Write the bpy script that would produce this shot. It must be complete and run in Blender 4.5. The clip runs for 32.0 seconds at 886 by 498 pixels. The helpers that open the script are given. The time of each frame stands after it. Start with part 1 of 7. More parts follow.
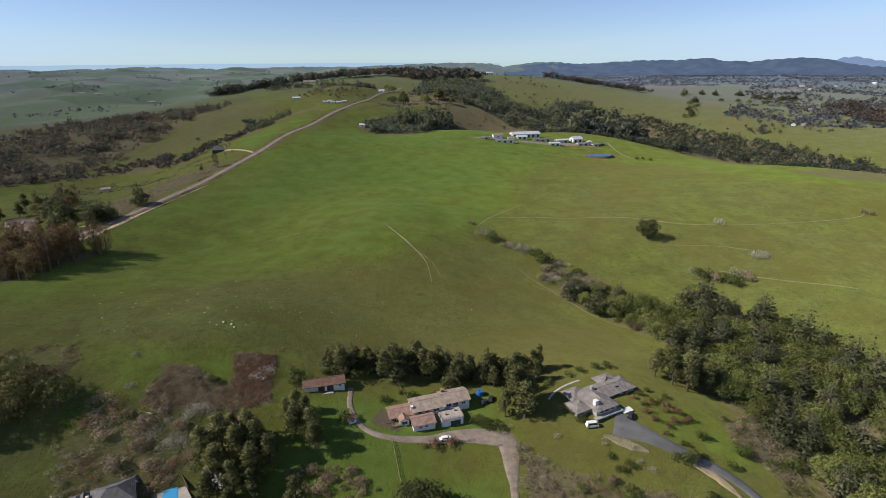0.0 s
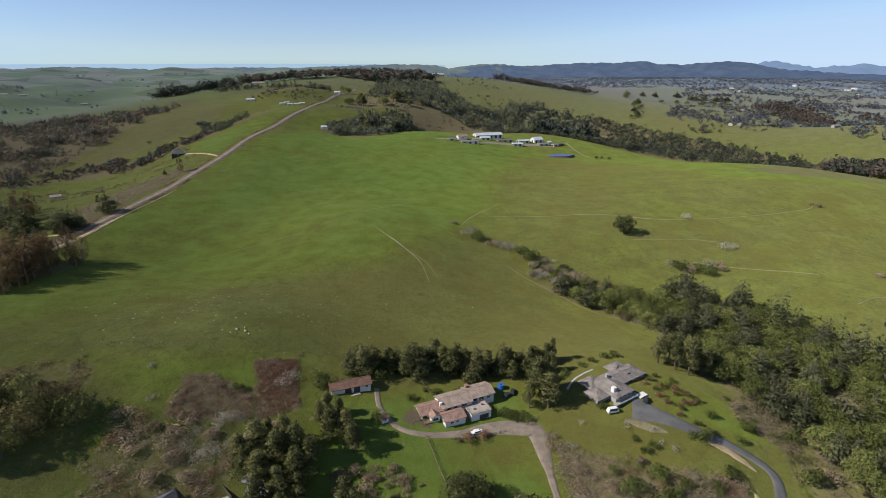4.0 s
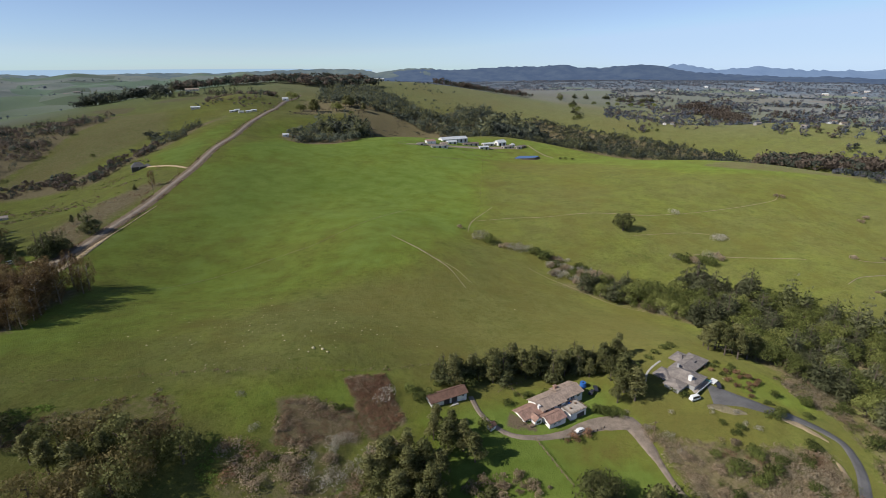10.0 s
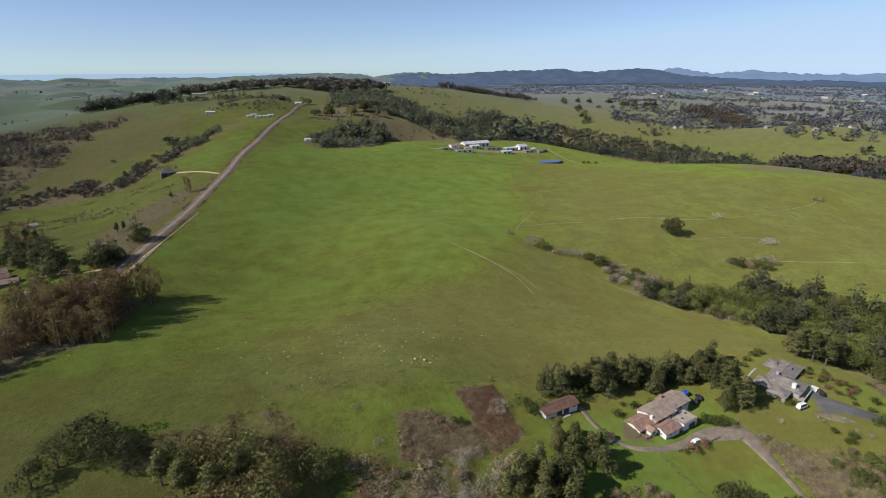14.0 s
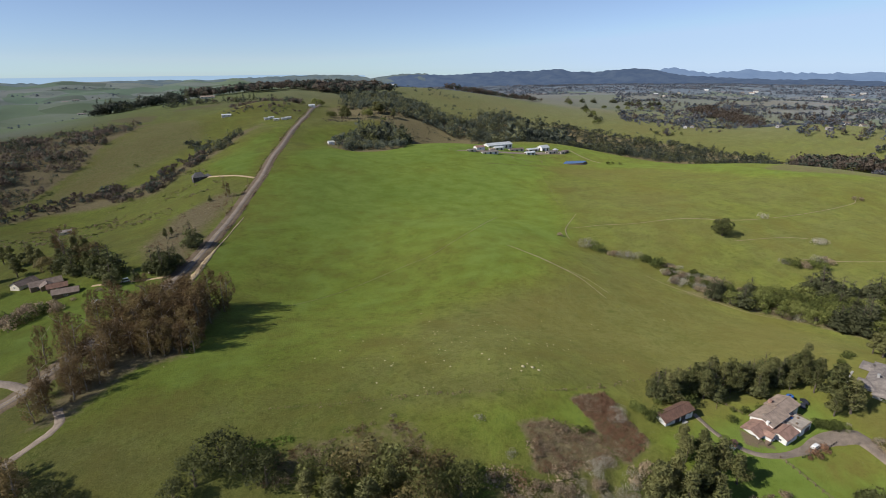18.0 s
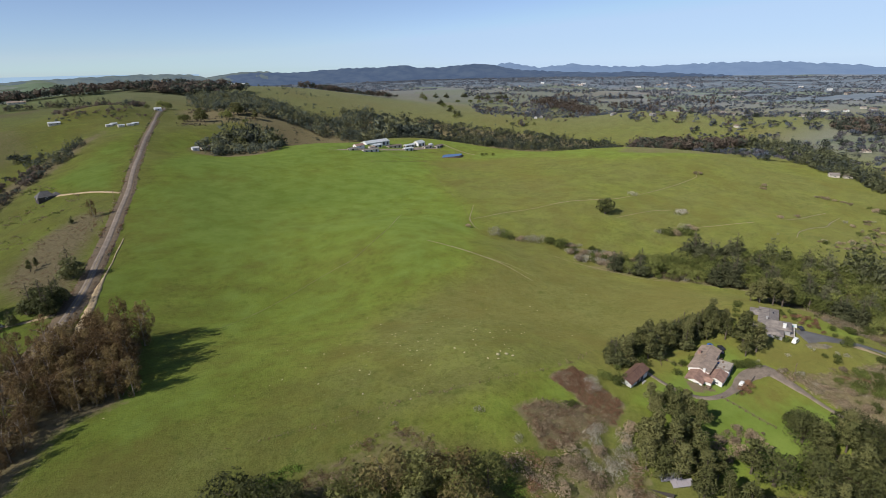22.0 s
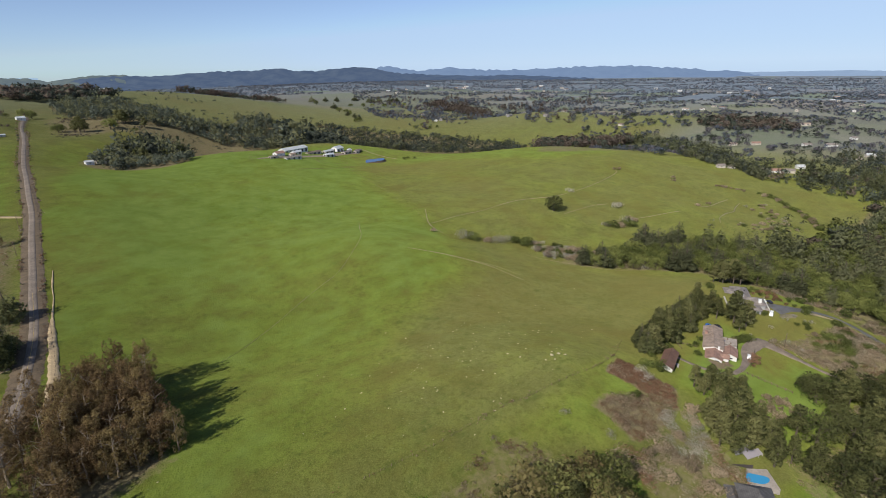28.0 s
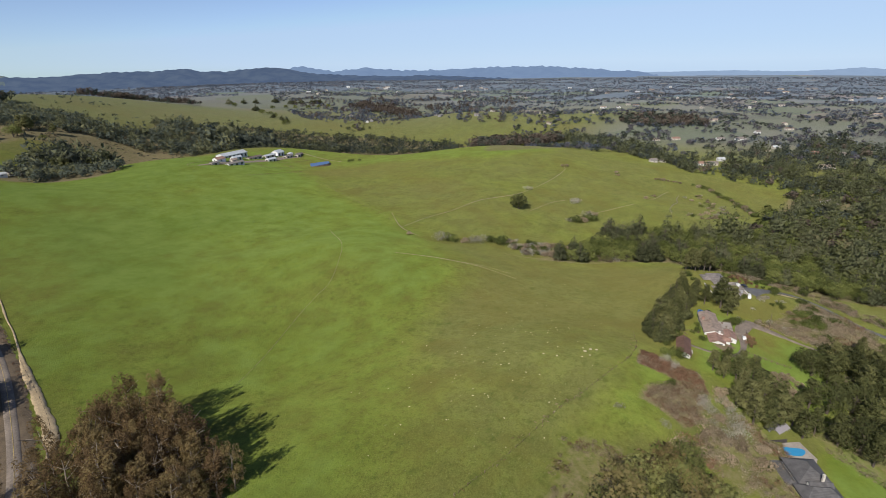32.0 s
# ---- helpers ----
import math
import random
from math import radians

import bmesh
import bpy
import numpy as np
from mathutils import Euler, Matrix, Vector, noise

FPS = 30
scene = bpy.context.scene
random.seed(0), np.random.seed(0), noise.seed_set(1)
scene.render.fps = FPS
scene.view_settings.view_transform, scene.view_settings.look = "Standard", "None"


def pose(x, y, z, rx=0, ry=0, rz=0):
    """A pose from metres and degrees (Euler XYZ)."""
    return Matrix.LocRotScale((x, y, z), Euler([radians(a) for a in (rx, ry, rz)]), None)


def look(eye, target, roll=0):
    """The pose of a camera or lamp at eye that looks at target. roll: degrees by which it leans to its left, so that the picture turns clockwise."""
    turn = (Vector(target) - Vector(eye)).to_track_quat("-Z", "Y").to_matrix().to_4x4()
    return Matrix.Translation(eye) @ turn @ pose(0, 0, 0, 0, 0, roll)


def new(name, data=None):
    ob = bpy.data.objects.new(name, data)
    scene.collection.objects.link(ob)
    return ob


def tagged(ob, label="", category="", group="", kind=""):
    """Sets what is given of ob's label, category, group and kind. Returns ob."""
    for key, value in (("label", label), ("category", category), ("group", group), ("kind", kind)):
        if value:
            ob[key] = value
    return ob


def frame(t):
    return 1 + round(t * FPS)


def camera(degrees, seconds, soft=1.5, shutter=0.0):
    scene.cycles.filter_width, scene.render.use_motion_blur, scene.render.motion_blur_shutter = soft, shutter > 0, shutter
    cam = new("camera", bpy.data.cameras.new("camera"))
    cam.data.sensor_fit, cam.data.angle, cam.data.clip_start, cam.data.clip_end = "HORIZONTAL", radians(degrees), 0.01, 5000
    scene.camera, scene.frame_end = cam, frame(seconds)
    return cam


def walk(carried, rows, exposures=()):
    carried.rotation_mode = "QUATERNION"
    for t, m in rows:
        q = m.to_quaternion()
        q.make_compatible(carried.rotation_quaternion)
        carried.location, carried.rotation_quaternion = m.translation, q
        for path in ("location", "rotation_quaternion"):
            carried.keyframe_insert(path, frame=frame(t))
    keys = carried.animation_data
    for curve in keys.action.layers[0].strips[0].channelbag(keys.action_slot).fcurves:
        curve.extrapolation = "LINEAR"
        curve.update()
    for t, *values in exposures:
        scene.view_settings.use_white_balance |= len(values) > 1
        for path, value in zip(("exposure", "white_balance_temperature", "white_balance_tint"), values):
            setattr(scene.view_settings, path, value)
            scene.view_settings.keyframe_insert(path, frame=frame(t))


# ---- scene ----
cam = camera(79.4, 32.0, soft=0.65)
PATH = [
    (0.0, 0.00, 0.00, 200.00, 70.28, 0.28, -0.10),
    (0.5, -2.71, -0.31, 200.13, 70.30, 0.20, -0.05),
    (1.0, -5.56, -0.82, 200.26, 70.33, 0.17, 0.07),
    (1.5, -8.79, -1.52, 200.35, 70.35, 0.17, -1.22),
    (2.0, -12.57, -2.09, 200.50, 70.37, 0.18, -2.78),
    (2.5, -16.74, -2.74, 200.59, 70.41, 0.09, -4.25),
    (3.0, -21.27, -3.14, 200.69, 70.41, 0.01, -5.28),
    (3.5, -26.42, -3.30, 200.75, 70.41, -0.07, -5.80),
    (5.5, -46.83, -2.67, 201.37, 70.44, -0.00, -8.24),
    (6.0, -52.16, -1.92, 201.51, 70.50, 0.07, -10.48),
    (6.5, -57.34, -0.97, 201.54, 70.53, 0.11, -12.70),
    (7.0, -63.14, 0.13, 201.66, 70.56, 0.08, -13.80),
    (7.5, -68.91, 1.38, 201.77, 70.58, 0.08, -14.08),
    (8.0, -74.54, 2.65, 201.92, 70.62, 0.09, -14.09),
    (8.5, -80.31, 4.20, 201.85, 70.65, 0.03, -14.09),
    (9.0, -86.04, 5.50, 202.04, 70.70, 0.08, -14.06),
    (9.5, -91.49, 6.85, 202.14, 70.75, 0.12, -14.10),
    (10.0, -97.26, 8.40, 202.23, 70.80, 0.11, -14.20),
    (10.5, -102.84, 10.13, 202.34, 70.87, 0.15, -14.33),
    (11.0, -108.94, 12.04, 202.40, 70.91, 0.07, -14.46),
    (11.5, -114.50, 14.01, 202.45, 70.96, 0.06, -14.52),
    (12.0, -120.15, 16.14, 202.52, 70.98, 0.06, -14.66),
    (12.5, -125.77, 18.23, 202.60, 71.03, 0.10, -14.78),
    (13.0, -131.02, 20.31, 202.78, 71.09, 0.11, -14.83),
    (13.5, -136.81, 22.80, 202.77, 71.14, 0.12, -15.01),
    (14.0, -142.40, 25.28, 202.76, 71.18, 0.17, -15.12),
    (14.5, -147.83, 27.43, 202.87, 71.23, 0.23, -15.22),
    (16.5, -170.46, 35.69, 203.54, 71.30, 0.41, -15.64),
    (17.0, -176.04, 37.84, 203.67, 71.30, 0.43, -15.70),
    (17.5, -181.97, 40.19, 203.75, 71.29, 0.44, -15.85),
    (18.0, -187.29, 42.37, 203.74, 71.27, 0.45, -15.99),
    (18.5, -192.80, 44.75, 203.76, 71.21, 0.46, -16.07),
    (19.0, -198.23, 47.10, 203.80, 71.16, 0.50, -16.01),
    (19.5, -203.07, 49.04, 203.97, 71.12, 0.57, -16.25),
    (20.0, -208.51, 51.35, 204.01, 71.08, 0.67, -18.64),
    (20.5, -213.52, 53.29, 204.24, 70.97, 0.78, -21.55),
    (21.0, -218.51, 55.76, 204.24, 70.88, 0.87, -25.00),
    (21.5, -223.45, 58.22, 204.61, 70.80, 0.96, -28.77),
    (22.0, -228.40, 61.21, 204.79, 70.73, 1.02, -32.11),
    (22.5, -233.25, 64.58, 204.85, 70.70, 1.00, -34.17),
    (23.0, -237.66, 68.24, 205.00, 70.69, 0.97, -35.29),
    (23.5, -242.08, 71.74, 205.01, 70.72, 0.95, -36.77),
    (24.0, -246.63, 75.90, 205.12, 70.74, 0.96, -38.31),
    (24.5, -251.07, 79.99, 205.05, 70.77, 0.88, -38.85),
    (26.5, -267.74, 95.99, 205.55, 70.82, 0.79, -41.81),
    (27.0, -271.75, 100.42, 205.69, 70.83, 0.80, -42.91),
    (27.5, -275.73, 105.16, 205.77, 70.83, 0.78, -44.07),
    (28.0, -279.79, 109.91, 205.88, 70.85, 0.81, -45.19),
    (28.5, -283.55, 114.45, 205.92, 70.83, 0.86, -46.14),
    (29.0, -287.26, 119.22, 206.06, 70.87, 0.92, -47.20),
    (29.5, -291.11, 124.12, 206.13, 70.89, 0.90, -48.34),
    (30.0, -294.49, 128.77, 206.26, 70.85, 0.88, -49.79),
    (30.5, -297.78, 133.55, 206.36, 70.78, 0.89, -51.64),
    (31.0, -301.23, 139.28, 206.49, 70.73, 0.83, -52.84),
    (31.5, -304.14, 144.42, 206.59, 70.72, 0.79, -53.53),
    (32.0, -307.18, 149.91, 206.65, 70.76, 0.75, -54.23),
]
walk(cam, [(t, pose(*p)) for t, *p in PATH], [(0.0, 0.13), (8.0, 0.11), (16.0, 0.07), (24.0, 0.04), (32.0, 0.0)])

# ---- world, sun and exposure ----
SUN_EL, SHADOW_AZ = 38.0, 8.0          # degrees; shadows fall towards +x, turned to +y by SHADOW_AZ
world = bpy.data.worlds.new("world")
scene.world = world
world.use_nodes = True
wn = world.node_tree.nodes
sky = wn.new("ShaderNodeTexSky")
sky.sky_type, sky.sun_disc = "NISHITA", False
sky.sun_elevation = radians(SUN_EL)
sky.sun_rotation = radians(270 - SHADOW_AZ)
sky.altitude, sky.air_density, sky.dust_density, sky.ozone_density = 2500, 1.0, 0.0, 3.0
wn["Background"].inputs["Strength"].default_value = 0.09
clear = wn.new("ShaderNodeHueSaturation")
clear.inputs["Saturation"].default_value = 0.72
air = wn.new("ShaderNodeMix")
air.data_type, air.blend_type = "RGBA", "MULTIPLY"
air.inputs[0].default_value, air.inputs[7].default_value = 1.0, (0.84, 0.97, 1.2, 1)
world.node_tree.links.new(sky.outputs[0], clear.inputs["Color"])
world.node_tree.links.new(clear.outputs[0], air.inputs[6])
cap = wn.new("ShaderNodeMix")                # the hazy horizon is no brighter than this
cap.data_type, cap.blend_type = "RGBA", "DARKEN"
cap.inputs[0].default_value, cap.inputs[7].default_value = 0.75, (5.2, 7.0, 9.6, 1)
world.node_tree.links.new(air.outputs[2], cap.inputs[6])
world.node_tree.links.new(cap.outputs[2], wn["Background"].inputs["Color"])
sun = new("sun", bpy.data.lights.new("sun", "SUN"))
sun.data.energy, sun.data.angle, sun.data.color = 4.8, radians(0.53), (1.0, 0.955, 0.88)
ca, sa = math.cos(radians(SHADOW_AZ)), math.sin(radians(SHADOW_AZ))
ce, se = math.cos(radians(SUN_EL)), math.sin(radians(SUN_EL))
sun.matrix_world = look((-ca * ce * 900 - 100, -sa * ce * 900 + 300, se * 900 + 80), (-100, 300, 80))
scene.view_settings.exposure = 0.0


# ---- materials ----
def material(name):
    m = bpy.data.materials.new(name)
    m.use_nodes = True
    return m, m.node_tree.nodes, m.node_tree.links, m.node_tree.nodes["Principled BSDF"]


def mixer(nodes, links, fac, a, b, mode="MIX"):
    """A colour mix; fac, a and b are sockets or values."""
    n = nodes.new("ShaderNodeMix")
    n.data_type, n.blend_type = "RGBA", mode
    for i, v in ((0, fac), (6, a), (7, b)):
        if isinstance(v, bpy.types.NodeSocket):
            links.new(v, n.inputs[i])
        else:
            n.inputs[i].default_value = v if i == 0 else (*v, 1)
    return n.outputs[2]


def ramp(nodes, links, value, stops):
    n = nodes.new("ShaderNodeValToRGB")
    while len(n.color_ramp.elements) < len(stops):
        n.color_ramp.elements.new(0.5)
    for e, (p, c) in zip(n.color_ramp.elements, stops):
        e.position, e.color = p, (c, c, c, 1) if isinstance(c, (int, float)) else (*c, 1)
    links.new(value, n.inputs[0])
    return n.outputs[0]


def noise_of(nodes, links, scale, detail=4.0, rough=0.55, coord=None, stretch=None):
    n = nodes.new("ShaderNodeTexNoise")
    n.inputs["Scale"].default_value, n.inputs["Detail"].default_value, n.inputs["Roughness"].default_value = scale, detail, rough
    if coord is None:
        coord = nodes.new("ShaderNodeTexCoord").outputs["Object"]
    if stretch:
        mp = nodes.new("ShaderNodeMapping")
        mp.inputs["Scale"].default_value = stretch
        links.new(coord, mp.inputs[0])
        coord = mp.outputs[0]
    links.new(coord, n.inputs["Vector"])
    return n.outputs["Fac"]


def bumped(nodes, links, bsdf, height, strength, distance):
    b = nodes.new("ShaderNodeBump")
    b.inputs["Strength"].default_value, b.inputs["Distance"].default_value = strength, distance
    links.new(height, b.inputs["Height"])
    links.new(b.outputs[0], bsdf.inputs["Normal"])


def leafy(name, dark, light, tint=None, spread=0.25):
    """Foliage: each leaf clump and each plant has a shade of its own."""
    m, n, l, b = material(name)
    geo, info = n.new("ShaderNodeNewGeometry"), n.new("ShaderNodeObjectInfo")
    c = mixer(n, l, geo.outputs["Random Per Island"], dark, light)
    c = mixer(n, l, ramp(n, l, info.outputs["Random"], [(0.35, 0.0), (1.0, 0.75)]), c, tint or light)
    v = n.new("ShaderNodeHueSaturation")
    mr = n.new("ShaderNodeMapRange")
    mr.inputs[3].default_value, mr.inputs[4].default_value = 1 - spread, 1 + spread
    l.new(info.outputs["Random"], mr.inputs[0])
    l.new(mr.outputs[0], v.inputs["Value"])
    l.new(c, v.inputs["Color"])
    l.new(v.outputs[0], b.inputs["Base Color"])
    b.inputs["Roughness"].default_value = 0.75
    b.inputs["Diffuse Roughness"].default_value = 0.8
    b.inputs["Specular IOR Level"].default_value = 0.25
    thin, blend = n.new("ShaderNodeBsdfTranslucent"), n.new("ShaderNodeMixShader")   # thin leaves let light through
    blend.inputs[0].default_value = 0.3
    l.new(v.outputs[0], thin.inputs["Color"])
    l.new(b.outputs[0], blend.inputs[1])
    l.new(thin.outputs[0], blend.inputs[2])
    l.new(blend.outputs[0], n["Material Output"].inputs["Surface"])
    return m


def plain(name, colour, rough=0.8, metal=0.0, scale=1.5, amount=0.35, fine=14.0, relief=0.0, island=0.0):
    """A surface with soiling at two scales and, if asked, a shade of its own for each piece."""
    m, n, l, b = material(name)
    a, f = noise_of(n, l, scale), noise_of(n, l, fine, 3.0)
    mul = mixer(n, l, 0.5, a, f)
    lo, hi = tuple(c * (1 - amount) for c in colour), tuple(min(1, c * (1 + amount)) for c in colour)
    c = mixer(n, l, ramp(n, l, mul, [(0.36, 0.0), (0.64, 1.0)]), lo, hi)
    if island:
        info = n.new("ShaderNodeObjectInfo")
        v = n.new("ShaderNodeHueSaturation")
        mr = n.new("ShaderNodeMapRange")
        mr.inputs[3].default_value, mr.inputs[4].default_value = 1 - island, 1 + island
        l.new(info.outputs["Random"], mr.inputs[0])
        l.new(mr.outputs[0], v.inputs["Value"])
        l.new(c, v.inputs["Color"])
        c = v.outputs[0]
    l.new(c, b.inputs["Base Color"])
    b.inputs["Roughness"].default_value, b.inputs["Metallic"].default_value = rough, metal
    if relief:
        bumped(n, l, b, f, 0.6, relief)
    return m


def land_material():
    """Grass, scrub floor, ploughed soil and far country with painted haze, chosen by the cover painted on the sheet."""
    m, n, l, b = material("land")
    co = n.new("ShaderNodeTexCoord").outputs["Object"]
    cover = n.new("ShaderNodeVertexColor")
    cover.layer_name = "cover"
    sep = n.new("ShaderNodeSeparateColor")
    l.new(cover.outputs["Color"], sep.inputs[0])
    lush, scrub, bare = sep.outputs
    big = noise_of(n, l, 0.011, 6, 0.62, co)
    mid = noise_of(n, l, 0.055, 6, 0.68, co)
    small = noise_of(n, l, 0.4, 5, 0.68, co)
    tuft = noise_of(n, l, 1.5, 3, 0.7, co)
    streak = noise_of(n, l, 0.1, 4, 0.6, co, (0.25, 1.0, 1.0))
    green = mixer(n, l, ramp(n, l, mid, [(0.36, 0.0), (0.64, 1.0)]), (0.120, 0.156, 0.018), (0.172, 0.212, 0.030))
    # some extra blue in the olive imitates haze over the farther slopes
    olive = mixer(n, l, ramp(n, l, mid, [(0.36, 0.0), (0.64, 1.0)]), (0.120, 0.1225, 0.036), (0.162, 0.162, 0.055))
    dry = mixer(n, l, 0.5, lush, big)
    dry = mixer(n, l, 0.3, dry, mid)
    c = mixer(n, l, ramp(n, l, dry, [(0.40, 0.0), (0.60, 1.0)]), olive, green)
    fresh = mixer(n, l, ramp(n, l, mid, [(0.36, 0.0), (0.64, 1.0)]), (0.100, 0.148, 0.026), (0.144, 0.196, 0.042))
    c = mixer(n, l, ramp(n, l, small, [(0.34, 0.52), (0.52, 0.0)]), c, (0.076, 0.084, 0.018))
    c = mixer(n, l, ramp(n, l, tuft, [(0.56, 0.0), (0.70, 0.72)]), c, (0.21, 0.203, 0.056))
    c = mixer(n, l, ramp(n, l, tuft, [(0.30, 0.6), (0.44, 0.0)]), c, (0.066, 0.080, 0.016))
    clump = noise_of(n, l, 0.17, 6, 0.72, co)
    c = mixer(n, l, ramp(n, l, clump, [(0.34, 0.5), (0.46, 0.0)]), c, (0.056, 0.086, 0.017))
    c = mixer(n, l, ramp(n, l, clump, [(0.56, 0.0), (0.72, 0.55)]), c, (0.168, 0.168, 0.036))
    worn = noise_of(n, l, 0.022, 5, 0.7, co)
    c = mixer(n, l, ramp(n, l, worn, [(0.48, 0.0), (0.66, 0.62)]), c, (0.122, 0.106, 0.030))
    fleck = noise_of(n, l, 0.9, 2, 0.5, co)
    c = mixer(n, l, ramp(n, l, fleck, [(0.70, 0.0), (0.76, 0.5)]), c, (0.26, 0.25, 0.13))
    grain = noise_of(n, l, 3.2, 2, 0.6, co)
    c = mixer(n, l, ramp(n, l, grain, [(0.30, 0.5), (0.5, 0.0)]), c, (0.064, 0.074, 0.016))
    bald = noise_of(n, l, 0.0065, 4, 0.6, co, (1.0, 0.7, 1.0))
    c = mixer(n, l, ramp(n, l, bald, [(0.52, 0.0), (0.66, 0.4)]), c, (0.140, 0.114, 0.034))
    c = mixer(n, l, ramp(n, l, dry, [(0.52, 0.0), (0.64, 0.88)]), c, fresh)
    c = mixer(n, l, ramp(n, l, tuft, [(0.30, 0.35), (0.46, 0.0)]), c, (0.060, 0.080, 0.016))
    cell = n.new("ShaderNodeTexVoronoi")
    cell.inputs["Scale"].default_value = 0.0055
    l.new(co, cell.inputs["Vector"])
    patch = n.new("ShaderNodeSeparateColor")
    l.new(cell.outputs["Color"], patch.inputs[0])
    # far pasture is paled and blued: haze put into its base colour
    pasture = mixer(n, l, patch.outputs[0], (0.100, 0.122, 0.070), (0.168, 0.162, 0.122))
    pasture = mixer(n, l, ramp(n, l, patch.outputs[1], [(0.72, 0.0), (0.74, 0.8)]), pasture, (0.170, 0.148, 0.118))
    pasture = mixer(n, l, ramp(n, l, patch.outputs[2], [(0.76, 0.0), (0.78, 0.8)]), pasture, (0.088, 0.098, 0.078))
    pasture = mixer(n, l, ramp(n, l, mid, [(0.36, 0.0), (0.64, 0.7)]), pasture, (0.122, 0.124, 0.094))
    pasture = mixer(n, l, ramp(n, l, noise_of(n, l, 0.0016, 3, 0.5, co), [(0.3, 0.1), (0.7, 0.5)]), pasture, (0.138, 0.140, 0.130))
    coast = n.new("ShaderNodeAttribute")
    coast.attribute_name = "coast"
    # coast grass paled so that its colour imitates the haze
    hazed_coast = mixer(n, l, ramp(n, l, noise_of(n, l, 0.0035, 5, 0.6, co), [(0.38, 0.0), (0.62, 1.0)]), (0.186, 0.212, 0.184), (0.258, 0.268, 0.240))
    hazed_coast = mixer(n, l, ramp(n, l, patch.outputs[1], [(0.56, 0.0), (0.60, 0.75)]), hazed_coast, (0.138, 0.206, 0.128))
    hazed_coast = mixer(n, l, ramp(n, l, patch.outputs[2], [(0.80, 0.0), (0.84, 0.6)]), hazed_coast, (0.085, 0.105, 0.080))
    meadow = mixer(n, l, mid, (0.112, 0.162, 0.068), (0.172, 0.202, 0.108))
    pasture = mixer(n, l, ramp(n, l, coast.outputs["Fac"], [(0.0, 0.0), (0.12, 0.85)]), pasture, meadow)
    pasture = mixer(n, l, coast.outputs["Fac"], pasture, hazed_coast)
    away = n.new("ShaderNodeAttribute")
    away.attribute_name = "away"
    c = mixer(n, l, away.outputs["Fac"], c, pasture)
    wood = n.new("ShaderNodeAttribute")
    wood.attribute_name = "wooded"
    # blue-grey plain and woods: haze painted into the ground colour
    hazed_pasture = mixer(n, l, mid, (0.134, 0.144, 0.158), (0.170, 0.176, 0.190))
    hazed_pasture = mixer(n, l, ramp(n, l, patch.outputs[1], [(0.52, 0.0), (0.55, 0.85)]), hazed_pasture, (0.114, 0.148, 0.104))
    hazed_pasture = mixer(n, l, ramp(n, l, patch.outputs[2], [(0.70, 0.0), (0.73, 0.8)]), hazed_pasture, (0.196, 0.170, 0.164))
    c = mixer(n, l, ramp(n, l, wood.outputs["Fac"], [(0.0, 0.0), (0.6, 0.8)]), c, hazed_pasture)
    hazed_forest = mixer(n, l, ramp(n, l, noise_of(n, l, 0.02, 6, 0.7, co), [(0.4, 0.0), (0.6, 1.0)]), (0.096, 0.120, 0.148), (0.134, 0.156, 0.178))
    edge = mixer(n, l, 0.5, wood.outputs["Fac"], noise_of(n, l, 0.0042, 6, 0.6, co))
    c = mixer(n, l, ramp(n, l, edge, [(0.52, 0.0), (0.58, 1.0)]), c, hazed_forest)
    sc = mixer(n, l, ramp(n, l, small, [(0.35, 0.0), (0.65, 1.0)]), (0.124, 0.104, 0.055), (0.192, 0.158, 0.088))
    edge = mixer(n, l, 0.35, scrub, small)
    c = mixer(n, l, ramp(n, l, edge, [(0.36, 0.0), (0.5, 1.0)]), c, sc)
    soil = mixer(n, l, ramp(n, l, streak, [(0.3, 0.0), (0.7, 1.0)]), (0.10, 0.078, 0.05), (0.155, 0.12, 0.078))
    edge = mixer(n, l, 0.3, bare, small)
    c = mixer(n, l, ramp(n, l, edge, [(0.42, 0.0), (0.52, 1.0)]), c, soil)
    l.new(c, b.inputs["Base Color"])
    b.inputs["Roughness"].default_value = 0.9
    b.inputs["Diffuse Roughness"].default_value = 1.0
    b.inputs["Specular IOR Level"].default_value = 0.05
    h = mixer(n, l, 0.4, small, tuft)
    bumped(n, l, b, h, 1.0, 0.8)
    return m


LAND = land_material()
ASPHALT = plain("asphalt", (0.135, 0.128, 0.12), 0.85, scale=0.15, fine=2.5)
OLD_ROAD = plain("weathered_road", (0.190, 0.152, 0.118), 0.95, scale=0.12, fine=1.2)
GRAVEL = plain("gravel", (0.235, 0.185, 0.14), 0.95, scale=0.3, fine=3.0, relief=0.05)
TRODDEN = plain("trodden_earth", (0.225, 0.188, 0.105), 0.95, scale=0.2, fine=1.5)
VERGE = plain("reddish_verge", (0.122, 0.088, 0.052), 0.95, scale=0.25, fine=1.8, relief=0.15)
SAND = plain("sandy_cutting", (0.38, 0.285, 0.165), 0.95, scale=0.3, fine=2.0, relief=0.1)
CONCRETE = plain("concrete", (0.40, 0.38, 0.34), 0.9, scale=0.4, amount=0.2, fine=3.0)
YELLOW = plain("yellow_paint", (0.42, 0.31, 0.10), 0.7)
BARK = plain("bark", (0.105, 0.082, 0.06), 0.9, scale=2.0)
PALE_BARK = plain("pale_bark", (0.27, 0.22, 0.165), 0.9, scale=1.2)
PINE = leafy("pine_needles", (0.084, 0.092, 0.032), (0.205, 0.208, 0.074), (0.200, 0.190, 0.076))
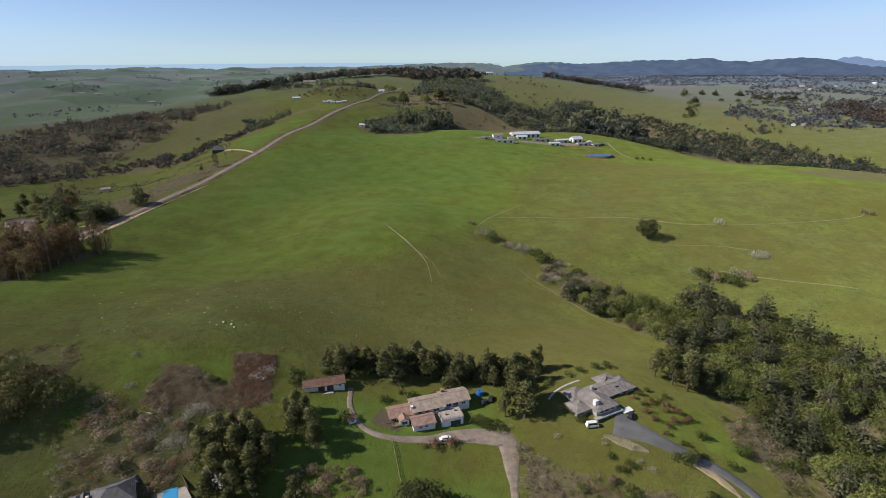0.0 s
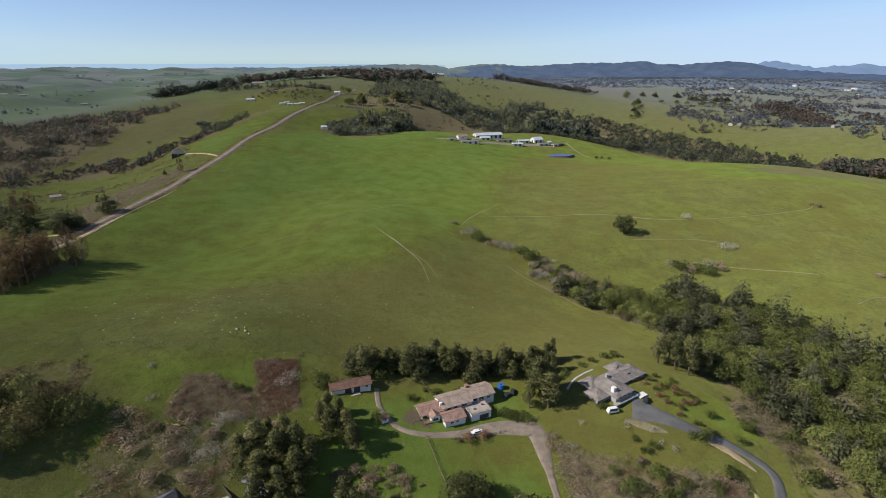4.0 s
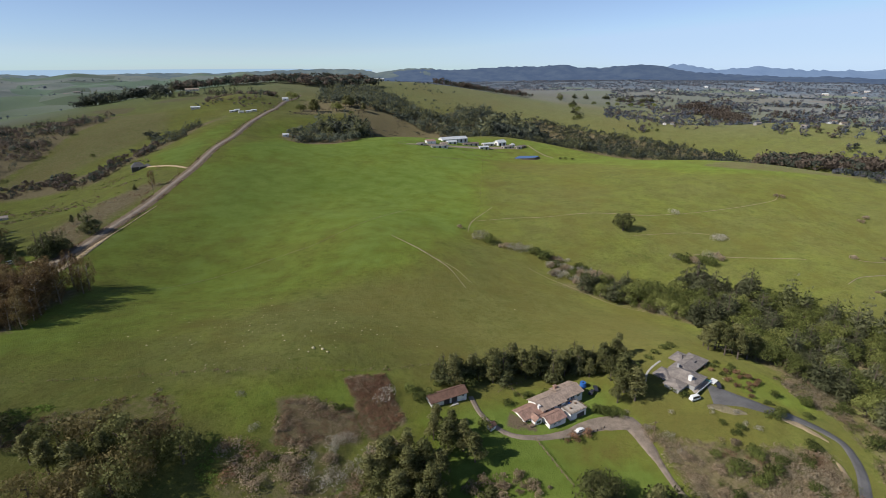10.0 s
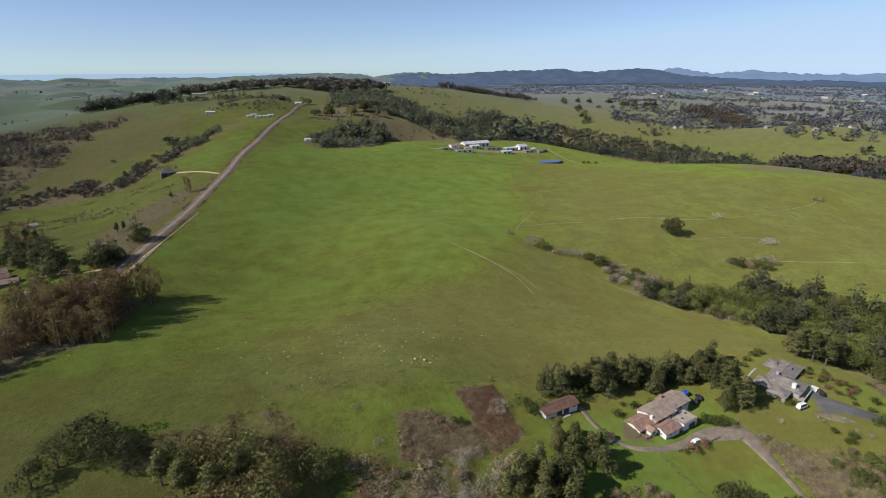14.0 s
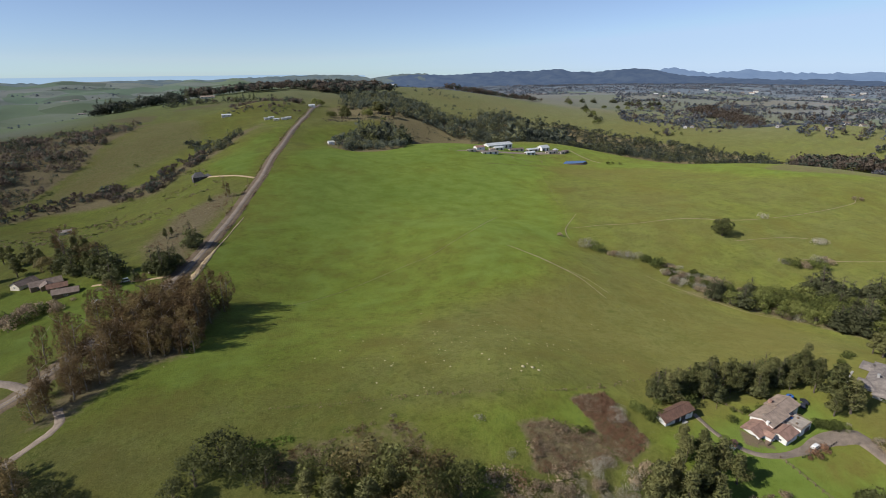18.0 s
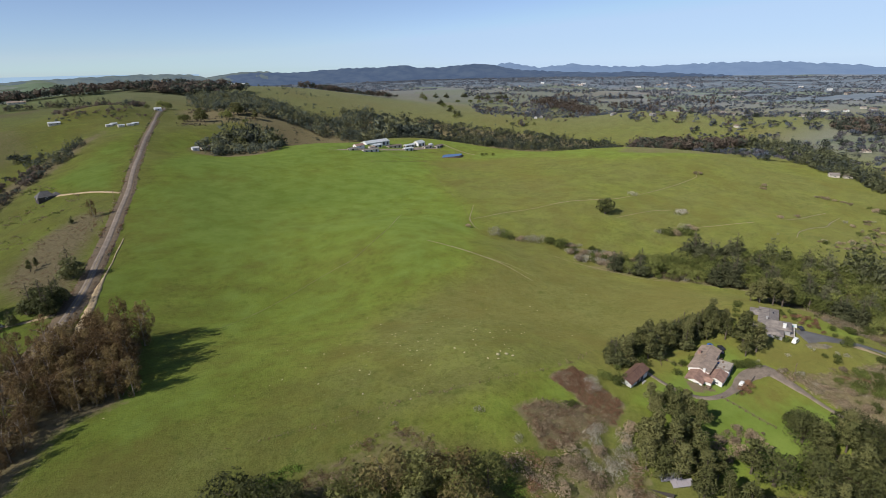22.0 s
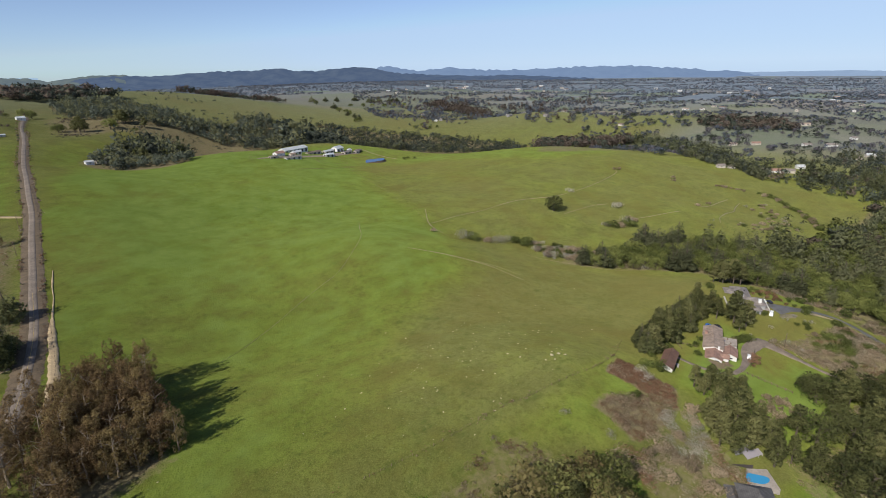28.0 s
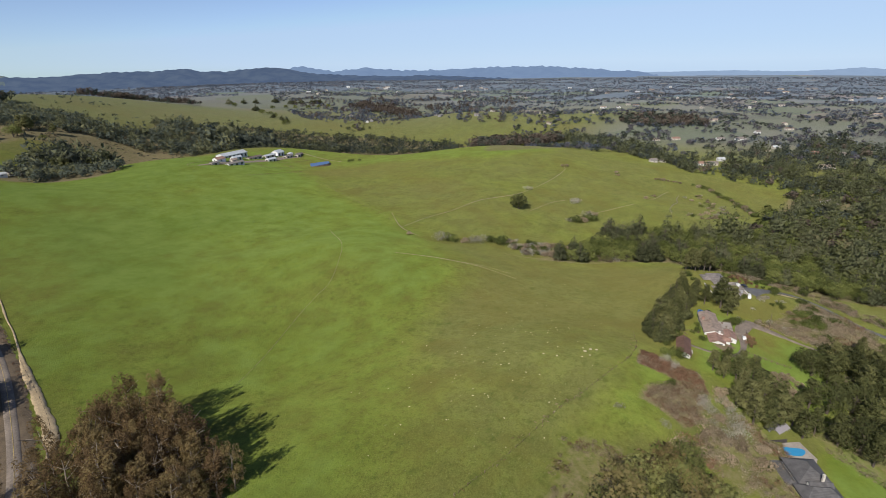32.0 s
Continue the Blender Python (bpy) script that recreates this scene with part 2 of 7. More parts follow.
FIR = leafy("fir_needles", (0.066, 0.076, 0.028), (0.155, 0.166, 0.062), (0.156, 0.156, 0.068))
OAK = leafy("oak_leaves", (0.110, 0.118, 0.036), (0.215, 0.220, 0.066), (0.220, 0.214, 0.076))
WOOD_OAK = leafy("wood_oak_leaves", (0.096, 0.112, 0.030), (0.200, 0.222, 0.058), (0.214, 0.226, 0.068), 0.28)
EUCALYPT = leafy("eucalyptus_leaves", (0.098, 0.060, 0.026), (0.280, 0.182, 0.082), (0.215, 0.165, 0.066), 0.32)
BRUSH = leafy("brown_brush", (0.215, 0.162, 0.104), (0.405, 0.310, 0.206), (0.365, 0.286, 0.194))
BRIAR = leafy("reddish_briar", (0.145, 0.080, 0.046), (0.275, 0.155, 0.094))
PALE_TWIG = leafy("pale_twigs", (0.220, 0.180, 0.120), (0.380, 0.316, 0.218))
LICHEN = leafy("lichened_twigs", (0.26, 0.235, 0.185), (0.54, 0.50, 0.41), (0.47, 0.43, 0.35))
GREEN_BUSH = leafy("green_bush", (0.062, 0.080, 0.020), (0.150, 0.172, 0.044))
# needle blue is raised to put some distance haze into the colour
DARK_FIR = leafy("dark_fir_needles", (0.082, 0.090, 0.044), (0.160, 0.168, 0.080), (0.165, 0.165, 0.086))
RUSSET = leafy("russet_leaves", (0.110, 0.085, 0.034), (0.225, 0.172, 0.068), (0.190, 0.160, 0.064))
LIVE_OAK = leafy("live_oak_leaves", (0.045, 0.052, 0.018), (0.112, 0.118, 0.040))
HERB = leafy("fresh_herbs", (0.075, 0.125, 0.018), (0.150, 0.225, 0.035))
# blue added to these leaves stands in for haze before the woods
FAR_LEAF = leafy("hazed_wood_leaves", (0.054, 0.066, 0.050), (0.100, 0.114, 0.082))
# paler, bluer copies for far trees: haze painted into the leaf colour
HAZE_LEAF = leafy("hazed_plain_leaves", (0.110, 0.132, 0.166), (0.142, 0.164, 0.198))
HAZE_BROWN = leafy("hazed_plain_twigs", (0.134, 0.126, 0.140), (0.176, 0.164, 0.176))
FAR_BROWN = leafy("far_brown_wood", (0.098, 0.076, 0.058), (0.162, 0.126, 0.096))

# ---- the lie of the land ----
# each row: x, y, radius and height of a rounded hill or hollow, fitted to camera sight lines
KNOLLS = [
    (66, 197, 35, 10.4), (119, 287, 47, -5.8), (0, 80, 50, -5.4), (-255, 442, 55, 9.8),
    (-182, 353, 43, -6.4), (-50, 420, 52, 14.5), (-102, 224, 35, 11.4), (-100, 135, 35, -3.3),
    (-309, 277, 64, 5.1), (275, 271, 60, 20.5), (-34, 188, 35, 5.3), (331, 103, 59, 14.6),
    (-19, 349, 45, 8.0), (63, 341, 48, -4.8), (104, 200, 39, 5.9), (162, 400, 61, 8.8),
    (352, 188, 64, 17.0), (25, 429, 56, -2.3), (-276, 348, 44, 5.1), (-420, 300, 48, 7.5),
    (184, 344, 58, -6.1), (350, 262, 68, -12.0),
]
KNOLLS_2 = [
    (20, 1180, 60, 15.9), (20, 940, 60, -16.4), (-100, 1140, 60, -8.8), (-300, 1020, 60, -7.7),
    (-100, 820, 60, -9.0), (-220, 900, 60, 14.5), (-20, 1060, 60, 13.5), (-220, 1220, 60, 19.5),
    (-300, 820, 60, -5.3), (20, 860, 60, 7.0), (-100, 980, 60, 8.9), (100, 1020, 60, -20.0),
    (100, 1140, 60, 3.3), (-300, 940, 60, -7.4),
]
SLOPES = [
    (-198, 216, 88, 19.3), (-550, 650, 120, 1.3), (-100, 650, 120, 3.0), (350, 500, 120, 20.9),
    (-485, 886, 114, -3.8), (261, 918, 121, 31.6), (-550, 350, 120, -16.8), (950, 950, 120, 28.6),
    (570, 537, 108, 1.1), (-550, 1100, 120, -3.7), (-404, 629, 81, -31.5), (-292, 1110, 134, 18.3),
    (200, 1250, 120, 8.8), (800, 650, 120, -20.1), (-100, 0, 88, -13.1), (100, 1050, 130, -14.3),
    (-500, -100, 127, -11.8), (-560, 520, 79, -36.2), (650, 1250, 120, 11.2), (600, 120, 91, -4.3),
    (-448, 564, 77, 20.4), (50, 1250, 120, 12.3),
]
SLOPES_2 = [
    (450, 850, 125, -16.5), (-333, 727, 90, 9.9), (209, 765, 101, -16.5), (50, 800, 120, 20.7),
    (-100, 950, 120, -9.2), (381, 692, 105, 1.1), (-476, 764, 100, -21.5), (441, 316, 80, 6.8),
    (350, 1100, 120, -23.1), (650, 800, 120, -17.5), (-613, 790, 110, -6.5), (500, 650, 120, 12.7),
    (950, 1250, 120, -5.4), (-200, 749, 90, 20.7), (-240, 578, 70, 12.6), (587, 315, 96, -2.5),
    (-100, 1250, 120, 4.7), (-180, 1020, 130, 22.0), (-300, 1180, 90, -5.6),
]
RIDGES = [
    (-149, 1794, 628, 70.3), (1004, 878, 508, -18.6), (331, 103, 172, -43.3), (350, 1100, 220, -26.4),
    (-976, 1630, 365, -13.8), (1938, 2671, 678, 23.9), (738, 1631, 371, -16.5), (-2152, 3132, 446, 36.7),
    (1121, 608, 169, 16.5), (-891, 2012, 257, -36.5), (3157, 649, 1180, 8.9), (317, 1772, 220, 29.7),
    (1644, 591, 378, 11.8), (-1028, 1354, 194, -18.1), (1162, 2213, 309, 10.8), (2720, 1464, 387, 7.1),
    (1528, 2925, 405, 14.5), (1896, 1103, 279, -5.7), (2293, 134, 294, -5.1), (-149, 1794, 215, 15.6),
    (-1204, 2748, 353, 4.4), (-1519, 3483, 449, -4.6),
]
RIDGES_2 = [
    (-367, 1557, 189, 8.6),
]
LIE = KNOLLS + KNOLLS_2 + SLOPES + SLOPES_2 + RIDGES + RIDGES_2


def ground(x, y):
    x, y = np.asarray(x, float), np.asarray(y, float)
    s = np.clip((np.hypot(x + 150, y) - 3300) / 1550, 0, 1)
    west = np.clip((12 - np.degrees(np.arctan2(x + 150, y))) / 16, 0.28, 1)
    h = 62 + 84 * s * s * (3 - 2 * s) * west * (0.80 + 0.14 * np.sin(x / 190 + 1) * np.sin(x / 83 + y / 400) + 0.06 * np.sin(x / 47))
    r0 = np.hypot(x + 150, y)
    far = np.clip((r0 - 1750) / 700, 0, 1) * np.clip((4300 - r0) / 900, 0, 1)
    coast = np.clip((-620 - x) / 400, 0, 1)
    vale = np.clip((np.degrees(np.arctan2(x + 150, y)) - 24) / 12, 0, 1) * np.clip((r0 - 2150) / 500, 0, 1)
    roll = np.sin(x / 173 + 1.3 * np.sin(y / 290)) * np.sin(y / 211 + 0.9 * np.sin(x / 260)) + 0.5 * np.sin(x / 71 + y / 103) * np.sin(y / 87 - x / 140)
    h = h + far * (24 * coast + 7 * vale) * roll
    for a, b, r, d in LIE:
        h = h + d * np.exp(-((x - a) ** 2 + (y - b) ** 2) / (2 * r * r))
    return h


def gz(x, y):
    return float(ground(x, y))


def inside(x, y, poly, soft=0.0):
    """1 inside the outline, 0 outside; soft: metres over which it fades."""
    x, y = np.asarray(x, float), np.asarray(y, float)
    res, dist = np.zeros(x.shape, bool), np.full(x.shape, 1e9)
    for (ax, ay), (bx, by) in zip(poly, poly[1:] + poly[:1]):
        crosses = ((ay > y) != (by > y)) & (x < (bx - ax) * (y - ay) / ((by - ay) or 1e-9) + ax)
        res ^= crosses
        t = np.clip(((x - ax) * (bx - ax) + (y - ay) * (by - ay)) / ((bx - ax) ** 2 + (by - ay) ** 2 + 1e-9), 0, 1)
        dist = np.minimum(dist, np.hypot(x - ax - t * (bx - ax), y - ay - t * (by - ay)))
    if not soft:
        return res.astype(float)
    return np.clip(0.5 + np.where(res, dist, -dist) / soft / 2, 0, 1)


def mesh_of(name, verts, faces, mat, smooth=False, normals=None):
    """A mesh from arrays of corners and of equal-sized faces; normals: a softer direction for each corner."""
    me = bpy.data.meshes.new(name)
    v, f = np.asarray(verts, np.float32), np.asarray(faces, np.int32)
    k = f.shape[1]
    me.vertices.add(len(v))
    me.vertices.foreach_set("co", v.ravel())
    me.loops.add(f.size)
    me.loops.foreach_set("vertex_index", f.ravel())
    me.polygons.add(len(f))
    me.polygons.foreach_set("loop_start", np.arange(0, f.size, k, dtype=np.int32))
    if smooth:
        me.polygons.foreach_set("use_smooth", np.ones(len(f), bool))
    me.update(calc_edges=True)
    if normals is not None:
        me.polygons.foreach_set("use_smooth", np.ones(len(f), bool))
        me.normals_split_custom_set_from_vertices(normals)
    if mat:
        me.materials.append(mat)
    return me


def unit(v):
    return v / (np.linalg.norm(v, axis=-1, keepdims=True) + 1e-9)


def facing(v, f, out):
    """Faces turned so that each looks the way out[i] says."""
    a, b, c = v[f[:, 0]], v[f[:, 1]], v[f[:, 2]]
    back = (np.cross(b - a, c - a) * out).sum(1) < 0
    f = f.copy()
    f[back] = f[back][:, ::-1]
    return f


# ---- ground sheet ----
FIELD_LUSH = [(-283, 236), (-200, 245), (-120, 300), (-40, 330), (20, 395), (45, 456), (65, 497), (75, 530), (92, 580), (120, 660), (145, 715), (290, 700), (300, 610), (325, 530), (440, 485), (620, 560), (560, 720), (270, 900), (90, 860), (-60, 870), (-140, 832), (-206, 700), (-236, 560), (-250, 440), (-262, 350)]
HUMP = [(-150, 226), (-60, 214), (120, 230), (90, 290), (20, 330), (-60, 330), (-125, 285)]
SCRUB = [
    [(-90, 202), (-73, 205), (-72, 191), (-69, 180), (-83, 173), (-87, 181), (-87, 191)],
    [(-135, 176), (-126, 175), (-119, 166), (-110, 172), (-97, 173), (-91, 168), (-86, 160), (-86, 148), (-92, 140), (-120, 130), (-138, 150)],
    [(-206, 196), (-195, 202), (-188, 204), (-172, 204), (-166, 207), (-151, 205), (-150, 196), (-143, 182), (-154, 186), (-170, 184), (-186, 186), (-206, 184)],
    [(28, 164), (46, 158), (68, 150), (95, 146), (97, 134), (83, 112), (50, 96), (32, 100), (30, 130)],
    [(113, 188), (134, 198), (146, 186), (150, 164), (154, 140), (115, 100), (96, 100), (112, 124), (122, 142), (128, 160)],
    [(-262, 500), (-262, 420), (-272, 396), (-300, 470), (-290, 560), (-258, 600), (-240, 590)],
    [(-560, 640), (-462, 734), (-380, 716), (-335, 700), (-262, 880), (-225, 1010), (-285, 930), (-350, 760), (-450, 790)],
    [(-60, 1100), (-35, 1185), (31, 1150), (99, 1130), (175, 1100), (190, 1020), (120, 930), (40, 1000), (0, 1060)],
    [(-72, 136), (-50, 130), (-30, 120), (-8, 130), (26, 112), (26, 70), (-80, 70), (-88, 112), (-82, 128)],
    [(-116, 193), (-105, 193), (-96, 187), (-88, 186), (-87, 173), (-108, 173), (-118, 175), (-115, 185)],
]
PLOUGHED = [
    [(350, 566), (384, 520), (430, 512), (500, 506), (600, 520), (680, 580), (640, 660), (540, 650), (440, 620)],
    [(-524, 1385), (-439, 1342), (-423, 1220), (-480, 1224), (-575, 1358)],
    [(-470, 1330), (-330, 1400), (-300, 1480), (-420, 1450)],
]


def land():
    az = np.concatenate([np.arange(-75, 118, 0.56), np.arange(118, 285, 5.0)])
    rad = np.concatenate([[0.0], 15 * 1.0152 ** np.arange(0, 411)])
    rad = rad[rad < 4900]
    a = np.radians(az)
    x = -150 + rad[:, None] * np.sin(a)[None]
    y = rad[:, None] * np.cos(a)[None]
    z = ground(x, y)
    n, k = x.shape
    i = np.arange(n - 1)[:, None] * k
    j = np.arange(k)[None]
    j2 = (j + 1) % k
    f = np.stack([i + j, i + k + j, i + k + j2, i + j2], -1).reshape(-1, 4)
    me = mesh_of("ground", np.stack([x, y, z], -1).reshape(-1, 3), f[:, ::-1], LAND, True)
    r = np.hypot(x + 150, y)
    lush = 0.36 + 0.36 * inside(x, y, FIELD_LUSH, 16) - 0.22 * inside(x, y, HUMP, 30)
    lush += np.where(x < -420, 0.22, 0) * np.clip((r - 1350) / 300, 0, 1)
    lush += 0.32 * inside(x, y, [(-160, 205), (-80, 205), (-86, 176), (-130, 182)], 8) + 0.50 * inside(x, y, [(-60, 180), (30, 205), (24, 130), (-60, 135)], 10) - 0.36 * inside(x, y, [(-14, 164), (-8, 151), (20, 152), (22, 167), (8, 168)], 7)
    lush += 0.35 * inside(x, y, [(-385, 445), (-300, 425), (-275, 398), (-288, 340), (-325, 290), (-420, 310)], 15) + 0.45 * inside(x, y, [(-287, 730), (-241, 866), (-187, 951), (-209, 804), (-228, 676), (-238, 649)], 12)
    lush += 0.34 * inside(x, y, [(90, 198), (98, 192), (115, 192), (121, 181), (131, 174), (124, 167), (108, 166), (96, 171), (87, 171), (83, 178)], 3)
    lush -= 0.24 * np.clip((y - 900) / 120, 0, 1) * np.clip((x + 200) / 80, 0, 1) * np.clip((1900 - r) / 300, 0, 1)
    lush += 0.14 * inside(x, y, [(-230, 560), (-40, 420), (60, 520), (130, 690), (150, 860), (-140, 830)], 40)
    lush -= 0.05 * np.clip((x - 40) / 60, 0, 1) * np.clip((520 - y) / 80, 0, 1)
    lush += 0.45 * inside(x, y, [(-97, 128), (-84, 132), (-66, 122), (-78, 108), (-96, 106), (-108, 122)], 3)
    lush += 0.10 * np.clip((-250 - x) / 40, 0, 1) * np.clip((y - 470) / 80, 0, 1) * np.clip((1500 - r) / 200, 0, 1)
    lush -= 0.10 * inside(x, y, [(-275, 215), (-150, 215), (-90, 300), (-70, 400), (-150, 440), (-240, 400), (-235, 320)], 30)
    lush += 0.04 * inside(x, y, [(-262, 250), (-170, 236), (-110, 300), (-60, 420), (-150, 470), (-240, 430), (-225, 330)], 30)
    scrub = 0.14 * np.clip((-262 - x) / 40, 0, 1) * np.clip((y - 480) / 60, 0, 1)
    scrub = np.maximum(scrub, 0.50 * inside(x, y, BROWN_SLOPE, 30))
    lush -= 0.26 * inside(x, y, DRY_SLOPE, 25)
    scrub = np.maximum(scrub, 0.36 * inside(x, y, DRY_SLOPE, 25))
    lush += 0.30 * inside(x, y, [(-175, 850), (-128, 985), (-78, 1005), (-60, 960), (-128, 862)], 12)
    for p in SCRUB:
        scrub = np.maximum(scrub, (0.9 if p is SCRUB[0] or p is SCRUB[9] else 0.52 if p is SCRUB[3] else 0.38 if p[0][1] < 220 else 0.8 if p[0][1] < 950 else 0.45) * inside(x, y, p, 4 if p[0][1] < 220 else 25))
    for p in WOODS:
        scrub = np.maximum(scrub, 0.8 * inside(x, y, p, 12))
    bare = 0.6 * inside(x, y, [(-31, 175), (-25, 184), (-19, 178), (-12, 171.5), (-19, 170), (-26, 171.5)], 2.5)
    for p in PLOUGHED:
        bare = np.maximum(bare, 0.47 * inside(x, y, p, 15))
    col = np.stack([lush, scrub, bare, np.ones_like(x)], -1).reshape(-1, 4).astype(np.float32)
    at = me.color_attributes.new("cover", "FLOAT_COLOR", "POINT")
    at.data.foreach_set("color", np.clip(col, 0, 1).ravel())
    # away, wooded and coast grow with distance and mix in the haze-tinted colours
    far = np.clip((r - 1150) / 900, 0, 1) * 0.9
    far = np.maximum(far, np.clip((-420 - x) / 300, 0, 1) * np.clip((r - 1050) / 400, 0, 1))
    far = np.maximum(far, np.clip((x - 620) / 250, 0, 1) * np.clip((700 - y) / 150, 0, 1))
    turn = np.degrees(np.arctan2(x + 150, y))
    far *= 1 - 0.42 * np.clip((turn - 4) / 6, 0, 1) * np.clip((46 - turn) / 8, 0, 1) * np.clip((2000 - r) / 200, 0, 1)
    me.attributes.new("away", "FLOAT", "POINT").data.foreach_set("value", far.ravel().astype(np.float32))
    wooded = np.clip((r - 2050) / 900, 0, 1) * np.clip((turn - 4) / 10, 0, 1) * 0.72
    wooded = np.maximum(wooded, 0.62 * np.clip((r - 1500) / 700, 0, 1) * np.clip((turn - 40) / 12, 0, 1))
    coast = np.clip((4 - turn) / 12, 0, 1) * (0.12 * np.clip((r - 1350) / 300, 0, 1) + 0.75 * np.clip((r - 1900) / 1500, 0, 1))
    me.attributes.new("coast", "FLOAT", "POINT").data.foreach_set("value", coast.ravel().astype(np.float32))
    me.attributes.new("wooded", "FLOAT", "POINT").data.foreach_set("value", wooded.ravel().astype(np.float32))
    return tagged(new("ground", me), "rolling green grazing land with olive slopes and scrub", "ground", kind="structure")


BROWN_SLOPE = [(-110, 1256), (-28, 1300), (0, 1190), (120, 1180), (200, 1060), (62, 862), (34, 862), (9, 998), (-24, 1086), (-76, 1035), (-132, 1000)]
DRY_SLOPE = [(-510, 700), (-460, 745), (-400, 795), (-340, 880), (-300, 980), (-330, 1150), (-440, 1210), (-480, 1033), (-480, 917), (-505, 800)]
RIGHT_WOOD = [(66, 327), (110, 322), (150, 306), (180, 304), (203, 275), (216, 250), (220, 220), (264, 202), (330, 193), (370, 196), (428, 183), (470, 182), (512, 182), (600, 160), (600, 20), (480, -60), (300, -60), (190, 20), (160, 90), (150, 130), (146, 170), (136, 190), (122, 214), (142, 240), (122, 276), (88, 308)]
LEFT_WOOD = [(-560, 620), (-520, 700), (-500, 800), (-487, 864), (-473, 917), (-473, 1033), (-440, 1200), (-548, 1190), (-648, 1165), (-725, 1040), (-760, 906), (-760, 740)]
GULLY_SCRUB = [(-560, 640), (-503, 690), (-462, 734), (-420, 738), (-380, 716), (-335, 700), (-300, 780), (-285, 830), (-325, 870), (-345, 800), (-360, 755), (-400, 780), (-450, 790), (-510, 740)]
BAND_WOOD = [(-55, 1205), (3, 1145), (48, 1138), (97, 1140), (135, 1106), (174, 1060), (230, 1010), (300, 1060), (335, 1240), (360, 1380), (285, 1345), (216, 1240), (150, 1255), (125, 1380), (110, 1540), (0, 1580), (-50, 1480)]
RAVINE_FAR = [(215, 990), (310, 1180), (342, 1262), (480, 1293), (543, 1139), (604, 1021), (660, 900), (700, 800), (600, 770), (480, 830), (370, 880), (290, 950)]
FARM_GROVE = [(-136, 866), (-112, 895), (-70, 942), (-19, 1018), (14, 1025), (10, 930), (-25, 818), (-60, 808), (-100, 820), (-130, 842)]
TALL_ROW = [(640, 765), (700, 790), (780, 750), (860, 665), (835, 640), (740, 700), (660, 740)]
TOP_WOOD = [(-450, 1640), (-376, 1650), (-271, 1620), (-170, 1680), (-60, 1560), (30, 1580), (110, 1600), (60, 1760), (-180, 1790), (-440, 1730)]
WOODS = [RIGHT_WOOD, LEFT_WOOD, BAND_WOOD, RAVINE_FAR, FARM_GROVE, [(-288, 242), (-279, 242), (-260, 275), (-243, 279), (-244, 300), (-237, 322), (-234, 343), (-262, 335), (-286, 275)]]


def smooth_line(pts, step):
    """Points along a rounded line through pts, about step apart."""
    p = [Vector((x, y)) for x, y in pts]
    p = [p[0] * 2 - p[1]] + p + [p[-1] * 2 - p[-2]]
    out = []
    for i in range(1, len(p) - 2):
        n = max(2, int((p[i + 1] - p[i]).length / step))
        for k in range(n):
            t = k / n
            out.append(0.5 * (2 * p[i] + (p[i + 1] - p[i - 1]) * t + (2 * p[i - 1] - 5 * p[i] + 4 * p[i + 1] - p[i + 2]) * t * t + (3 * p[i] - p[i - 1] - 3 * p[i + 1] + p[i + 2]) * t ** 3))
    return np.array([tuple(q) for q in out + [p[-2]]])


def ribbon(name, pts, width, mat, label, lift=0.12, wobble=0.0, side=0.0, category="road", kind="structure", seed=1):
    """A road or path that lies on the land, with shoulders that dip into it."""
    rnd = np.random.RandomState(seed)
    c = smooth_line(pts, 2.5)
    d = np.gradient(c, axis=0)
    d /= np.linalg.norm(d, axis=1)[:, None] + 1e-9
    nrm = np.stack([d[:, 1], -d[:, 0]], -1)
    w = np.interp(np.linspace(0, 1, len(c)), np.linspace(0, 1, len(width)), width) if isinstance(width, (list, tuple)) else np.full(len(c), float(width))
    rows = []
    for k, (o, up) in enumerate(((-0.62, -0.5), (-0.5, lift), (-0.17, lift * 1.15), (0.17, lift * 1.15), (0.5, lift), (0.62, -0.5))):
        jit = wobble * w * rnd.uniform(-1, 1, len(c)) if k in (0, 1, 4, 5) else 0
        q = c + nrm * (o * w + jit + side)[:, None]
        rows.append(np.stack([q[:, 0], q[:, 1], ground(q[:, 0], q[:, 1]) + up], -1))
    v = np.stack(rows, 1)
    n = len(c)
    i = np.arange(n - 1)[:, None] * 6 + np.arange(5)[None]
    f = np.stack([i, i + 6, i + 7, i + 1], -1).reshape(-1, 4)
    return tagged(new(name, mesh_of(name, v.reshape(-1, 3), f[:, ::-1], mat, True)), label, category, kind=kind)


# ---- roads, drives and paths ----
COUNTRY_ROAD = [(-400, 230), (-345, 246), (-318, 258), (-303, 272), (-293, 300), (-276.5, 348), (-265, 390), (-255, 433), (-247, 484), (-232, 573), (-219, 645), (-212, 695), (-202, 765), (-193, 835), (-182, 900), (-168, 985), (-156, 1070), (-149, 1127), (-138, 1190), (-125, 1245), (-113, 1330), (-104, 1420)]
SPUR_DRIVE = [(-226, 640), (-245, 660), (-265, 676), (-284, 692)]
RANCH_DRIVE = [(30, 100), (27, 125), (25, 141), (25, 156), (24, 170), (17, 172), (7, 172), (-6, 169), (-18, 168), (-29, 170), (-35, 176), (-38, 182), (-39, 192)]
ASPHALT_DRIVE = [(76, 92), (86, 112), (97, 124), (107, 134), (113, 143), (115, 150), (110, 157), (101, 163), (91, 167), (80, 172), (68, 177)]


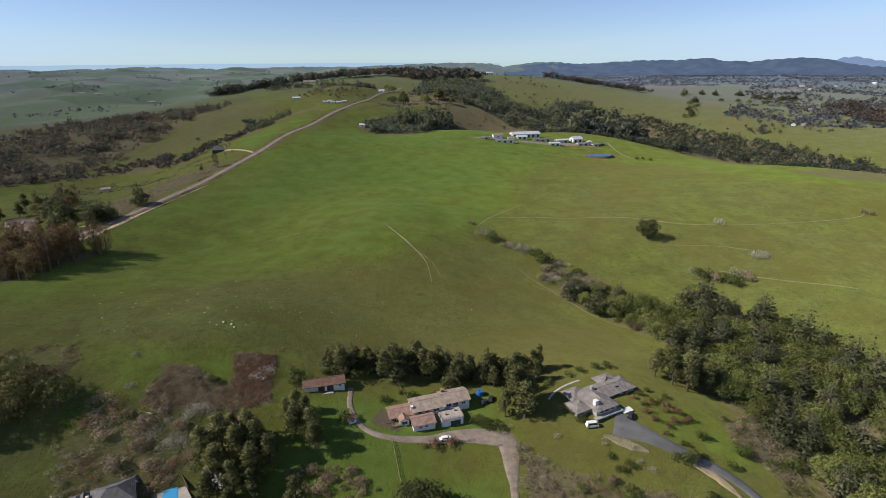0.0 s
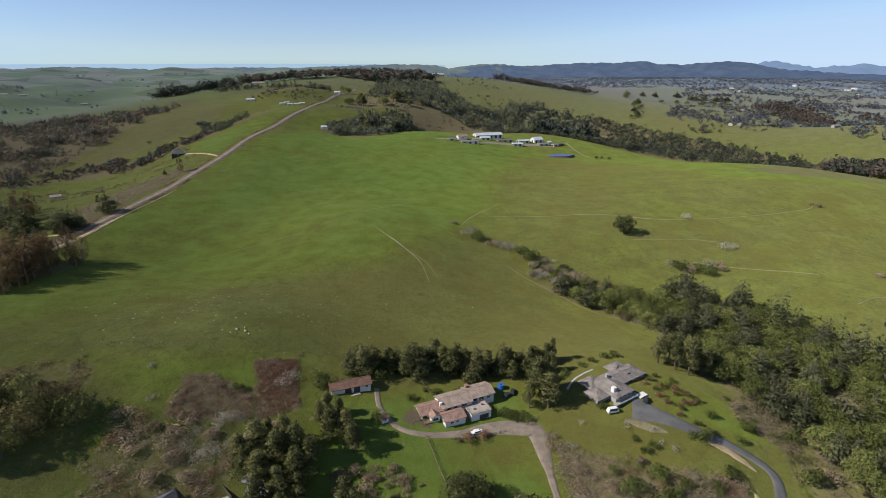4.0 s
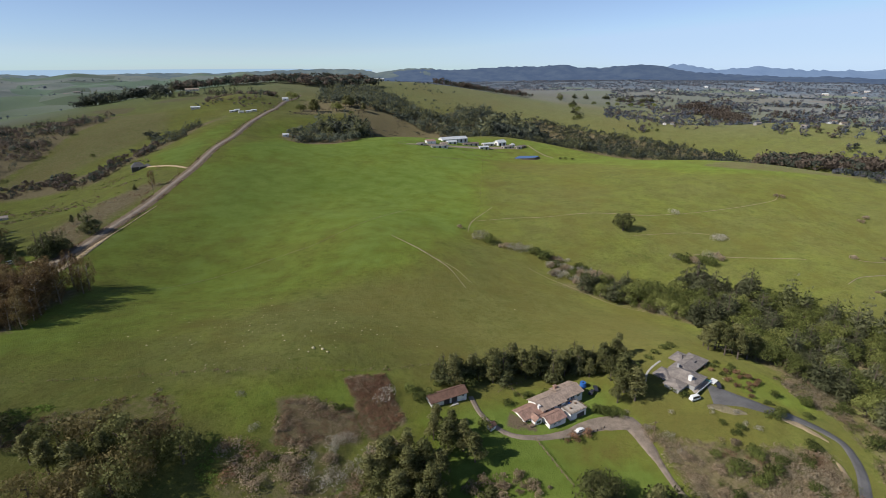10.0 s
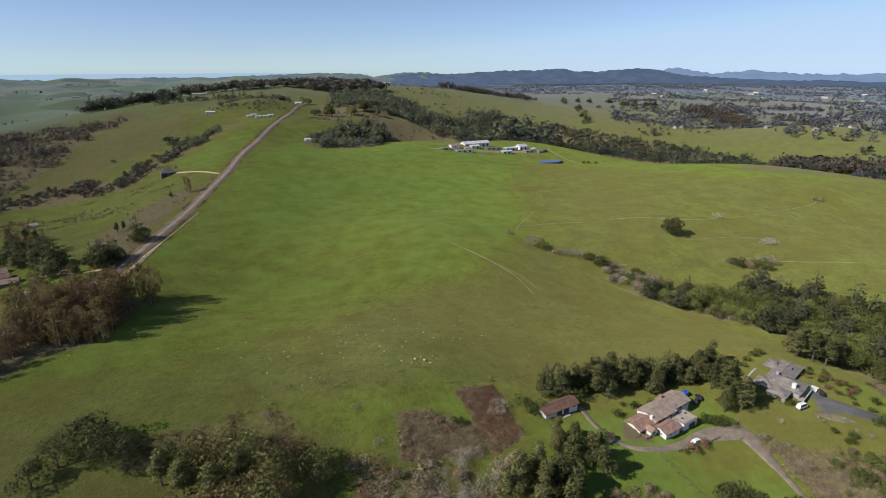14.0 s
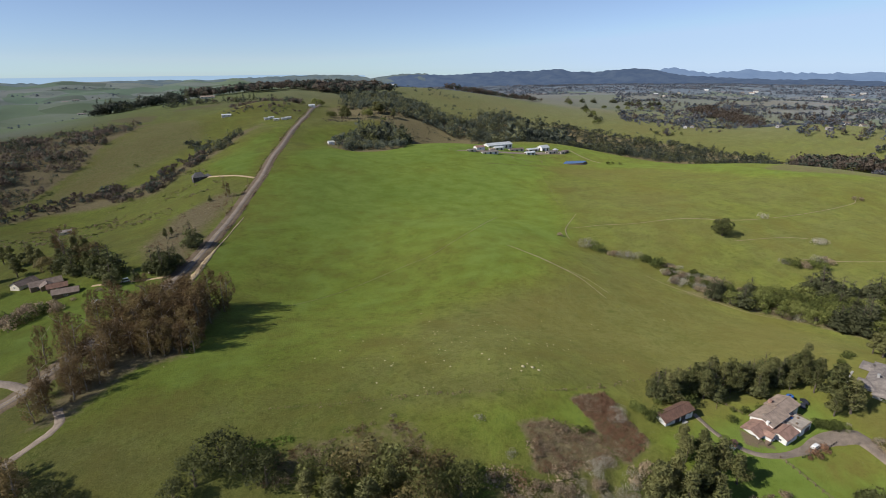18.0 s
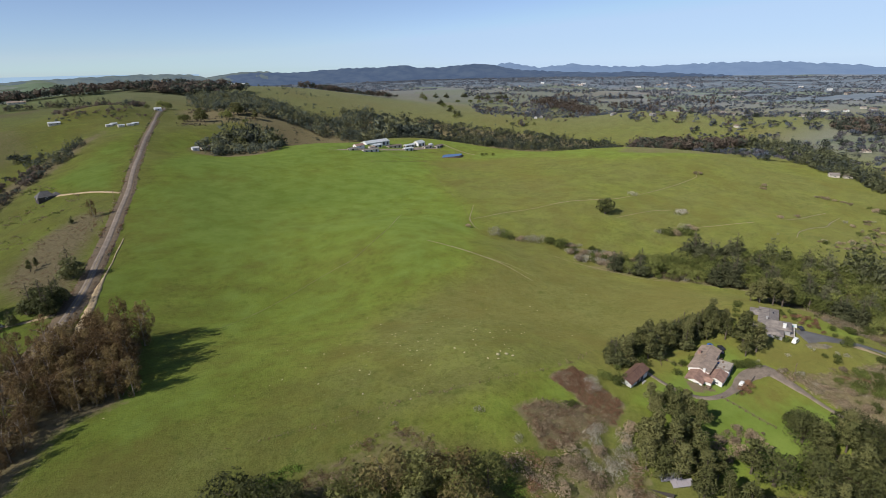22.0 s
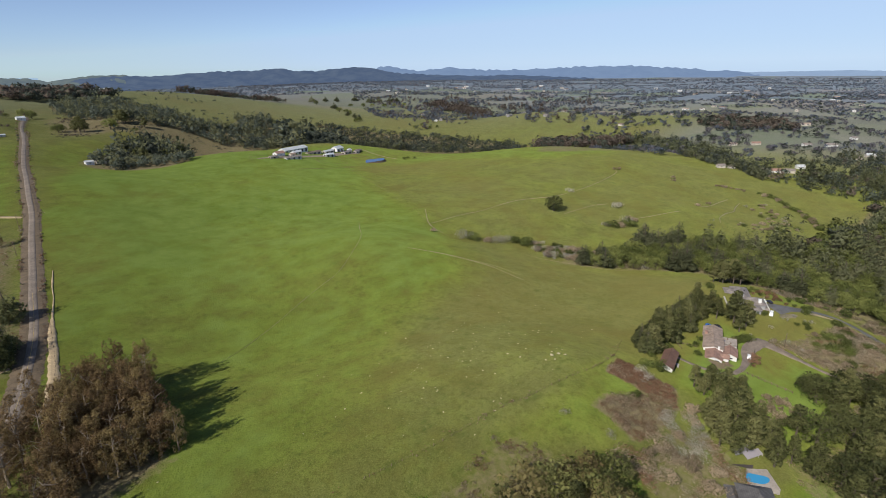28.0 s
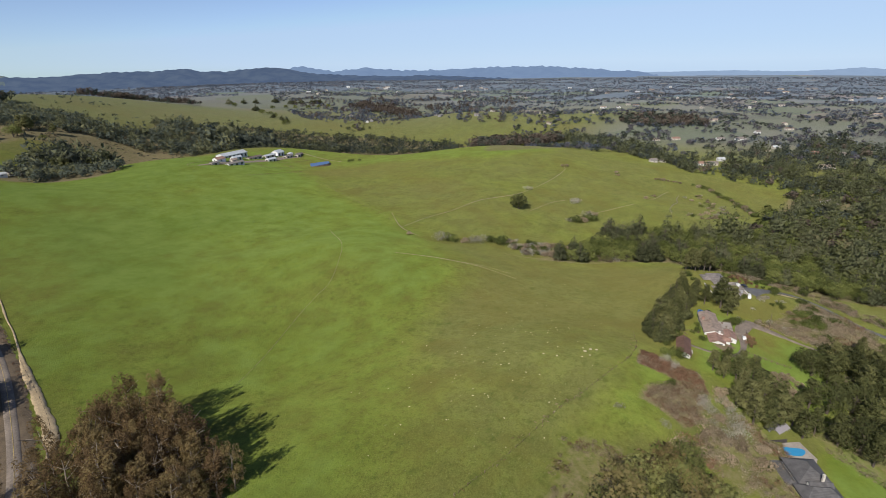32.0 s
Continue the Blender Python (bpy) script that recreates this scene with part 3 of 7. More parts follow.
# ---- plants ----
def needle_tufts(rnd, centres, radii, count, size, flat):
    """Slim pointed tufts that stand out from the lobes, for pines and firs."""
    pick = rnd.choice(len(centres), count, p=radii ** 2 / (radii ** 2).sum())
    d = rnd.normal(size=(count, 3))
    d[:, 2] = d[:, 2] * 0.8 + 0.15
    d = unit(d)
    p = centres[pick] + d * radii[pick][:, None] * rnd.uniform(0.7, 1.12, count)[:, None] * np.array([1, 1, flat])
    out = p * np.array([1, 1, 0]) / (np.linalg.norm(p[:, :2], axis=1)[:, None] + 0.3)
    tip = unit(0.7 * d + 0.4 * out + rnd.normal(scale=0.5, size=(count, 3)) + np.array([0, 0, 0.15]))
    u = unit(np.cross(tip, d + rnd.normal(scale=0.7, size=(count, 3))))
    s = (size * rnd.uniform(0.6, 1.5, count))[:, None]
    v = np.stack([p - u * s * 0.42, p + u * s * 0.42, p + tip * s * 1.7], 1).reshape(-1, 3)
    n = unit(d + 0.5 * out + rnd.normal(scale=0.3, size=(count, 3)))
    return v, facing(v, np.arange(count * 3).reshape(-1, 3), n), np.repeat(n, 3, 0)


def leaf_cards(rnd, centres, radii, count, size, flat=0.75, droop=0.0):
    """Small leaf clumps, each a folded pair of triangles, over the skins of the given lobes."""
    pick = rnd.choice(len(centres), count, p=radii ** 2 / (radii ** 2).sum())
    d = rnd.normal(size=(count, 3))
    d[:, 2] = d[:, 2] * flat + 0.22
    d = unit(d)
    p = centres[pick] + d * radii[pick][:, None] * rnd.uniform(0.84, 1.14, count)[:, None] * np.array([1, 1, flat])
    p[:, 2] -= droop * rnd.uniform(0, 1, count)
    nrm = unit(d + rnd.normal(scale=0.5, size=(count, 3)))
    u = unit(np.cross(nrm, rnd.normal(size=(count, 3))))
    w = np.cross(nrm, u)
    s = (size * rnd.uniform(0.55, 1.35, count))[:, None]
    v = np.stack([p - u * s, p + w * s * 0.7 - nrm * s * 0.15, p + u * s, p - w * s * 0.7 - nrm * s * 0.15], 1).reshape(-1, 3)
    soft = unit(d + rnd.normal(scale=0.32, size=(count, 3)))
    return v, facing(v, np.arange(count * 4).reshape(-1, 4), soft), np.repeat(soft, 4, 0)


ICO_V, ICO_F = None, None


def ico():
    global ICO_V, ICO_F
    if ICO_V is None:
        bm = bmesh.new()
        bmesh.ops.create_icosphere(bm, subdivisions=1, radius=1)
        ICO_V = np.array([v.co[:] for v in bm.verts])
        ICO_F = np.array([[v.index for v in f.verts] for f in bm.faces])
        bm.free()
    return ICO_V, ICO_F


def lobes(kind, rnd, h):
    """Centres and radii of a crown's lobes for a plant h metres high."""
    c, r = [], []
    if kind == "conifer":                      # tapering tiers
        n = 9
        for i in range(n):
            t = i / (n - 1)
            wide = h * 0.24 * (1 - t) ** 0.8 + h * 0.035
            for k in range(max(1, int(5 * (1 - t) + 1))):
                a = rnd.uniform(0, 6.283)
                c.append((wide * 0.62 * math.cos(a), wide * 0.62 * math.sin(a), h * (0.16 + 0.80 * t) + rnd.uniform(-0.03, 0.03) * h))
                r.append(wide * rnd.uniform(0.5, 0.75))
    elif kind == "pine":                       # broad, broken masses
        for i in range(34):
            t = rnd.uniform(0, 1) ** 0.8
            wide = h * (0.32 - 0.25 * t)
            a = rnd.uniform(0, 6.283)
            c.append((wide * rnd.uniform(0.2, 0.8) * math.cos(a), wide * rnd.uniform(0.2, 0.8) * math.sin(a), h * (0.22 + 0.68 * t)))
            r.append(h * rnd.uniform(0.055, 0.11) * (1.25 - 0.5 * t))
        c.append((0, 0, h * 0.9)), r.append(h * 0.1)
    elif kind == "eucalyptus":                 # tall, ragged, tufts on long limbs
        for i in range(84):
            t = rnd.uniform(0, 1) ** 0.8
            wide = h * (0.09 + 0.13 * math.sin(min(1, t * 1.15) * 2.7))
            a, q = rnd.uniform(0, 6.283), rnd.uniform(0.15, 1) ** 0.7
            c.append((wide * q * math.cos(a), wide * q * math.sin(a), h * (0.10 + 0.86 * t) - h * 0.05 * q))
            r.append(h * rnd.uniform(0.022, 0.052))
    elif kind == "oak":                        # wide dome
        for i in range(13):
            a, q = rnd.uniform(0, 6.283), rnd.uniform(0, 1) ** 0.5
            c.append((h * 0.42 * q * math.cos(a), h * 0.42 * q * math.sin(a), h * (0.70 - 0.28 * q ** 2 + rnd.uniform(-0.05, 0.08))))
            r.append(h * rnd.uniform(0.17, 0.25))
        for i in range(7):                     # the skirt of low boughs
            a = 0.9 * i + rnd.uniform(0, 0.6)
            c.append((h * 0.36 * math.cos(a), h * 0.36 * math.sin(a), h * rnd.uniform(0.26, 0.40)))
            r.append(h * rnd.uniform(0.15, 0.21))
    elif kind == "round":                      # a lone oak, closed all round
        for i in range(14):
            a, t = 2.4 * i, (i + 0.5) / 14
            q = math.sin(math.acos(1 - 2 * t)) * 0.36
            c.append((h * q * math.cos(a), h * q * math.sin(a), h * (0.50 + 0.30 * (2 * t - 1))))
            r.append(h * rnd.uniform(0.17, 0.22))
    elif kind == "canopy":                     # a crown in closed woodland
        for i in range(5):
            a, q = rnd.uniform(0, 6.283), rnd.uniform(0, 1) ** 0.5
            c.append((h * 0.42 * q * math.cos(a), h * 0.42 * q * math.sin(a), h * (0.70 - 0.25 * q ** 2)))
            r.append(h * rnd.uniform(0.24, 0.34))
    elif kind == "far":                        # a small far crown
        for i in range(3):
            a, q = rnd.uniform(0, 6.283), rnd.uniform(0.1, 1)
            c.append((h * 0.3 * q * math.cos(a), h * 0.3 * q * math.sin(a), h * rnd.uniform(0.32, 0.74)))
            r.append(h * rnd.uniform(0.24, 0.35))
    elif kind == "spire":                      # a small far conifer
        for i in range(5):
            c.append((h * rnd.uniform(-0.04, 0.04), h * rnd.uniform(-0.04, 0.04), h * (0.14 + 0.19 * i)))
            r.append(h * (0.205 - 0.039 * i))
    elif kind == "speck":                      # a very far crown
        for i in range(1):
            c.append((h * rnd.uniform(-0.3, 0.3), h * rnd.uniform(-0.3, 0.3), h * rnd.uniform(0.3, 0.45)))
            r.append(h * rnd.uniform(0.3, 0.42))
    else:                                      # shrub
        for i in range(7):
            a, q = rnd.uniform(0, 6.283), rnd.uniform(0, 1) ** 0.5
            c.append((h * 0.6 * q * math.cos(a), h * 0.6 * q * math.sin(a), h * (0.5 - 0.2 * q)))
            r.append(h * rnd.uniform(0.25, 0.42))
    return np.array(c), np.array(r)


def crown_arrays(kind, rnd, h, count, size, core=True, fine=False):
    c, r = lobes(kind, rnd, h)
    flat = {"pine": 0.62, "conifer": 0.6, "eucalyptus": 1.6, "oak": 0.85}.get(kind, 0.8)
    if kind in ("pine", "conifer") or kind == "spire":
        v, f, n = needle_tufts(rnd, c, r, int(count * 1.3), size, flat)
    else:
        v, f, n = leaf_cards(rnd, c, r, count, size, flat)
        if fine:
            f = np.concatenate([f[:, [0, 1, 2]], f[:, [0, 2, 3]]])
        else:
            f = f[:, :3]
    if core:                                   # broader clumps fill the inside, so that no light falls through
        if core == "dome":
            c, r, flat, each = np.array([[0, 0, 0.12 * h]]), np.array([0.5 * h]), 0.65, 20
        else:
            keep = r >= (0 if len(c) <= 20 else np.percentile(r, 35))
            c, r, each = c[keep], r[keep] * 0.88, 9 if kind in ("far", "spire", "canopy", "eucalyptus") else 22
        iv, jf, im = leaf_cards(rnd, c, r, each * len(c), float(np.mean(r)) * (0.5 if each == 9 else 0.3), flat)
        if fine:
            jf = np.concatenate([jf[:, [0, 1, 2]], jf[:, [0, 2, 3]]])
        else:
            jf = jf[:, :3]
        f = np.concatenate([f, jf + len(v)])
        v = np.concatenate([v, iv])
        n = np.concatenate([n, im])
    return v, f, n


def limb(bm, a, b, ra, rb, n=6):
    a, b = Vector(a), Vector(b)
    q = (b - a).to_track_quat("Z", "Y")
    ring = []
    for p, r in ((a, ra), (b, rb)):
        ring.append([bm.verts.new(p + q @ Vector((r * math.cos(6.2832 * i / n), r * math.sin(6.2832 * i / n), 0))) for i in range(n)])
    for i in range(n):
        bm.faces.new((ring[0][i], ring[0][(i + 1) % n], ring[1][(i + 1) % n], ring[1][i]))


def trunk_mesh(kind, rnd, h, mat):
    bm = bmesh.new()
    top = {"oak": 0.55, "round": 0.5, "pine": 0.85, "conifer": 0.92, "eucalyptus": 0.8}[kind]
    r0 = h * {"oak": 0.045, "round": 0.05, "pine": 0.026, "conifer": 0.022, "eucalyptus": 0.02}[kind]
    p, lean = Vector((0, 0, -0.6)), Vector((rnd.uniform(-0.04, 0.04), rnd.uniform(-0.04, 0.04), 1))
    stem, n = [], 5
    for i in range(n + 1):
        stem.append(p + lean * (h * top * i / n + (0.6 if i else 0)) + Vector((rnd.uniform(-1, 1), rnd.uniform(-1, 1), 0)) * h * 0.01)
    for i in range(n):
        limb(bm, stem[i], stem[i + 1], r0 * (1 - 0.16 * i), r0 * (1 - 0.16 * (i + 1)), 7)
    for i in range(9):
        k = rnd.randint(1, n)
        a = rnd.uniform(0, 6.283)
        ln = h * rnd.uniform(0.12, 0.26) * (1 - 0.13 * k if kind in ("pine", "conifer") else 1)
        limb(bm, stem[k], stem[k] + Vector((math.cos(a) * ln, math.sin(a) * ln, ln * rnd.uniform(0.3, 1.0))), r0 * 0.35, r0 * 0.1, 5)
    me = bpy.data.meshes.new("trunk")
    bm.to_mesh(me)
    bm.free()
    me.materials.append(mat)
    return me


TREE_KINDS = {}


def tree_kind(key, kind, h, count, size, leaf, bark, variants=4, core=True, fine=True):
    rnd = np.random.RandomState(len(TREE_KINDS) * 17 + 5)
    made = []
    for i in range(variants):
        v, f, n = crown_arrays(kind, rnd, h, count, size, core, fine)
        made.append((trunk_mesh(kind, rnd, h, bark), mesh_of("crown", v, f, leaf, normals=n)))
    TREE_KINDS[key] = (h, made)


def plant_tree(rnd, key, x, y, h, name, label, group="", category="tree", spreading=1.0):
    base, made = TREE_KINDS[key]
    t, c = made[rnd.randint(len(made))]
    e = tagged(new(name), label, category, group)
    s = h / base
    wide = s * rnd.uniform(0.9, 1.2) * spreading * (1.08 if key == "pine" else 1.0)
    e.matrix_basis = Matrix.LocRotScale((x, y, gz(x, y)), Euler((rnd.normal(0, 0.02), rnd.normal(0, 0.02), rnd.uniform(0, 6.283))), (wide, wide, s))
    for n, me in (("trunk", t), ("crown", c)):
        new(n, me).parent = e
    return e


SHRUB_KINDS = {}


def shrub_kind(key, count, size, leaf, variants=4, core=True):
    rnd = np.random.RandomState(len(SHRUB_KINDS) * 13 + 3)
    SHRUB_KINDS[key] = []
    for i in range(variants):
        v, f, n = crown_arrays("shrub", rnd, 1.0, count, size, core)
        SHRUB_KINDS[key].append(mesh_of(key, v, f, leaf, normals=n))


def plant_shrub(rnd, key, x, y, h, label, name="shrub", wide=1.0, group=""):
    ob = tagged(new(name, SHRUB_KINDS[key][rnd.randint(len(SHRUB_KINDS[key]))]), label, "shrub", group)
    ob.matrix_basis = Matrix.LocRotScale((x, y, gz(x, y) - 0.08 * h), Euler((0, 0, rnd.uniform(0, 6.283))), (h * wide, h * wide * rnd.uniform(0.85, 1.15), h))
    return ob


def spread(rnd, poly, gap, keep=1.0):
    """Uneven places inside an outline, about gap apart."""
    xs, ys = [p[0] for p in poly], [p[1] for p in poly]
    gx, gy = np.meshgrid(np.arange(min(xs), max(xs), gap), np.arange(min(ys), max(ys), gap))
    x = gx.ravel() + rnd.uniform(-0.48, 0.48, gx.size) * gap
    y = gy.ravel() + rnd.uniform(-0.48, 0.48, gx.size) * gap
    ok = (inside(x, y, poly) > 0) & (rnd.uniform(0, 1, x.size) < keep)
    return np.stack([x[ok], y[ok]], -1)


def thicket(name, places, h, mats, label, kind="shrub", count=60, size=0.16, variants=6, seed=7, category="shrub", core=True, wide=1.0):
    """Many plants that nobody could count, as one joined mesh."""
    rnd = np.random.RandomState(seed)
    base = []
    for i in range(variants):
        base.append(crown_arrays(kind, rnd, 1.0, count, size, core))
    vs, fs, ms, ns, off = [], [], [], [], 0
    for x, y in places:
        v, f, n = base[rnd.randint(variants)]
        hh = h[0] + (h[1] - h[0]) * min(1.25, max(0.0, 0.42 + 0.9 * noise.noise((x / 32, y / 32, seed + 5)) + 0.55 * noise.noise((x / 8, y / 8, seed + 2)) + rnd.uniform(-0.35, 0.35)))
        a = rnd.uniform(0, 6.283)
        w = hh * wide * rnd.uniform(0.8, 1.25)
        rot = np.array([[math.cos(a), -math.sin(a), 0], [math.sin(a), math.cos(a), 0], [0, 0, 1]])
        q = (v * np.array([w, w, hh])) @ rot.T + np.array([x, y, 0.0])
        pick = int((noise.noise((x / 14, y / 14, seed)) * 0.9 + 0.5) * len(mats) + rnd.uniform(-1.2, 1.2)) % len(mats)
        vs.append(q), fs.append(f + off), ms.append(np.full(len(f), pick)), ns.append(unit(n @ rot.T + np.array([0, 0, 0.8 if kind == "shrub" else 0.35])))
        off += len(v)
    zs = ground(places[:, 0], places[:, 1])
    for q, z in zip(vs, zs):
        q[:, 2] += z - 0.05 * h[0]
    me = mesh_of(name, np.concatenate(vs), np.concatenate(fs), None, normals=np.concatenate(ns))
    for m in mats:
        me.materials.append(m)
    me.polygons.foreach_set("material_index", np.concatenate(ms).astype(np.int32))
    return tagged(new(name, me), label, category, kind="stuff")


tree_kind("pine", "pine", 12, 2000, 0.26, PINE, BARK, 6)
tree_kind("fir", "conifer", 14, 1400, 0.3, FIR, BARK)
tree_kind("oak", "oak", 9, 1300, 0.24, OAK, BARK)
tree_kind("wood_oak", "oak", 9, 1900, 0.22, WOOD_OAK, BARK, 8, fine=False)
tree_kind("wood_fir", "conifer", 14, 1700, 0.35, DARK_FIR, BARK, 4)
tree_kind("eucalyptus", "eucalyptus", 26, 4000, 0.32, EUCALYPT, PALE_BARK, 6, fine=False)
tree_kind("dark_oak", "oak", 9, 2600, 0.18, LIVE_OAK, BARK, 4, fine=False)
tree_kind("grove_oak", "oak", 9, 3600, 0.15, OAK, BARK, 3, fine=False)
tree_kind("lone_oak", "round", 9, 1900, 0.22, LIVE_OAK, BARK, 1)
tree_kind("brown_tree", "oak", 9, 3200, 0.16, RUSSET, BARK, 3, fine=False)
shrub_kind("brush_shrub", 340, 0.07, BRUSH)
shrub_kind("green_shrub", 380, 0.07, GREEN_BUSH)
shrub_kind("briar_shrub", 340, 0.07, BRIAR, 2)
shrub_kind("pale_shrub", 460, 0.05, LICHEN, core=False)


# ---- build: land, sea and far hills ----
land()


def far_range(name, crest, dist, foot, mat, label, rough=1.0, seed=3):
    """A range of hills on the horizon: crest rows are azimuth and rise of its line, in degrees."""
    rnd = np.random.RandomState(seed)
    az = np.arange(crest[0][0], crest[-1][0], 0.25)
    el = np.interp(az, [c[0] for c in crest], [c[1] for c in crest])
    el += rough * 0.022 * (np.sin(az * 2.9 + seed) + 0.7 * np.sin(az * 7.3 + 1) + 0.6 * np.sin(az * 17.1)) + rnd.normal(0, 0.012 * rough, az.size)
    rows = []
    for k in range(9):
        t = k / 8
        d = dist - 420 * (1 - t) ** 1.3
        top = 203 + dist * np.tan(np.radians(el))
        fold = 1 + 0.16 * np.sin(az * 1.7 + k * 0.9 + seed) * math.sin(3.14 * t)
        z = foot + (top - foot) * np.clip(t ** 0.8 * fold, 0, 1)
        rows.append(np.stack([-160 + d * np.sin(np.radians(az)), 35 + d * np.cos(np.radians(az)), z], -1))
    v = np.stack(rows, 1)
    i = np.arange(len(az) - 1)[:, None] * 9 + np.arange(8)[None]
    f = np.stack([i, i + 9, i + 10, i + 1], -1).reshape(-1, 4)
    return tagged(new(name, mesh_of(name, v.reshape(-1, 3), f, mat, True)), label, "hills", kind="structure")


def hazed_distance(name, low, high, haze_glow):
    """Far hills or sea; a bluish emission on them imitates the haze in front."""
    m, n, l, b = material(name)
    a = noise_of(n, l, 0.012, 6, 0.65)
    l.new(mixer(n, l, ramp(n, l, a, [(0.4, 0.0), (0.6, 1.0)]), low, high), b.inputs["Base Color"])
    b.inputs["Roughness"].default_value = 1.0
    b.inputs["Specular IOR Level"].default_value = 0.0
    b.inputs["Emission Color"].default_value = (*haze_glow, 1)
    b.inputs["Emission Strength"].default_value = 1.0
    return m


# last colour of each is emission, added to pale and blue it like haze
FOREST_FAR = hazed_distance("far_forest_hills", (0.012, 0.016, 0.018), (0.032, 0.038, 0.036), (0.064, 0.096, 0.172))
BLUE_FAR = hazed_distance("blue_mountains", (0.028, 0.038, 0.050), (0.042, 0.054, 0.066), (0.150, 0.222, 0.365))
PALE_FAR = hazed_distance("pale_mountains", (0.036, 0.050, 0.064), (0.052, 0.068, 0.084), (0.240, 0.328, 0.480))
GRASS_FAR = hazed_distance("far_grass_hills", (0.036, 0.044, 0.034), (0.075, 0.082, 0.050), (0.075, 0.104, 0.142))
SEA = hazed_distance("sea", (0.03, 0.06, 0.09), (0.035, 0.065, 0.1), (0.32, 0.44, 0.57))
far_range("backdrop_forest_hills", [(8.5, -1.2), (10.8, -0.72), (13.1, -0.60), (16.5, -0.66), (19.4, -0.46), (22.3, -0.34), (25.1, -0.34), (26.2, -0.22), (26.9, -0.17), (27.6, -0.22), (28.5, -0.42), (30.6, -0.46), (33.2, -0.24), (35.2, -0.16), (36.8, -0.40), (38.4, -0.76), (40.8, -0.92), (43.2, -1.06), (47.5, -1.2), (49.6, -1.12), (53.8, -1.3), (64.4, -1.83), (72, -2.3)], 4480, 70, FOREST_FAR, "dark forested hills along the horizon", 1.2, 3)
far_range("backdrop_blue_mountains", [(33.0, -1.3), (35.7, -0.6), (37.0, -0.2), (38.3, -0.12), (39.9, -0.5), (41.3, -0.62), (42.6, -0.5), (44.0, -0.33), (46.0, -0.5), (48.0, -0.64), (51.0, -0.66), (53.5, -0.6), (57.0, -0.43), (60.7, -0.42), (62.3, -0.39), (65.6, -0.59), (69.8, -0.96), (71.3, -0.92), (72.8, -1.29), (80.1, -1.73)], 4800, 60, BLUE_FAR, "mountains blued by emitted haze behind the forested hills", 1.8, 5)
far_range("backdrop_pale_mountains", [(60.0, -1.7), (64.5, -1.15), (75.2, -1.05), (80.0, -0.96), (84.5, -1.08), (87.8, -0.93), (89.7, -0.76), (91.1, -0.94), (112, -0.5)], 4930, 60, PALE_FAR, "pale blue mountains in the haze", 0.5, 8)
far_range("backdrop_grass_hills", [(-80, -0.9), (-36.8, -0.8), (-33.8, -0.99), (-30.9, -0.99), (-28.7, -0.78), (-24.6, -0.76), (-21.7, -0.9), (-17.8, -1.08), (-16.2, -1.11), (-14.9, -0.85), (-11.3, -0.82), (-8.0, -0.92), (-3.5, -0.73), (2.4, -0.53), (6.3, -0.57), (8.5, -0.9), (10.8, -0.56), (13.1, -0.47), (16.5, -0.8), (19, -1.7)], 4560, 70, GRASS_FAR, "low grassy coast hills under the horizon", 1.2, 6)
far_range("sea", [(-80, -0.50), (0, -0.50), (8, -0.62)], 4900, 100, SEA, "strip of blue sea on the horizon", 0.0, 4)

ribbon("road_verge", COUNTRY_ROAD, [11, 12, 12, 10, 9, 8, 8], VERGE, "reddish weedy verges beside the country road", 0.08, 0.06, category="verge")
ribbon("country_road", COUNTRY_ROAD, 4.1, OLD_ROAD, "worn grey two-lane country road along the field", 0.2)
ribbon("centre_line", COUNTRY_ROAD[:9], 0.16, YELLOW, "faded yellow centre line on the country road", 0.26, category="road marking")
ribbon("side_road", [(-302, 274), (-314, 285), (-335, 296), (-380, 306)], 4.2, OLD_ROAD, "grey side road curving off beside the grove", 0.22, category="road")
ribbon("farm_track", [(-283, 252), (-279, 240), (-286, 229), (-300, 214), (-325, 196)], 3.2, GRAVEL, "pale dirt track along the field corner", 0.12, 0.1, category="track")
ribbon("spur_drive", SPUR_DRIVE, 3.2, SAND, "pale gravel drive to the dark-roofed house", 0.2, 0.05, category="drive")
ribbon("ranch_drive", RANCH_DRIVE, [2.4, 2.4, 2.4, 2.4, 2.4, 2.8, 6, 8, 7, 5, 3, 2.4, 2.2, 2.2, 2.2], GRAVEL, "brown gravel drive looping round the ranch house", 0.12, 0.04, category="drive")
ribbon("asphalt_drive", ASPHALT_DRIVE, [4.6, 4.6, 4.6, 4.4, 4.2, 4.2, 4.2, 4.8, 7, 12], ASPHALT, "dark asphalt drive curving up to the grey house", 0.12, category="drive")
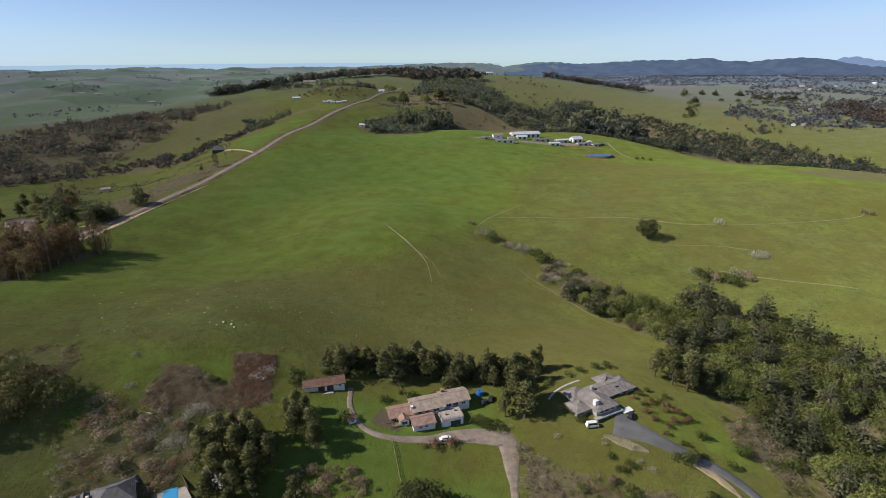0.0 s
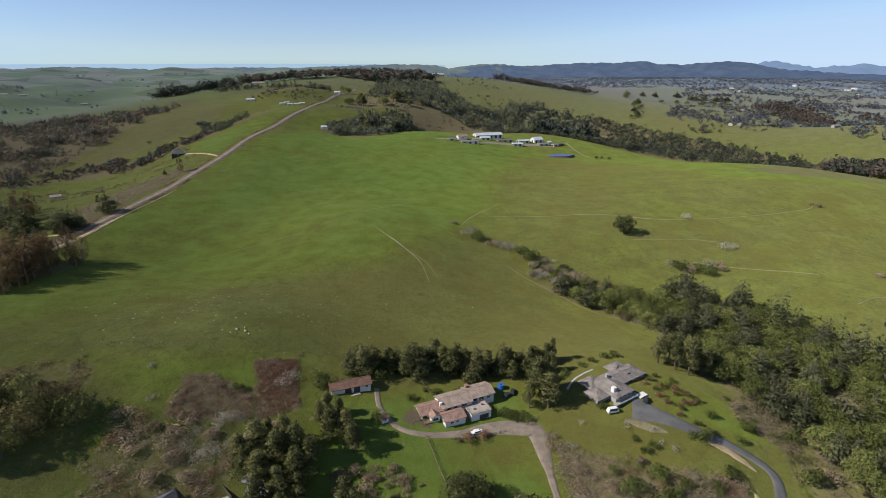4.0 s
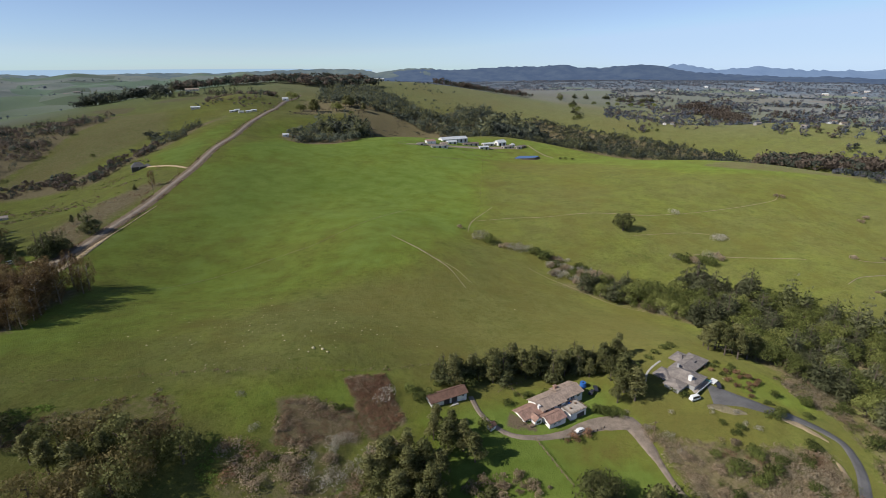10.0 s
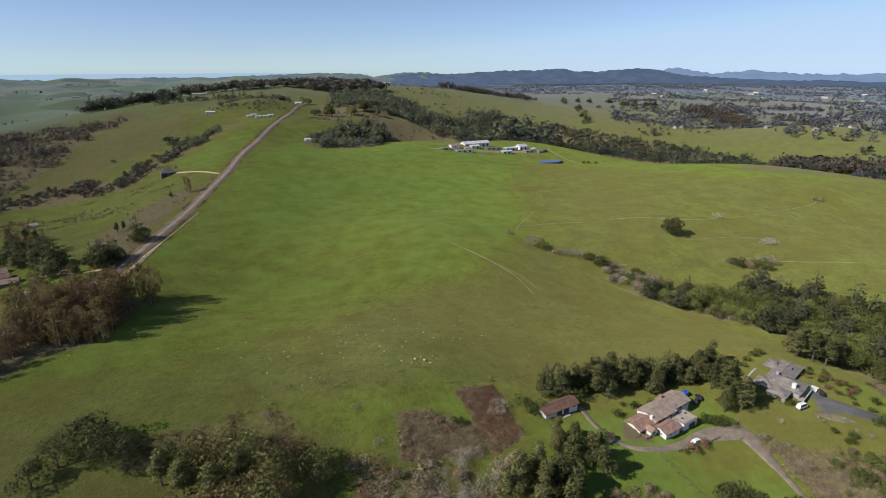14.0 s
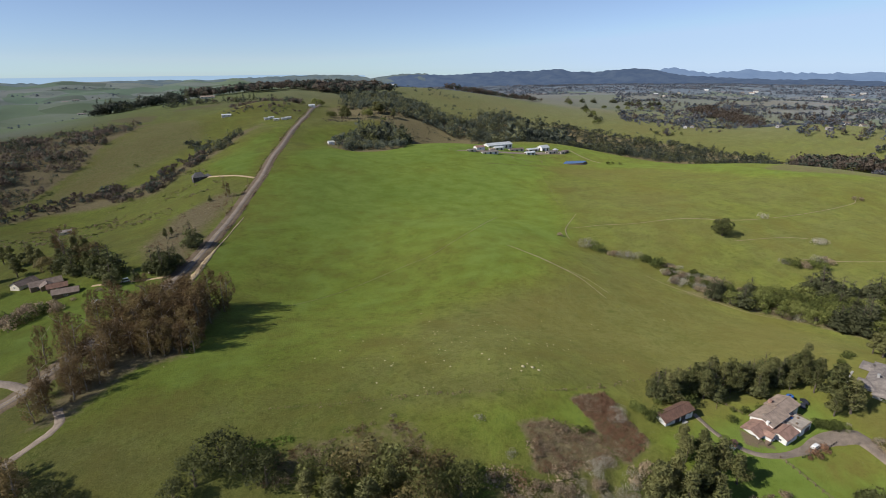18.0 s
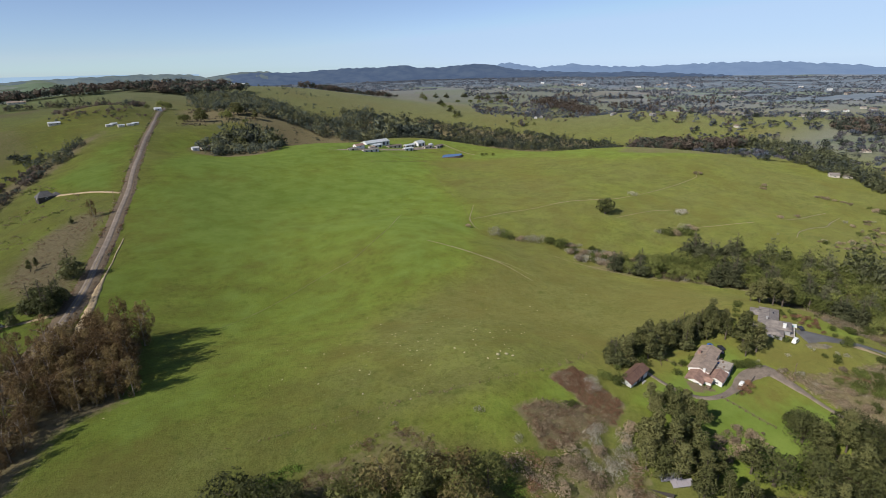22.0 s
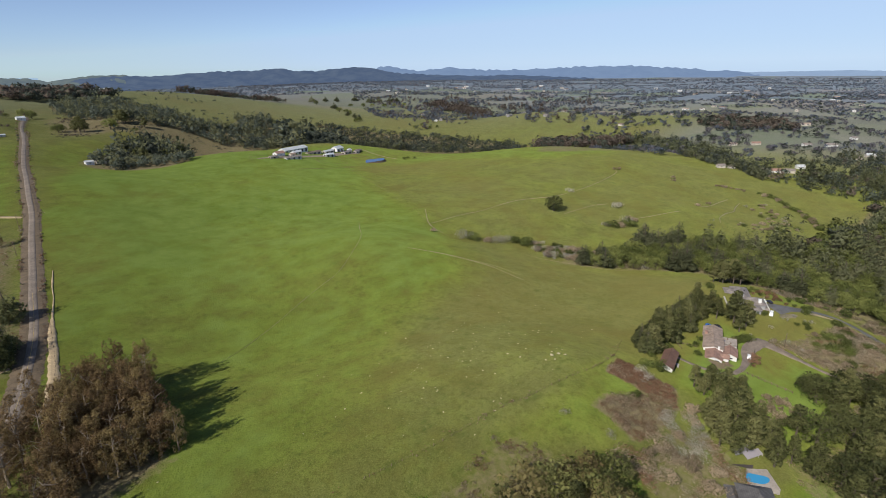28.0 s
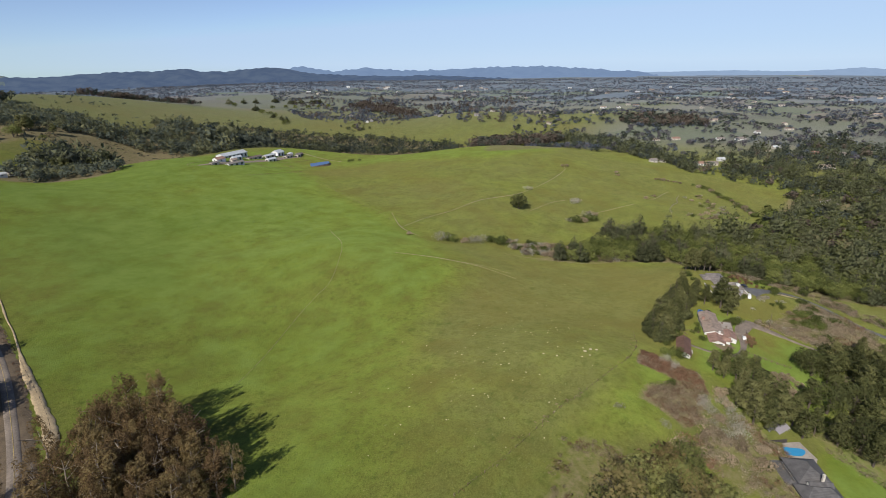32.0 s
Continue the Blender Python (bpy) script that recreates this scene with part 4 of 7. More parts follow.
for label, w, seed, pts in (
    ("cattle trail worn along the far slope", [0.5, 1.0, 0.6, 1.1, 2.2, 1.0, 0.8, 1.0, 0.9, 1.2], 1, [(41, 450), (77, 451), (109, 442), (150, 436), (193, 420), (234, 417), (279, 418), (316, 421), (345, 426), (355, 432)]),
    ("worn dirt track on the hump of the field", [0.5, 1.3, 2.0, 1.2, 0.6, 0.4], 2, [(-42, 384), (-34, 371), (-28, 362), (-19, 347), (-11, 331), (-7, 307)]),
    ("worn dirt track on the hump of the field", [0.3, 0.4, 0.2], 7, [(-19, 347), (-7, 332), (-1, 314)]),
    ("narrow cattle path down the middle of the field", [0.4, 0.7, 0.5, 0.32, 0.25, 0.22, 0.2, 0.2, 0.12], 3, [(-10, 486), (-25, 465), (-50, 429), (-74, 407), (-98, 391), (-113, 387), (-136, 379), (-166, 365), (-197, 349)]),
    ("faint cattle trail towards the ravine", 1.3, 4, [(194, 348), (224, 331), (244, 321), (265, 311)]),
    ("short worn path above the ravine", 1.3, 14, [(308, 312), (320, 307), (348, 308), (372, 309), (396, 307)]),
    ("faint cattle trail below the lone oak", 0.7, 8, [(163, 384), (209, 381), (230, 374)]),
    ("worn path on the spur of the slope", [0.8, 1.6, 1.8, 1.9, 1.8, 1.5, 0.8], 5, [(398, 294), (372, 291), (348, 285), (318, 282), (289, 278), (274, 276), (258, 270)]),
    ("track along the edge of the creek", [0.4, 0.9, 0.5, 0.4], 6, [(54, 350), (61, 338), (77, 319), (95, 295), (121, 277), (146, 255)]),
    ("dirt path at the head of the creek", [0.6, 1.2, 1.6, 0.6], 9, [(73, 488), (44, 453), (33, 432), (28, 418)]),
):
    ribbon("trail", pts, [0.62 * q for q in (w if isinstance(w, list) else [w, w])], TRODDEN, label, 0.1, 0.22, category="trail", seed=seed)
ribbon("road_cutting", [(-268, 346), (-262.5, 357), (-258.3, 372), (-255.5, 388), (-252.3, 404), (-250.5, 416), (-247, 434), (-240, 467), (-237, 486), (-231, 516)], [1.2, 4.6, 4.2, 3.6, 3.2, 1.0, 0.7, 0.6, 1.0, 0.5], SAND, "bare sandy bank along the field edge", 0.3, 0.12, category="bank", seed=9)
ribbon("garden_path", [(44, 190), (48, 195), (54, 199), (60, 202)], 0.9, CONCRETE, "pale paved path behind the grey house", 0.15, 0.0, category="path")
ribbon("worn_bank", [(62, 171), (70, 168), (78, 165)], [1, 5, 1], TRODDEN, "bare trodden bank beside the drive", 0.1, 0.2, category="bank", seed=10)
ribbon("worn_bank", [(94, 162), (103, 157), (108, 150)], [2, 4.5, 1], SAND, "bare trodden bank beside the drive", 0.1, 0.2, category="bank", seed=11)
ribbon("worn_bank", [(101, 140), (99, 135), (94, 128)], [1, 3, 1], SAND, "bare trodden bank beside the drive", 0.1, 0.2, category="bank", seed=12)

# ---- build: near trees ----
rnd = np.random.RandomState(11)
for x, y in spread(rnd, [(-290, 246), (-281, 242), (-273, 256), (-268, 272), (-264, 282), (-252, 281), (-238, 281), (-236, 300), (-233, 320), (-228, 342), (-234, 349), (-250, 342), (-264, 318), (-284, 272)], 6.4, 0.95):
    plant_tree(rnd, "eucalyptus", x, y, rnd.uniform(14, 17) if y < 276 else rnd.uniform(16, 21) if y < 300 else rnd.uniform(19, 25), "eucalyptus_tree", "tall brownish eucalyptus in the roadside grove", "roadside grove")
for x, y, h in ((-291, 264, 19), (-286, 280, 23), (-288, 292, 24), (-282, 306, 24), (-303, 297, 20), (-299, 311, 21), (-291, 329, 22), (-286, 341, 22), (-276, 322, 24), (-268, 338, 23), (-262, 327, 22), (-256, 334, 23), (-270, 317, 22), (-264, 312, 21), (-277, 312, 22)):
    plant_tree(rnd, "eucalyptus", x, y, h, "eucalyptus_tree", "tall brownish eucalyptus in the roadside grove", "roadside grove")
for i in range(62):
    x, y = -50 + 94 * i / 61 + rnd.uniform(-2, 2), 207 + rnd.uniform(-6, 8)
    plant_tree(rnd, "pine" if rnd.uniform() < 0.5 else "fir", x, y, rnd.uniform(8.5, 15), "pine_tree", "dark green pine in the row behind the ranch house", "pine row")
for x, y, h in ((-58, 176, 11), (-53, 171, 13), (-50, 165, 14), (-47, 160, 13), (-56, 166, 14), (-60, 171, 12), (-80, 158, 17), (-72, 162, 16), (-67, 156, 17), (-73, 154, 17), (-66, 148, 16), (-86, 155, 14), (-62, 154, 14), (-78, 147, 16), (-71, 142, 15), (-83, 150, 15), (-64, 141, 13), (-77, 138, 14), (-78, 163, 12), (-69, 134, 13), (31, 187, 21), (33, 181, 17), (30, 196, 14), (25, 182, 13), (36, 190, 13)):
    plant_tree(rnd, "pine", x, y, h, "pine_tree", "large dark pine standing among the scrub", "old pines")
for k, (x, y, h) in enumerate(((-186, 182, 15), (-176, 183, 16), (-166, 177, 16), (-156, 176, 15), (-146, 170, 15), (-175, 166, 16), (-160, 163, 17), (-149, 159, 16), (-176, 156, 15), (-168, 170, 15), (-158, 170, 16), (-153, 157, 15), (-147, 163, 15), (-171, 160, 17), (-163, 156, 18), (-185, 171, 14), (-144, 154, 14), (-192, 176, 12), (-186, 160, 14), (-166, 150, 15), (-150, 142, 15))):
    if x - y > -311:
        continue
    if k % 5 in (1, 3):
        plant_tree(rnd, "brown_tree", x, y, h * 0.95, "broadleaf_tree", "russet-brown broadleaf tree in the dark grove", "dark grove")
    elif k % 2:
        plant_tree(rnd, "pine", x, y, h, "pine_tree", "dark pine in the grove below the field", "dark grove")
    else:
        plant_tree(rnd, "grove_oak", x, y, h * 0.95, "oak_tree", "olive-green evergreen oak in the grove below the field", "dark grove")
LAWN_STRIP = smooth_line([(-20, 150), (-23, 144), (-26, 137), (-33, 129), (-46, 122), (-60, 121)], 2)
for x, y, h in ((-49, 137, 10), (-7, 138, 10), (-12, 130, 11), (14, 128, 10), (-12, 116, 12), (15, 111, 11), (-20, 142, 8), (-11, 137, 10), (-5, 140, 8), (8, 129, 11), (-3, 118, 11), (2, 126, 10), (14, 122, 10), (18, 114, 10), (8, 108, 11), (-22, 118, 10), (-38, 112, 10), (-50, 120, 12), (-46, 130, 11), (-30, 108, 10), (-14, 106, 11), (22, 100, 10), (-60, 110, 11), (-52, 104, 12), (-40, 124, 10), (-66, 118, 10), (30, 108, 10), (-12, 128, 8), (-70, 126, 11), (-58, 124, 11), (-34, 120, 10), (-26, 126, 9), (-44, 116, 11), (-18, 112, 10), (2, 112, 11), (-8, 98, 11), (10, 96, 11), (-24, 98, 10), (-40, 98, 11), (-56, 96, 11), (-72, 104, 10), (-74, 114, 9), (26, 118, 8), (-50, 88, 11), (-30, 86, 11), (-10, 86, 11), (12, 84, 10), (40, 116, 8), (34, 98, 9)):
    if min(math.hypot(x - u, y - v) for u, v in LAWN_STRIP) < 5.0:
        continue
    plant_tree(rnd, "pine" if rnd.uniform() < 0.6 else "dark_oak", x, y, h * 1.5, "evergreen_tree", "dark evergreen below the ranch meadow", "meadow edge trees")
for x, y, h in ((-218, 197, 14), (-211, 192, 13), (-225, 191, 12), (-204, 186, 12), (-230, 184, 10)):
    plant_tree(rnd, "dark_oak", x, y, h, "oak_tree", "broad dark evergreen oak below the field", "dark grove")
for x, y, h in ((99, 215, 11), (105, 210, 12), (111, 207, 11), (107, 219, 12), (114, 214, 13), (119, 209, 11), (113, 223, 10), (121, 219, 11), (102, 222, 9), (127, 213, 10)):
    plant_tree(rnd, "pine", x, y, h * 1.45, "cypress_tree", "spreading dark cypress beside the grey house", "house cypresses")
for x, y, h, key in ((-392, 486, 16, "pine"), (-384, 492, 15, "fir"), (-376, 480, 17, "pine"), (-368, 470, 15, "pine"), (-363, 497, 20, "eucalyptus"), (-356, 503, 18, "eucalyptus"), (-351, 488, 16, "pine"), (-345, 454, 19, "fir"), (-352, 462, 15, "pine"), (-357, 457, 14, "brown_tree"), (-335, 462, 17, "brown_tree"), (-327, 456, 16, "eucalyptus"), (-314, 423, 21, "fir"), (-319, 428, 18, "fir"), (-307, 418, 19, "fir"), (-302, 398, 14, "fir"), (-322, 440, 16, "pine"), (-338, 440, 13, "fir"), (-380, 462, 14, "pine"), (-395, 458, 13, "pine"), (-404, 500, 13, "pine"), (-340, 476, 15, "pine"), (-370, 506, 15, "pine"), (-330, 444, 14, "pine"), (-280, 408, 15, "fir"), (-275, 403, 16, "fir"), (-270, 408, 15, "fir"), (-276, 414, 14, "fir"), (-268, 416, 13, "fir"), (-272, 398, 12, "fir"), (-289, 398, 8, "fir"), (-384, 430, 12, "brown_tree"), (-390, 420, 11, "pine"), (-262, 450, 17, "fir"), (-287, 486, 8, "pine"), (-284, 492, 7, "pine")):
    plant_tree(rnd, key, x, y, h * (1.35 if key == "fir" else 1.1), "conifer_tree" if key in ("fir", "pine") else "broadleaf_tree", "dark conifer beside the country road" if key in ("fir", "pine") else "brown-leaved tree behind the wooden houses", "roadside trees")
plant_tree(rnd, "eucalyptus", -249, 584, 16, "eucalyptus_tree", "brown bare-looking tree near the dark-roofed house")
plant_tree(rnd, "fir", -265, 582, 8, "conifer_tree", "small dark conifer on the roadside slope")
plant_tree(rnd, "lone_oak", 159, 394, 17, "oak_tree", "lone dark evergreen oak on the grazed slope")
place = spread(rnd, RIGHT_WOOD, 9.2, 0.97)
place = place[np.hypot(place[:, 0] - 488, place[:, 1] - 143) > 24]
place = place[np.argsort(np.hypot(place[:, 0] - 20, place[:, 1] - 190))]
for i, (x, y) in enumerate(place[:300]):
    if rnd.uniform() < 0.24 + 0.6 * noise.noise((x / 34, y / 34, 12)):
        plant_tree(rnd, "wood_fir", x, y, rnd.uniform(15, 24), "fir_tree", "dark fir rising out of the ravine wood", "ravine firs")
    else:
        plant_tree(rnd, "wood_oak", x, y, rnd.uniform(10, 15), "oak_tree", "green evergreen oak in the ravine wood", "ravine oaks")
for x, y, h in ((160, 299, 27), (167, 291, 22), (152, 304, 21), (163, 302, 24), (158, 294, 22)):
    plant_tree(rnd, "wood_fir", x, y, h, "fir_tree", "great dark fir at the head of the ravine wood", "ravine firs", spreading=1.2)
rest = np.array([q for q in place[300:] if noise.noise((q[0] / 40, q[1] / 40, 15)) > (-0.3 if q[0] < 330 else -0.06)])
thicket("ravine_wood", rest, (8, 16), [WOOD_OAK, OAK, FAR_BROWN, WOOD_OAK, FAR_LEAF, WOOD_OAK], "dense mixed wood filling the ravine", "canopy", 140, 0.11, category="wood")
firs = np.array([q for q in spread(rnd, [(190, 270), (270, 190), (520, 160), (640, 220), (640, 20), (300, -40), (190, 60)], 9.5) if noise.noise((q[0] / 36, q[1] / 36, 17)) > -0.05 and math.hypot(q[0] - 488, q[1] - 143) > 26])
thicket("ravine_firs", firs, (20, 36), [DARK_FIR, DARK_FIR, FIR], "tall dark firs above the ravine wood", "spire", 190, 0.034, category="wood")

# ---- build: scrub and shrubs ----
def clear_of(places, lines, gap):
    for pts in lines:
        for x, y in smooth_line(pts, 3):
            places = places[np.hypot(places[:, 0] - x, places[:, 1] - y) > gap]
    return places


DRIVES = [RANCH_DRIVE, ASPHALT_DRIVE, COUNTRY_ROAD]
for k, (poly, gap, mats, h, label) in enumerate((
    (SCRUB[0], 1.9, [BRIAR, BRIAR, BRUSH], (0.5, 1.3), "low reddish briar filling a square plot"),
    (SCRUB[9], 2.2, [BRUSH, BRIAR, BRUSH], (0.9, 2.6), "dense brown brush beside the briar plot"),
    (SCRUB[1], 2.3, [BRUSH, PALE_TWIG, BRUSH, BRIAR, PALE_TWIG], (0.9, 3.2), "tangled brown brush and briar on the slope"),
    (SCRUB[2], 2.3, [BRUSH, BRUSH, BRIAR, BRUSH, PALE_TWIG], (0.7, 1.9), "tangled brown brush above the dark grove"),
    (SCRUB[3], 2.3, [BRUSH, BRUSH, PALE_TWIG, BRUSH, GREEN_BUSH, BRIAR], (0.9, 3.2), "tangled brown and green brush beside the drive"),
    (SCRUB[4], 2.4, [BRUSH, PALE_TWIG, GREEN_BUSH, BRUSH], (0.7, 2.6), "tangled brush on the bank of the ravine"),
    (SCRUB[8], 2.6, [BRUSH, GREEN_BUSH, PALE_TWIG, BRUSH], (0.7, 2.4), "tangled brush under the meadow trees"),
)):
    places = clear_of(spread(rnd, poly, gap * (0.62 if k == 0 else 0.98), 0.94), DRIVES, 2.6)
    cut = (-0.9, -0.7, -0.04, 0.0, -0.3, -0.2, -0.06)[k]
    places = np.array([q for q in places if noise.noise((q[0] / 9, q[1] / 9, 3 + k)) > cut])
    thicket("scrub", places, (h[0] * 1.3, h[1] * 1.2), mats, label, "shrub", 60 if k == 0 else 190, 0.12 if k == 0 else 0.062, seed=20 + k, core="dome", wide=1.5)
herbs = np.concatenate([spread(rnd, [(-214, 202), (-208, 206), (-199, 206), (-194, 203), (-203, 199), (-210, 193), (-212, 190)], 1.2, 0.9), spread(rnd, [(-140, 182), (-134, 178), (-136, 160), (-142, 164)], 1.3, 0.8), spread(rnd, [(-101, 156), (-94, 158), (-95, 152), (-102, 151)], 1.2, 0.8)])
thicket("herb_patch", herbs, (0.3, 0.9), [HERB], "bright green patch of fresh herbs", "shrub", 30, 0.22, seed=33, category="herbs", core=False, wide=1.6)
fence_line = smooth_line([(-215, 224), (-178, 219), (-150, 216), (-133, 212), (-105, 208), (-90, 207), (-71, 209), (-60, 213)], 1.6)
fence_line = np.array([q for q in fence_line if noise.noise((q[0] / 9, q[1] / 9, 8)) > -0.12])
thicket("fence_scrub", fence_line + rnd.normal(0, 1.0, fence_line.shape), (0.35, 1.15), [BRUSH, BRIAR, BRUSH], "low brown growth along the field fence", "shrub", 50, 0.14, seed=30, core=False)
thicket("verge_scrub", clear_of(spread(rnd, SCRUB[5], 3.0, 0.75), DRIVES, 6), (0.6, 1.8), [BRUSH, BRIAR], "low brown scrub beside the road", "shrub", 40, 0.16, seed=31, core=False)
gully = spread(rnd, GULLY_SCRUB, 5.6, 0.9)
gully = np.array([q for q in gully if noise.noise((q[0] / 26, q[1] / 26, 14)) > -0.12])
thicket("gully_scrub", gully, (4, 10), [FAR_BROWN, FAR_LEAF, FAR_BROWN], "brown scrub and small trees along the gully", "far", 22, 0.2, seed=32)
slope = spread(rnd, [(-430, 560), (-300, 540), (-252, 640), (-262, 670), (-300, 760), (-360, 700), (-430, 690), (-480, 640)], 4.4, 0.8)
slope = np.array([q for q in slope if noise.noise((q[0] / 30, q[1] / 30, 5)) > 0.0])
brown = spread(rnd, BROWN_SLOPE, 7.0, 0.8)
brown = np.array([q for q in brown if noise.noise((q[0] / 40, q[1] / 40, 21)) > 0.06])
thicket("slope_scrub", brown, (0.8, 3.0), [FAR_BROWN, FAR_LEAF, FAR_BROWN], "brown scrub strewn over the far slope", "shrub", 24, 0.24, seed=38, core="dome", wide=1.6)
thicket("slope_scrub", slope, (0.5, 2.0), [BRUSH, GREEN_BUSH, BRUSH], "low brown and green bushes strewn over the slope", "shrub", 24, 0.24, seed=35, core="dome", wide=1.5)
hedge = smooth_line([q for q in COUNTRY_ROAD if 480 < q[1] < 1250], 3.2)
hedge = np.concatenate([hedge + np.array([-6.2, 1.0]), hedge + np.array([5.6, -1.0])])
hedge = np.array([q for q in hedge if noise.noise((q[0] / 12, q[1] / 22, 6)) > -0.12])
thicket("verge_scrub", hedge + rnd.normal(0, 0.7, hedge.shape), (0.6, 2.2), [BRUSH, BRIAR, BRUSH, FAR_LEAF], "dark brown hedge growth along the road", "shrub", 34, 0.2, seed=36, core="dome", wide=1.3)
near_verge = smooth_line([q for q in COUNTRY_ROAD if 250 < q[1] < 500], 1.3)
near_verge = np.concatenate([near_verge + np.array([4.6, -1.2]), near_verge + np.array([5.8, -1.5]), near_verge + np.array([-4.8, 1.4]), near_verge + np.array([-6.4, 1.8])])
near_verge = np.array([q for q in near_verge if noise.noise((q[0] / 8, q[1] / 14, 9)) > -0.25])
thicket("verge_scrub", near_verge + rnd.normal(0, 0.5, near_verge.shape), (0.25, 0.9), [BRIAR, BRUSH, BRUSH], "low reddish growth on the road verge", "shrub", 22, 0.2, seed=37, core="dome", wide=1.5)
for x, y, h, key in ((33, 398, 7.5, "pale_shrub"), (39, 395, 7, "green_shrub"), (48, 386, 4, "brush_shrub"), (56, 381, 6, "pale_shrub"), (62, 377, 6.5, "pale_shrub"), (68, 373, 6, "green_shrub"), (76, 364, 7, "green_shrub"), (22, 424, 3, "brush_shrub"), (180, 342, 6, "green_shrub"), (186, 338, 5, "brush_shrub"), (194, 333, 7, "green_shrub"), (202, 338, 6, "pale_shrub"), (208, 336, 5, "brush_shrub"), (176, 346, 4, "pale_shrub"), (229, 364, 5.5, "pale_shrub"), (234, 362, 4.5, "pale_shrub"), (227, 419, 4.5, "pale_shrub"), (357, 432, 4, "brush_shrub"), (392, 372, 3, "brush_shrub"), (404, 377, 3, "brush_shrub")):
    plant_shrub(rnd, key, x, y, h * 1.6, {"pale_shrub": "big pale leafless bush on the grazed slope", "green_shrub": "big dark green bush on the grazed slope", "brush_shrub": "brown scrubby bush on the grazed slope"}[key], "creek_bush", 0.95, "creek bushes")
for x, y in spread(rnd, [(74, 368), (84, 366), (104, 342), (128, 312), (136, 284), (118, 280), (96, 300), (78, 324), (66, 340), (72, 352)], 4.6, 0.9):
    key = ("brush_shrub", "pale_shrub", "green_shrub", "brush_shrub", "pale_shrub")[int(abs(noise.noise((x / 16, y / 16, 2))) * 13) % 5]
    plant_shrub(rnd, key, x, y, rnd.uniform(4, 7.5), {"pale_shrub": "pale grey bush in the creek bed", "green_shrub": "dark green bush in the creek bed", "brush_shrub": "brown bush in the creek bed"}[key], "creek_bush", 0.85, "creek bushes")
for x, y, h in ((-96, 173, 5), (-92, 174, 4.5), (-96, 159, 5.5), (-90, 163, 5), (-101, 158, 5), (62, 168, 2.6), (72, 166, 2.4), (30, 166, 3.2), (36, 161, 3.5), (36, 153, 2.5), (77, 157, 3), (73, 160, 2.5), (-130, 197, 3), (-124, 181, 3.4), (-97, 170, 5), (-98, 162, 4.6), (-85, 166, 6), (-75, 192, 6.5), (-106, 162, 5), (-104, 168, 3.5), (-88, 160, 4), (44, 171, 2.5), (26, 176, 2)):
    plant_shrub(rnd, "pale_shrub", x, y, h, "pale grey leafless shrub with lichened twigs", "pale_shrub", 0.95)
for x, y, h in ((90, 162, 4.5), (62, 162, 2.4), (119, 173, 3.6), (110, 164, 3), (65, 156, 3), (55, 178, 3), (52, 181, 2.6), (66, 146, 4.5), (51, 141, 4), (60, 135, 5), (87, 141, 4), (-94, 187, 3), (-38, 199, 6.5), (-38, 175, 4.4), (13, 179, 3.2), (16, 177.5, 3.3), (19, 176, 3.3), (22, 175, 3.2), (14.5, 180, 3.0), (18, 178, 3.2), (21, 177, 3.0), (-25, 187, 3), (-13, 191, 3), (-4, 193, 2.6), (-18, 193, 2), (94, 170, 2.5), (100, 166, 2), (-52, 199, 3), (-57, 192, 4), (-62, 190, 4.5), (-46, 201, 4), (74, 142, 3.6), (44, 132, 4), (78, 128, 4), (-64, 196, 4), (46, 200, 3), (56, 206, 2.6), (62, 209, 3), (70, 213, 3), (76, 216, 3), (84, 194, 2.2), (88, 198, 2), (84, 188, 1.8), (92, 192, 2.2), (96, 196, 2.4)):
    plant_shrub(rnd, "green_shrub", x, y, h * 1.35, "rounded dark green bush by the drive", "green_bush", 0.85)
for x, y, h in ((94, 164, 6.5), (118, 172, 6), (69, 159, 4), (55, 142, 7), (67, 137, 8), (57, 134, 6), (66, 148, 6), (94, 146, 7), (103, 176, 4.5), (78, 130, 5), (130, 148, 9), (138, 168, 8), (49, 149, 4), (84, 139, 5), (74, 143, 5)):
    plant_shrub(rnd, "green_shrub", x, y, h, "tall yellowish-green bush on the brushy bank", "green_bush", 0.75)
for x, y, h in ((-83, 167, 6), (-77, 168, 6), (-112, 166, 5), (-119, 168, 5), (-108, 158, 6), (-100, 166, 5), (-124, 160, 5), (-115, 150, 6), (-104, 149, 5), (36, 150, 4), (45, 143, 4.5), (60, 152, 4), (40, 134, 5), (88, 134, 5), (72, 126, 5), (30, 166, 3.5), (112, 118, 5), (122, 132, 5), (140, 150, 6), (126, 188, 4), (136, 186, 4), (-52, 150, 4.5), (-46, 152, 4.5), (-40, 151, 4), (-34, 152, 4), (-30, 148, 4), (-50, 144, 5), (-42, 145, 4.5)):
    plant_shrub(rnd, "brush_shrub", x, y, h, "rounded grey-brown leafless bush on the brushy bank", "brown_bush", 0.95)
for x, y, h in ((97, 187, 3.0), (101, 184, 2.6), (94, 190, 2.8), (88, 190, 2.6), (86, 180, 2.6), (90, 178, 2.4), (94, 181, 2.6), (84, 184, 2.4), (92, 186, 2.2), (98, 182, 2.2), (88, 174, 2), (-4, 166, 3.6), (3, 167, 3.4), (-7, 165, 1.6), (80, 191, 1.8), (78, 194, 1.6)):
    plant_shrub(rnd, "briar_shrub", x, y, h * 1.3, "dark reddish garden bush beside the drive", "garden_bush", 0.8)
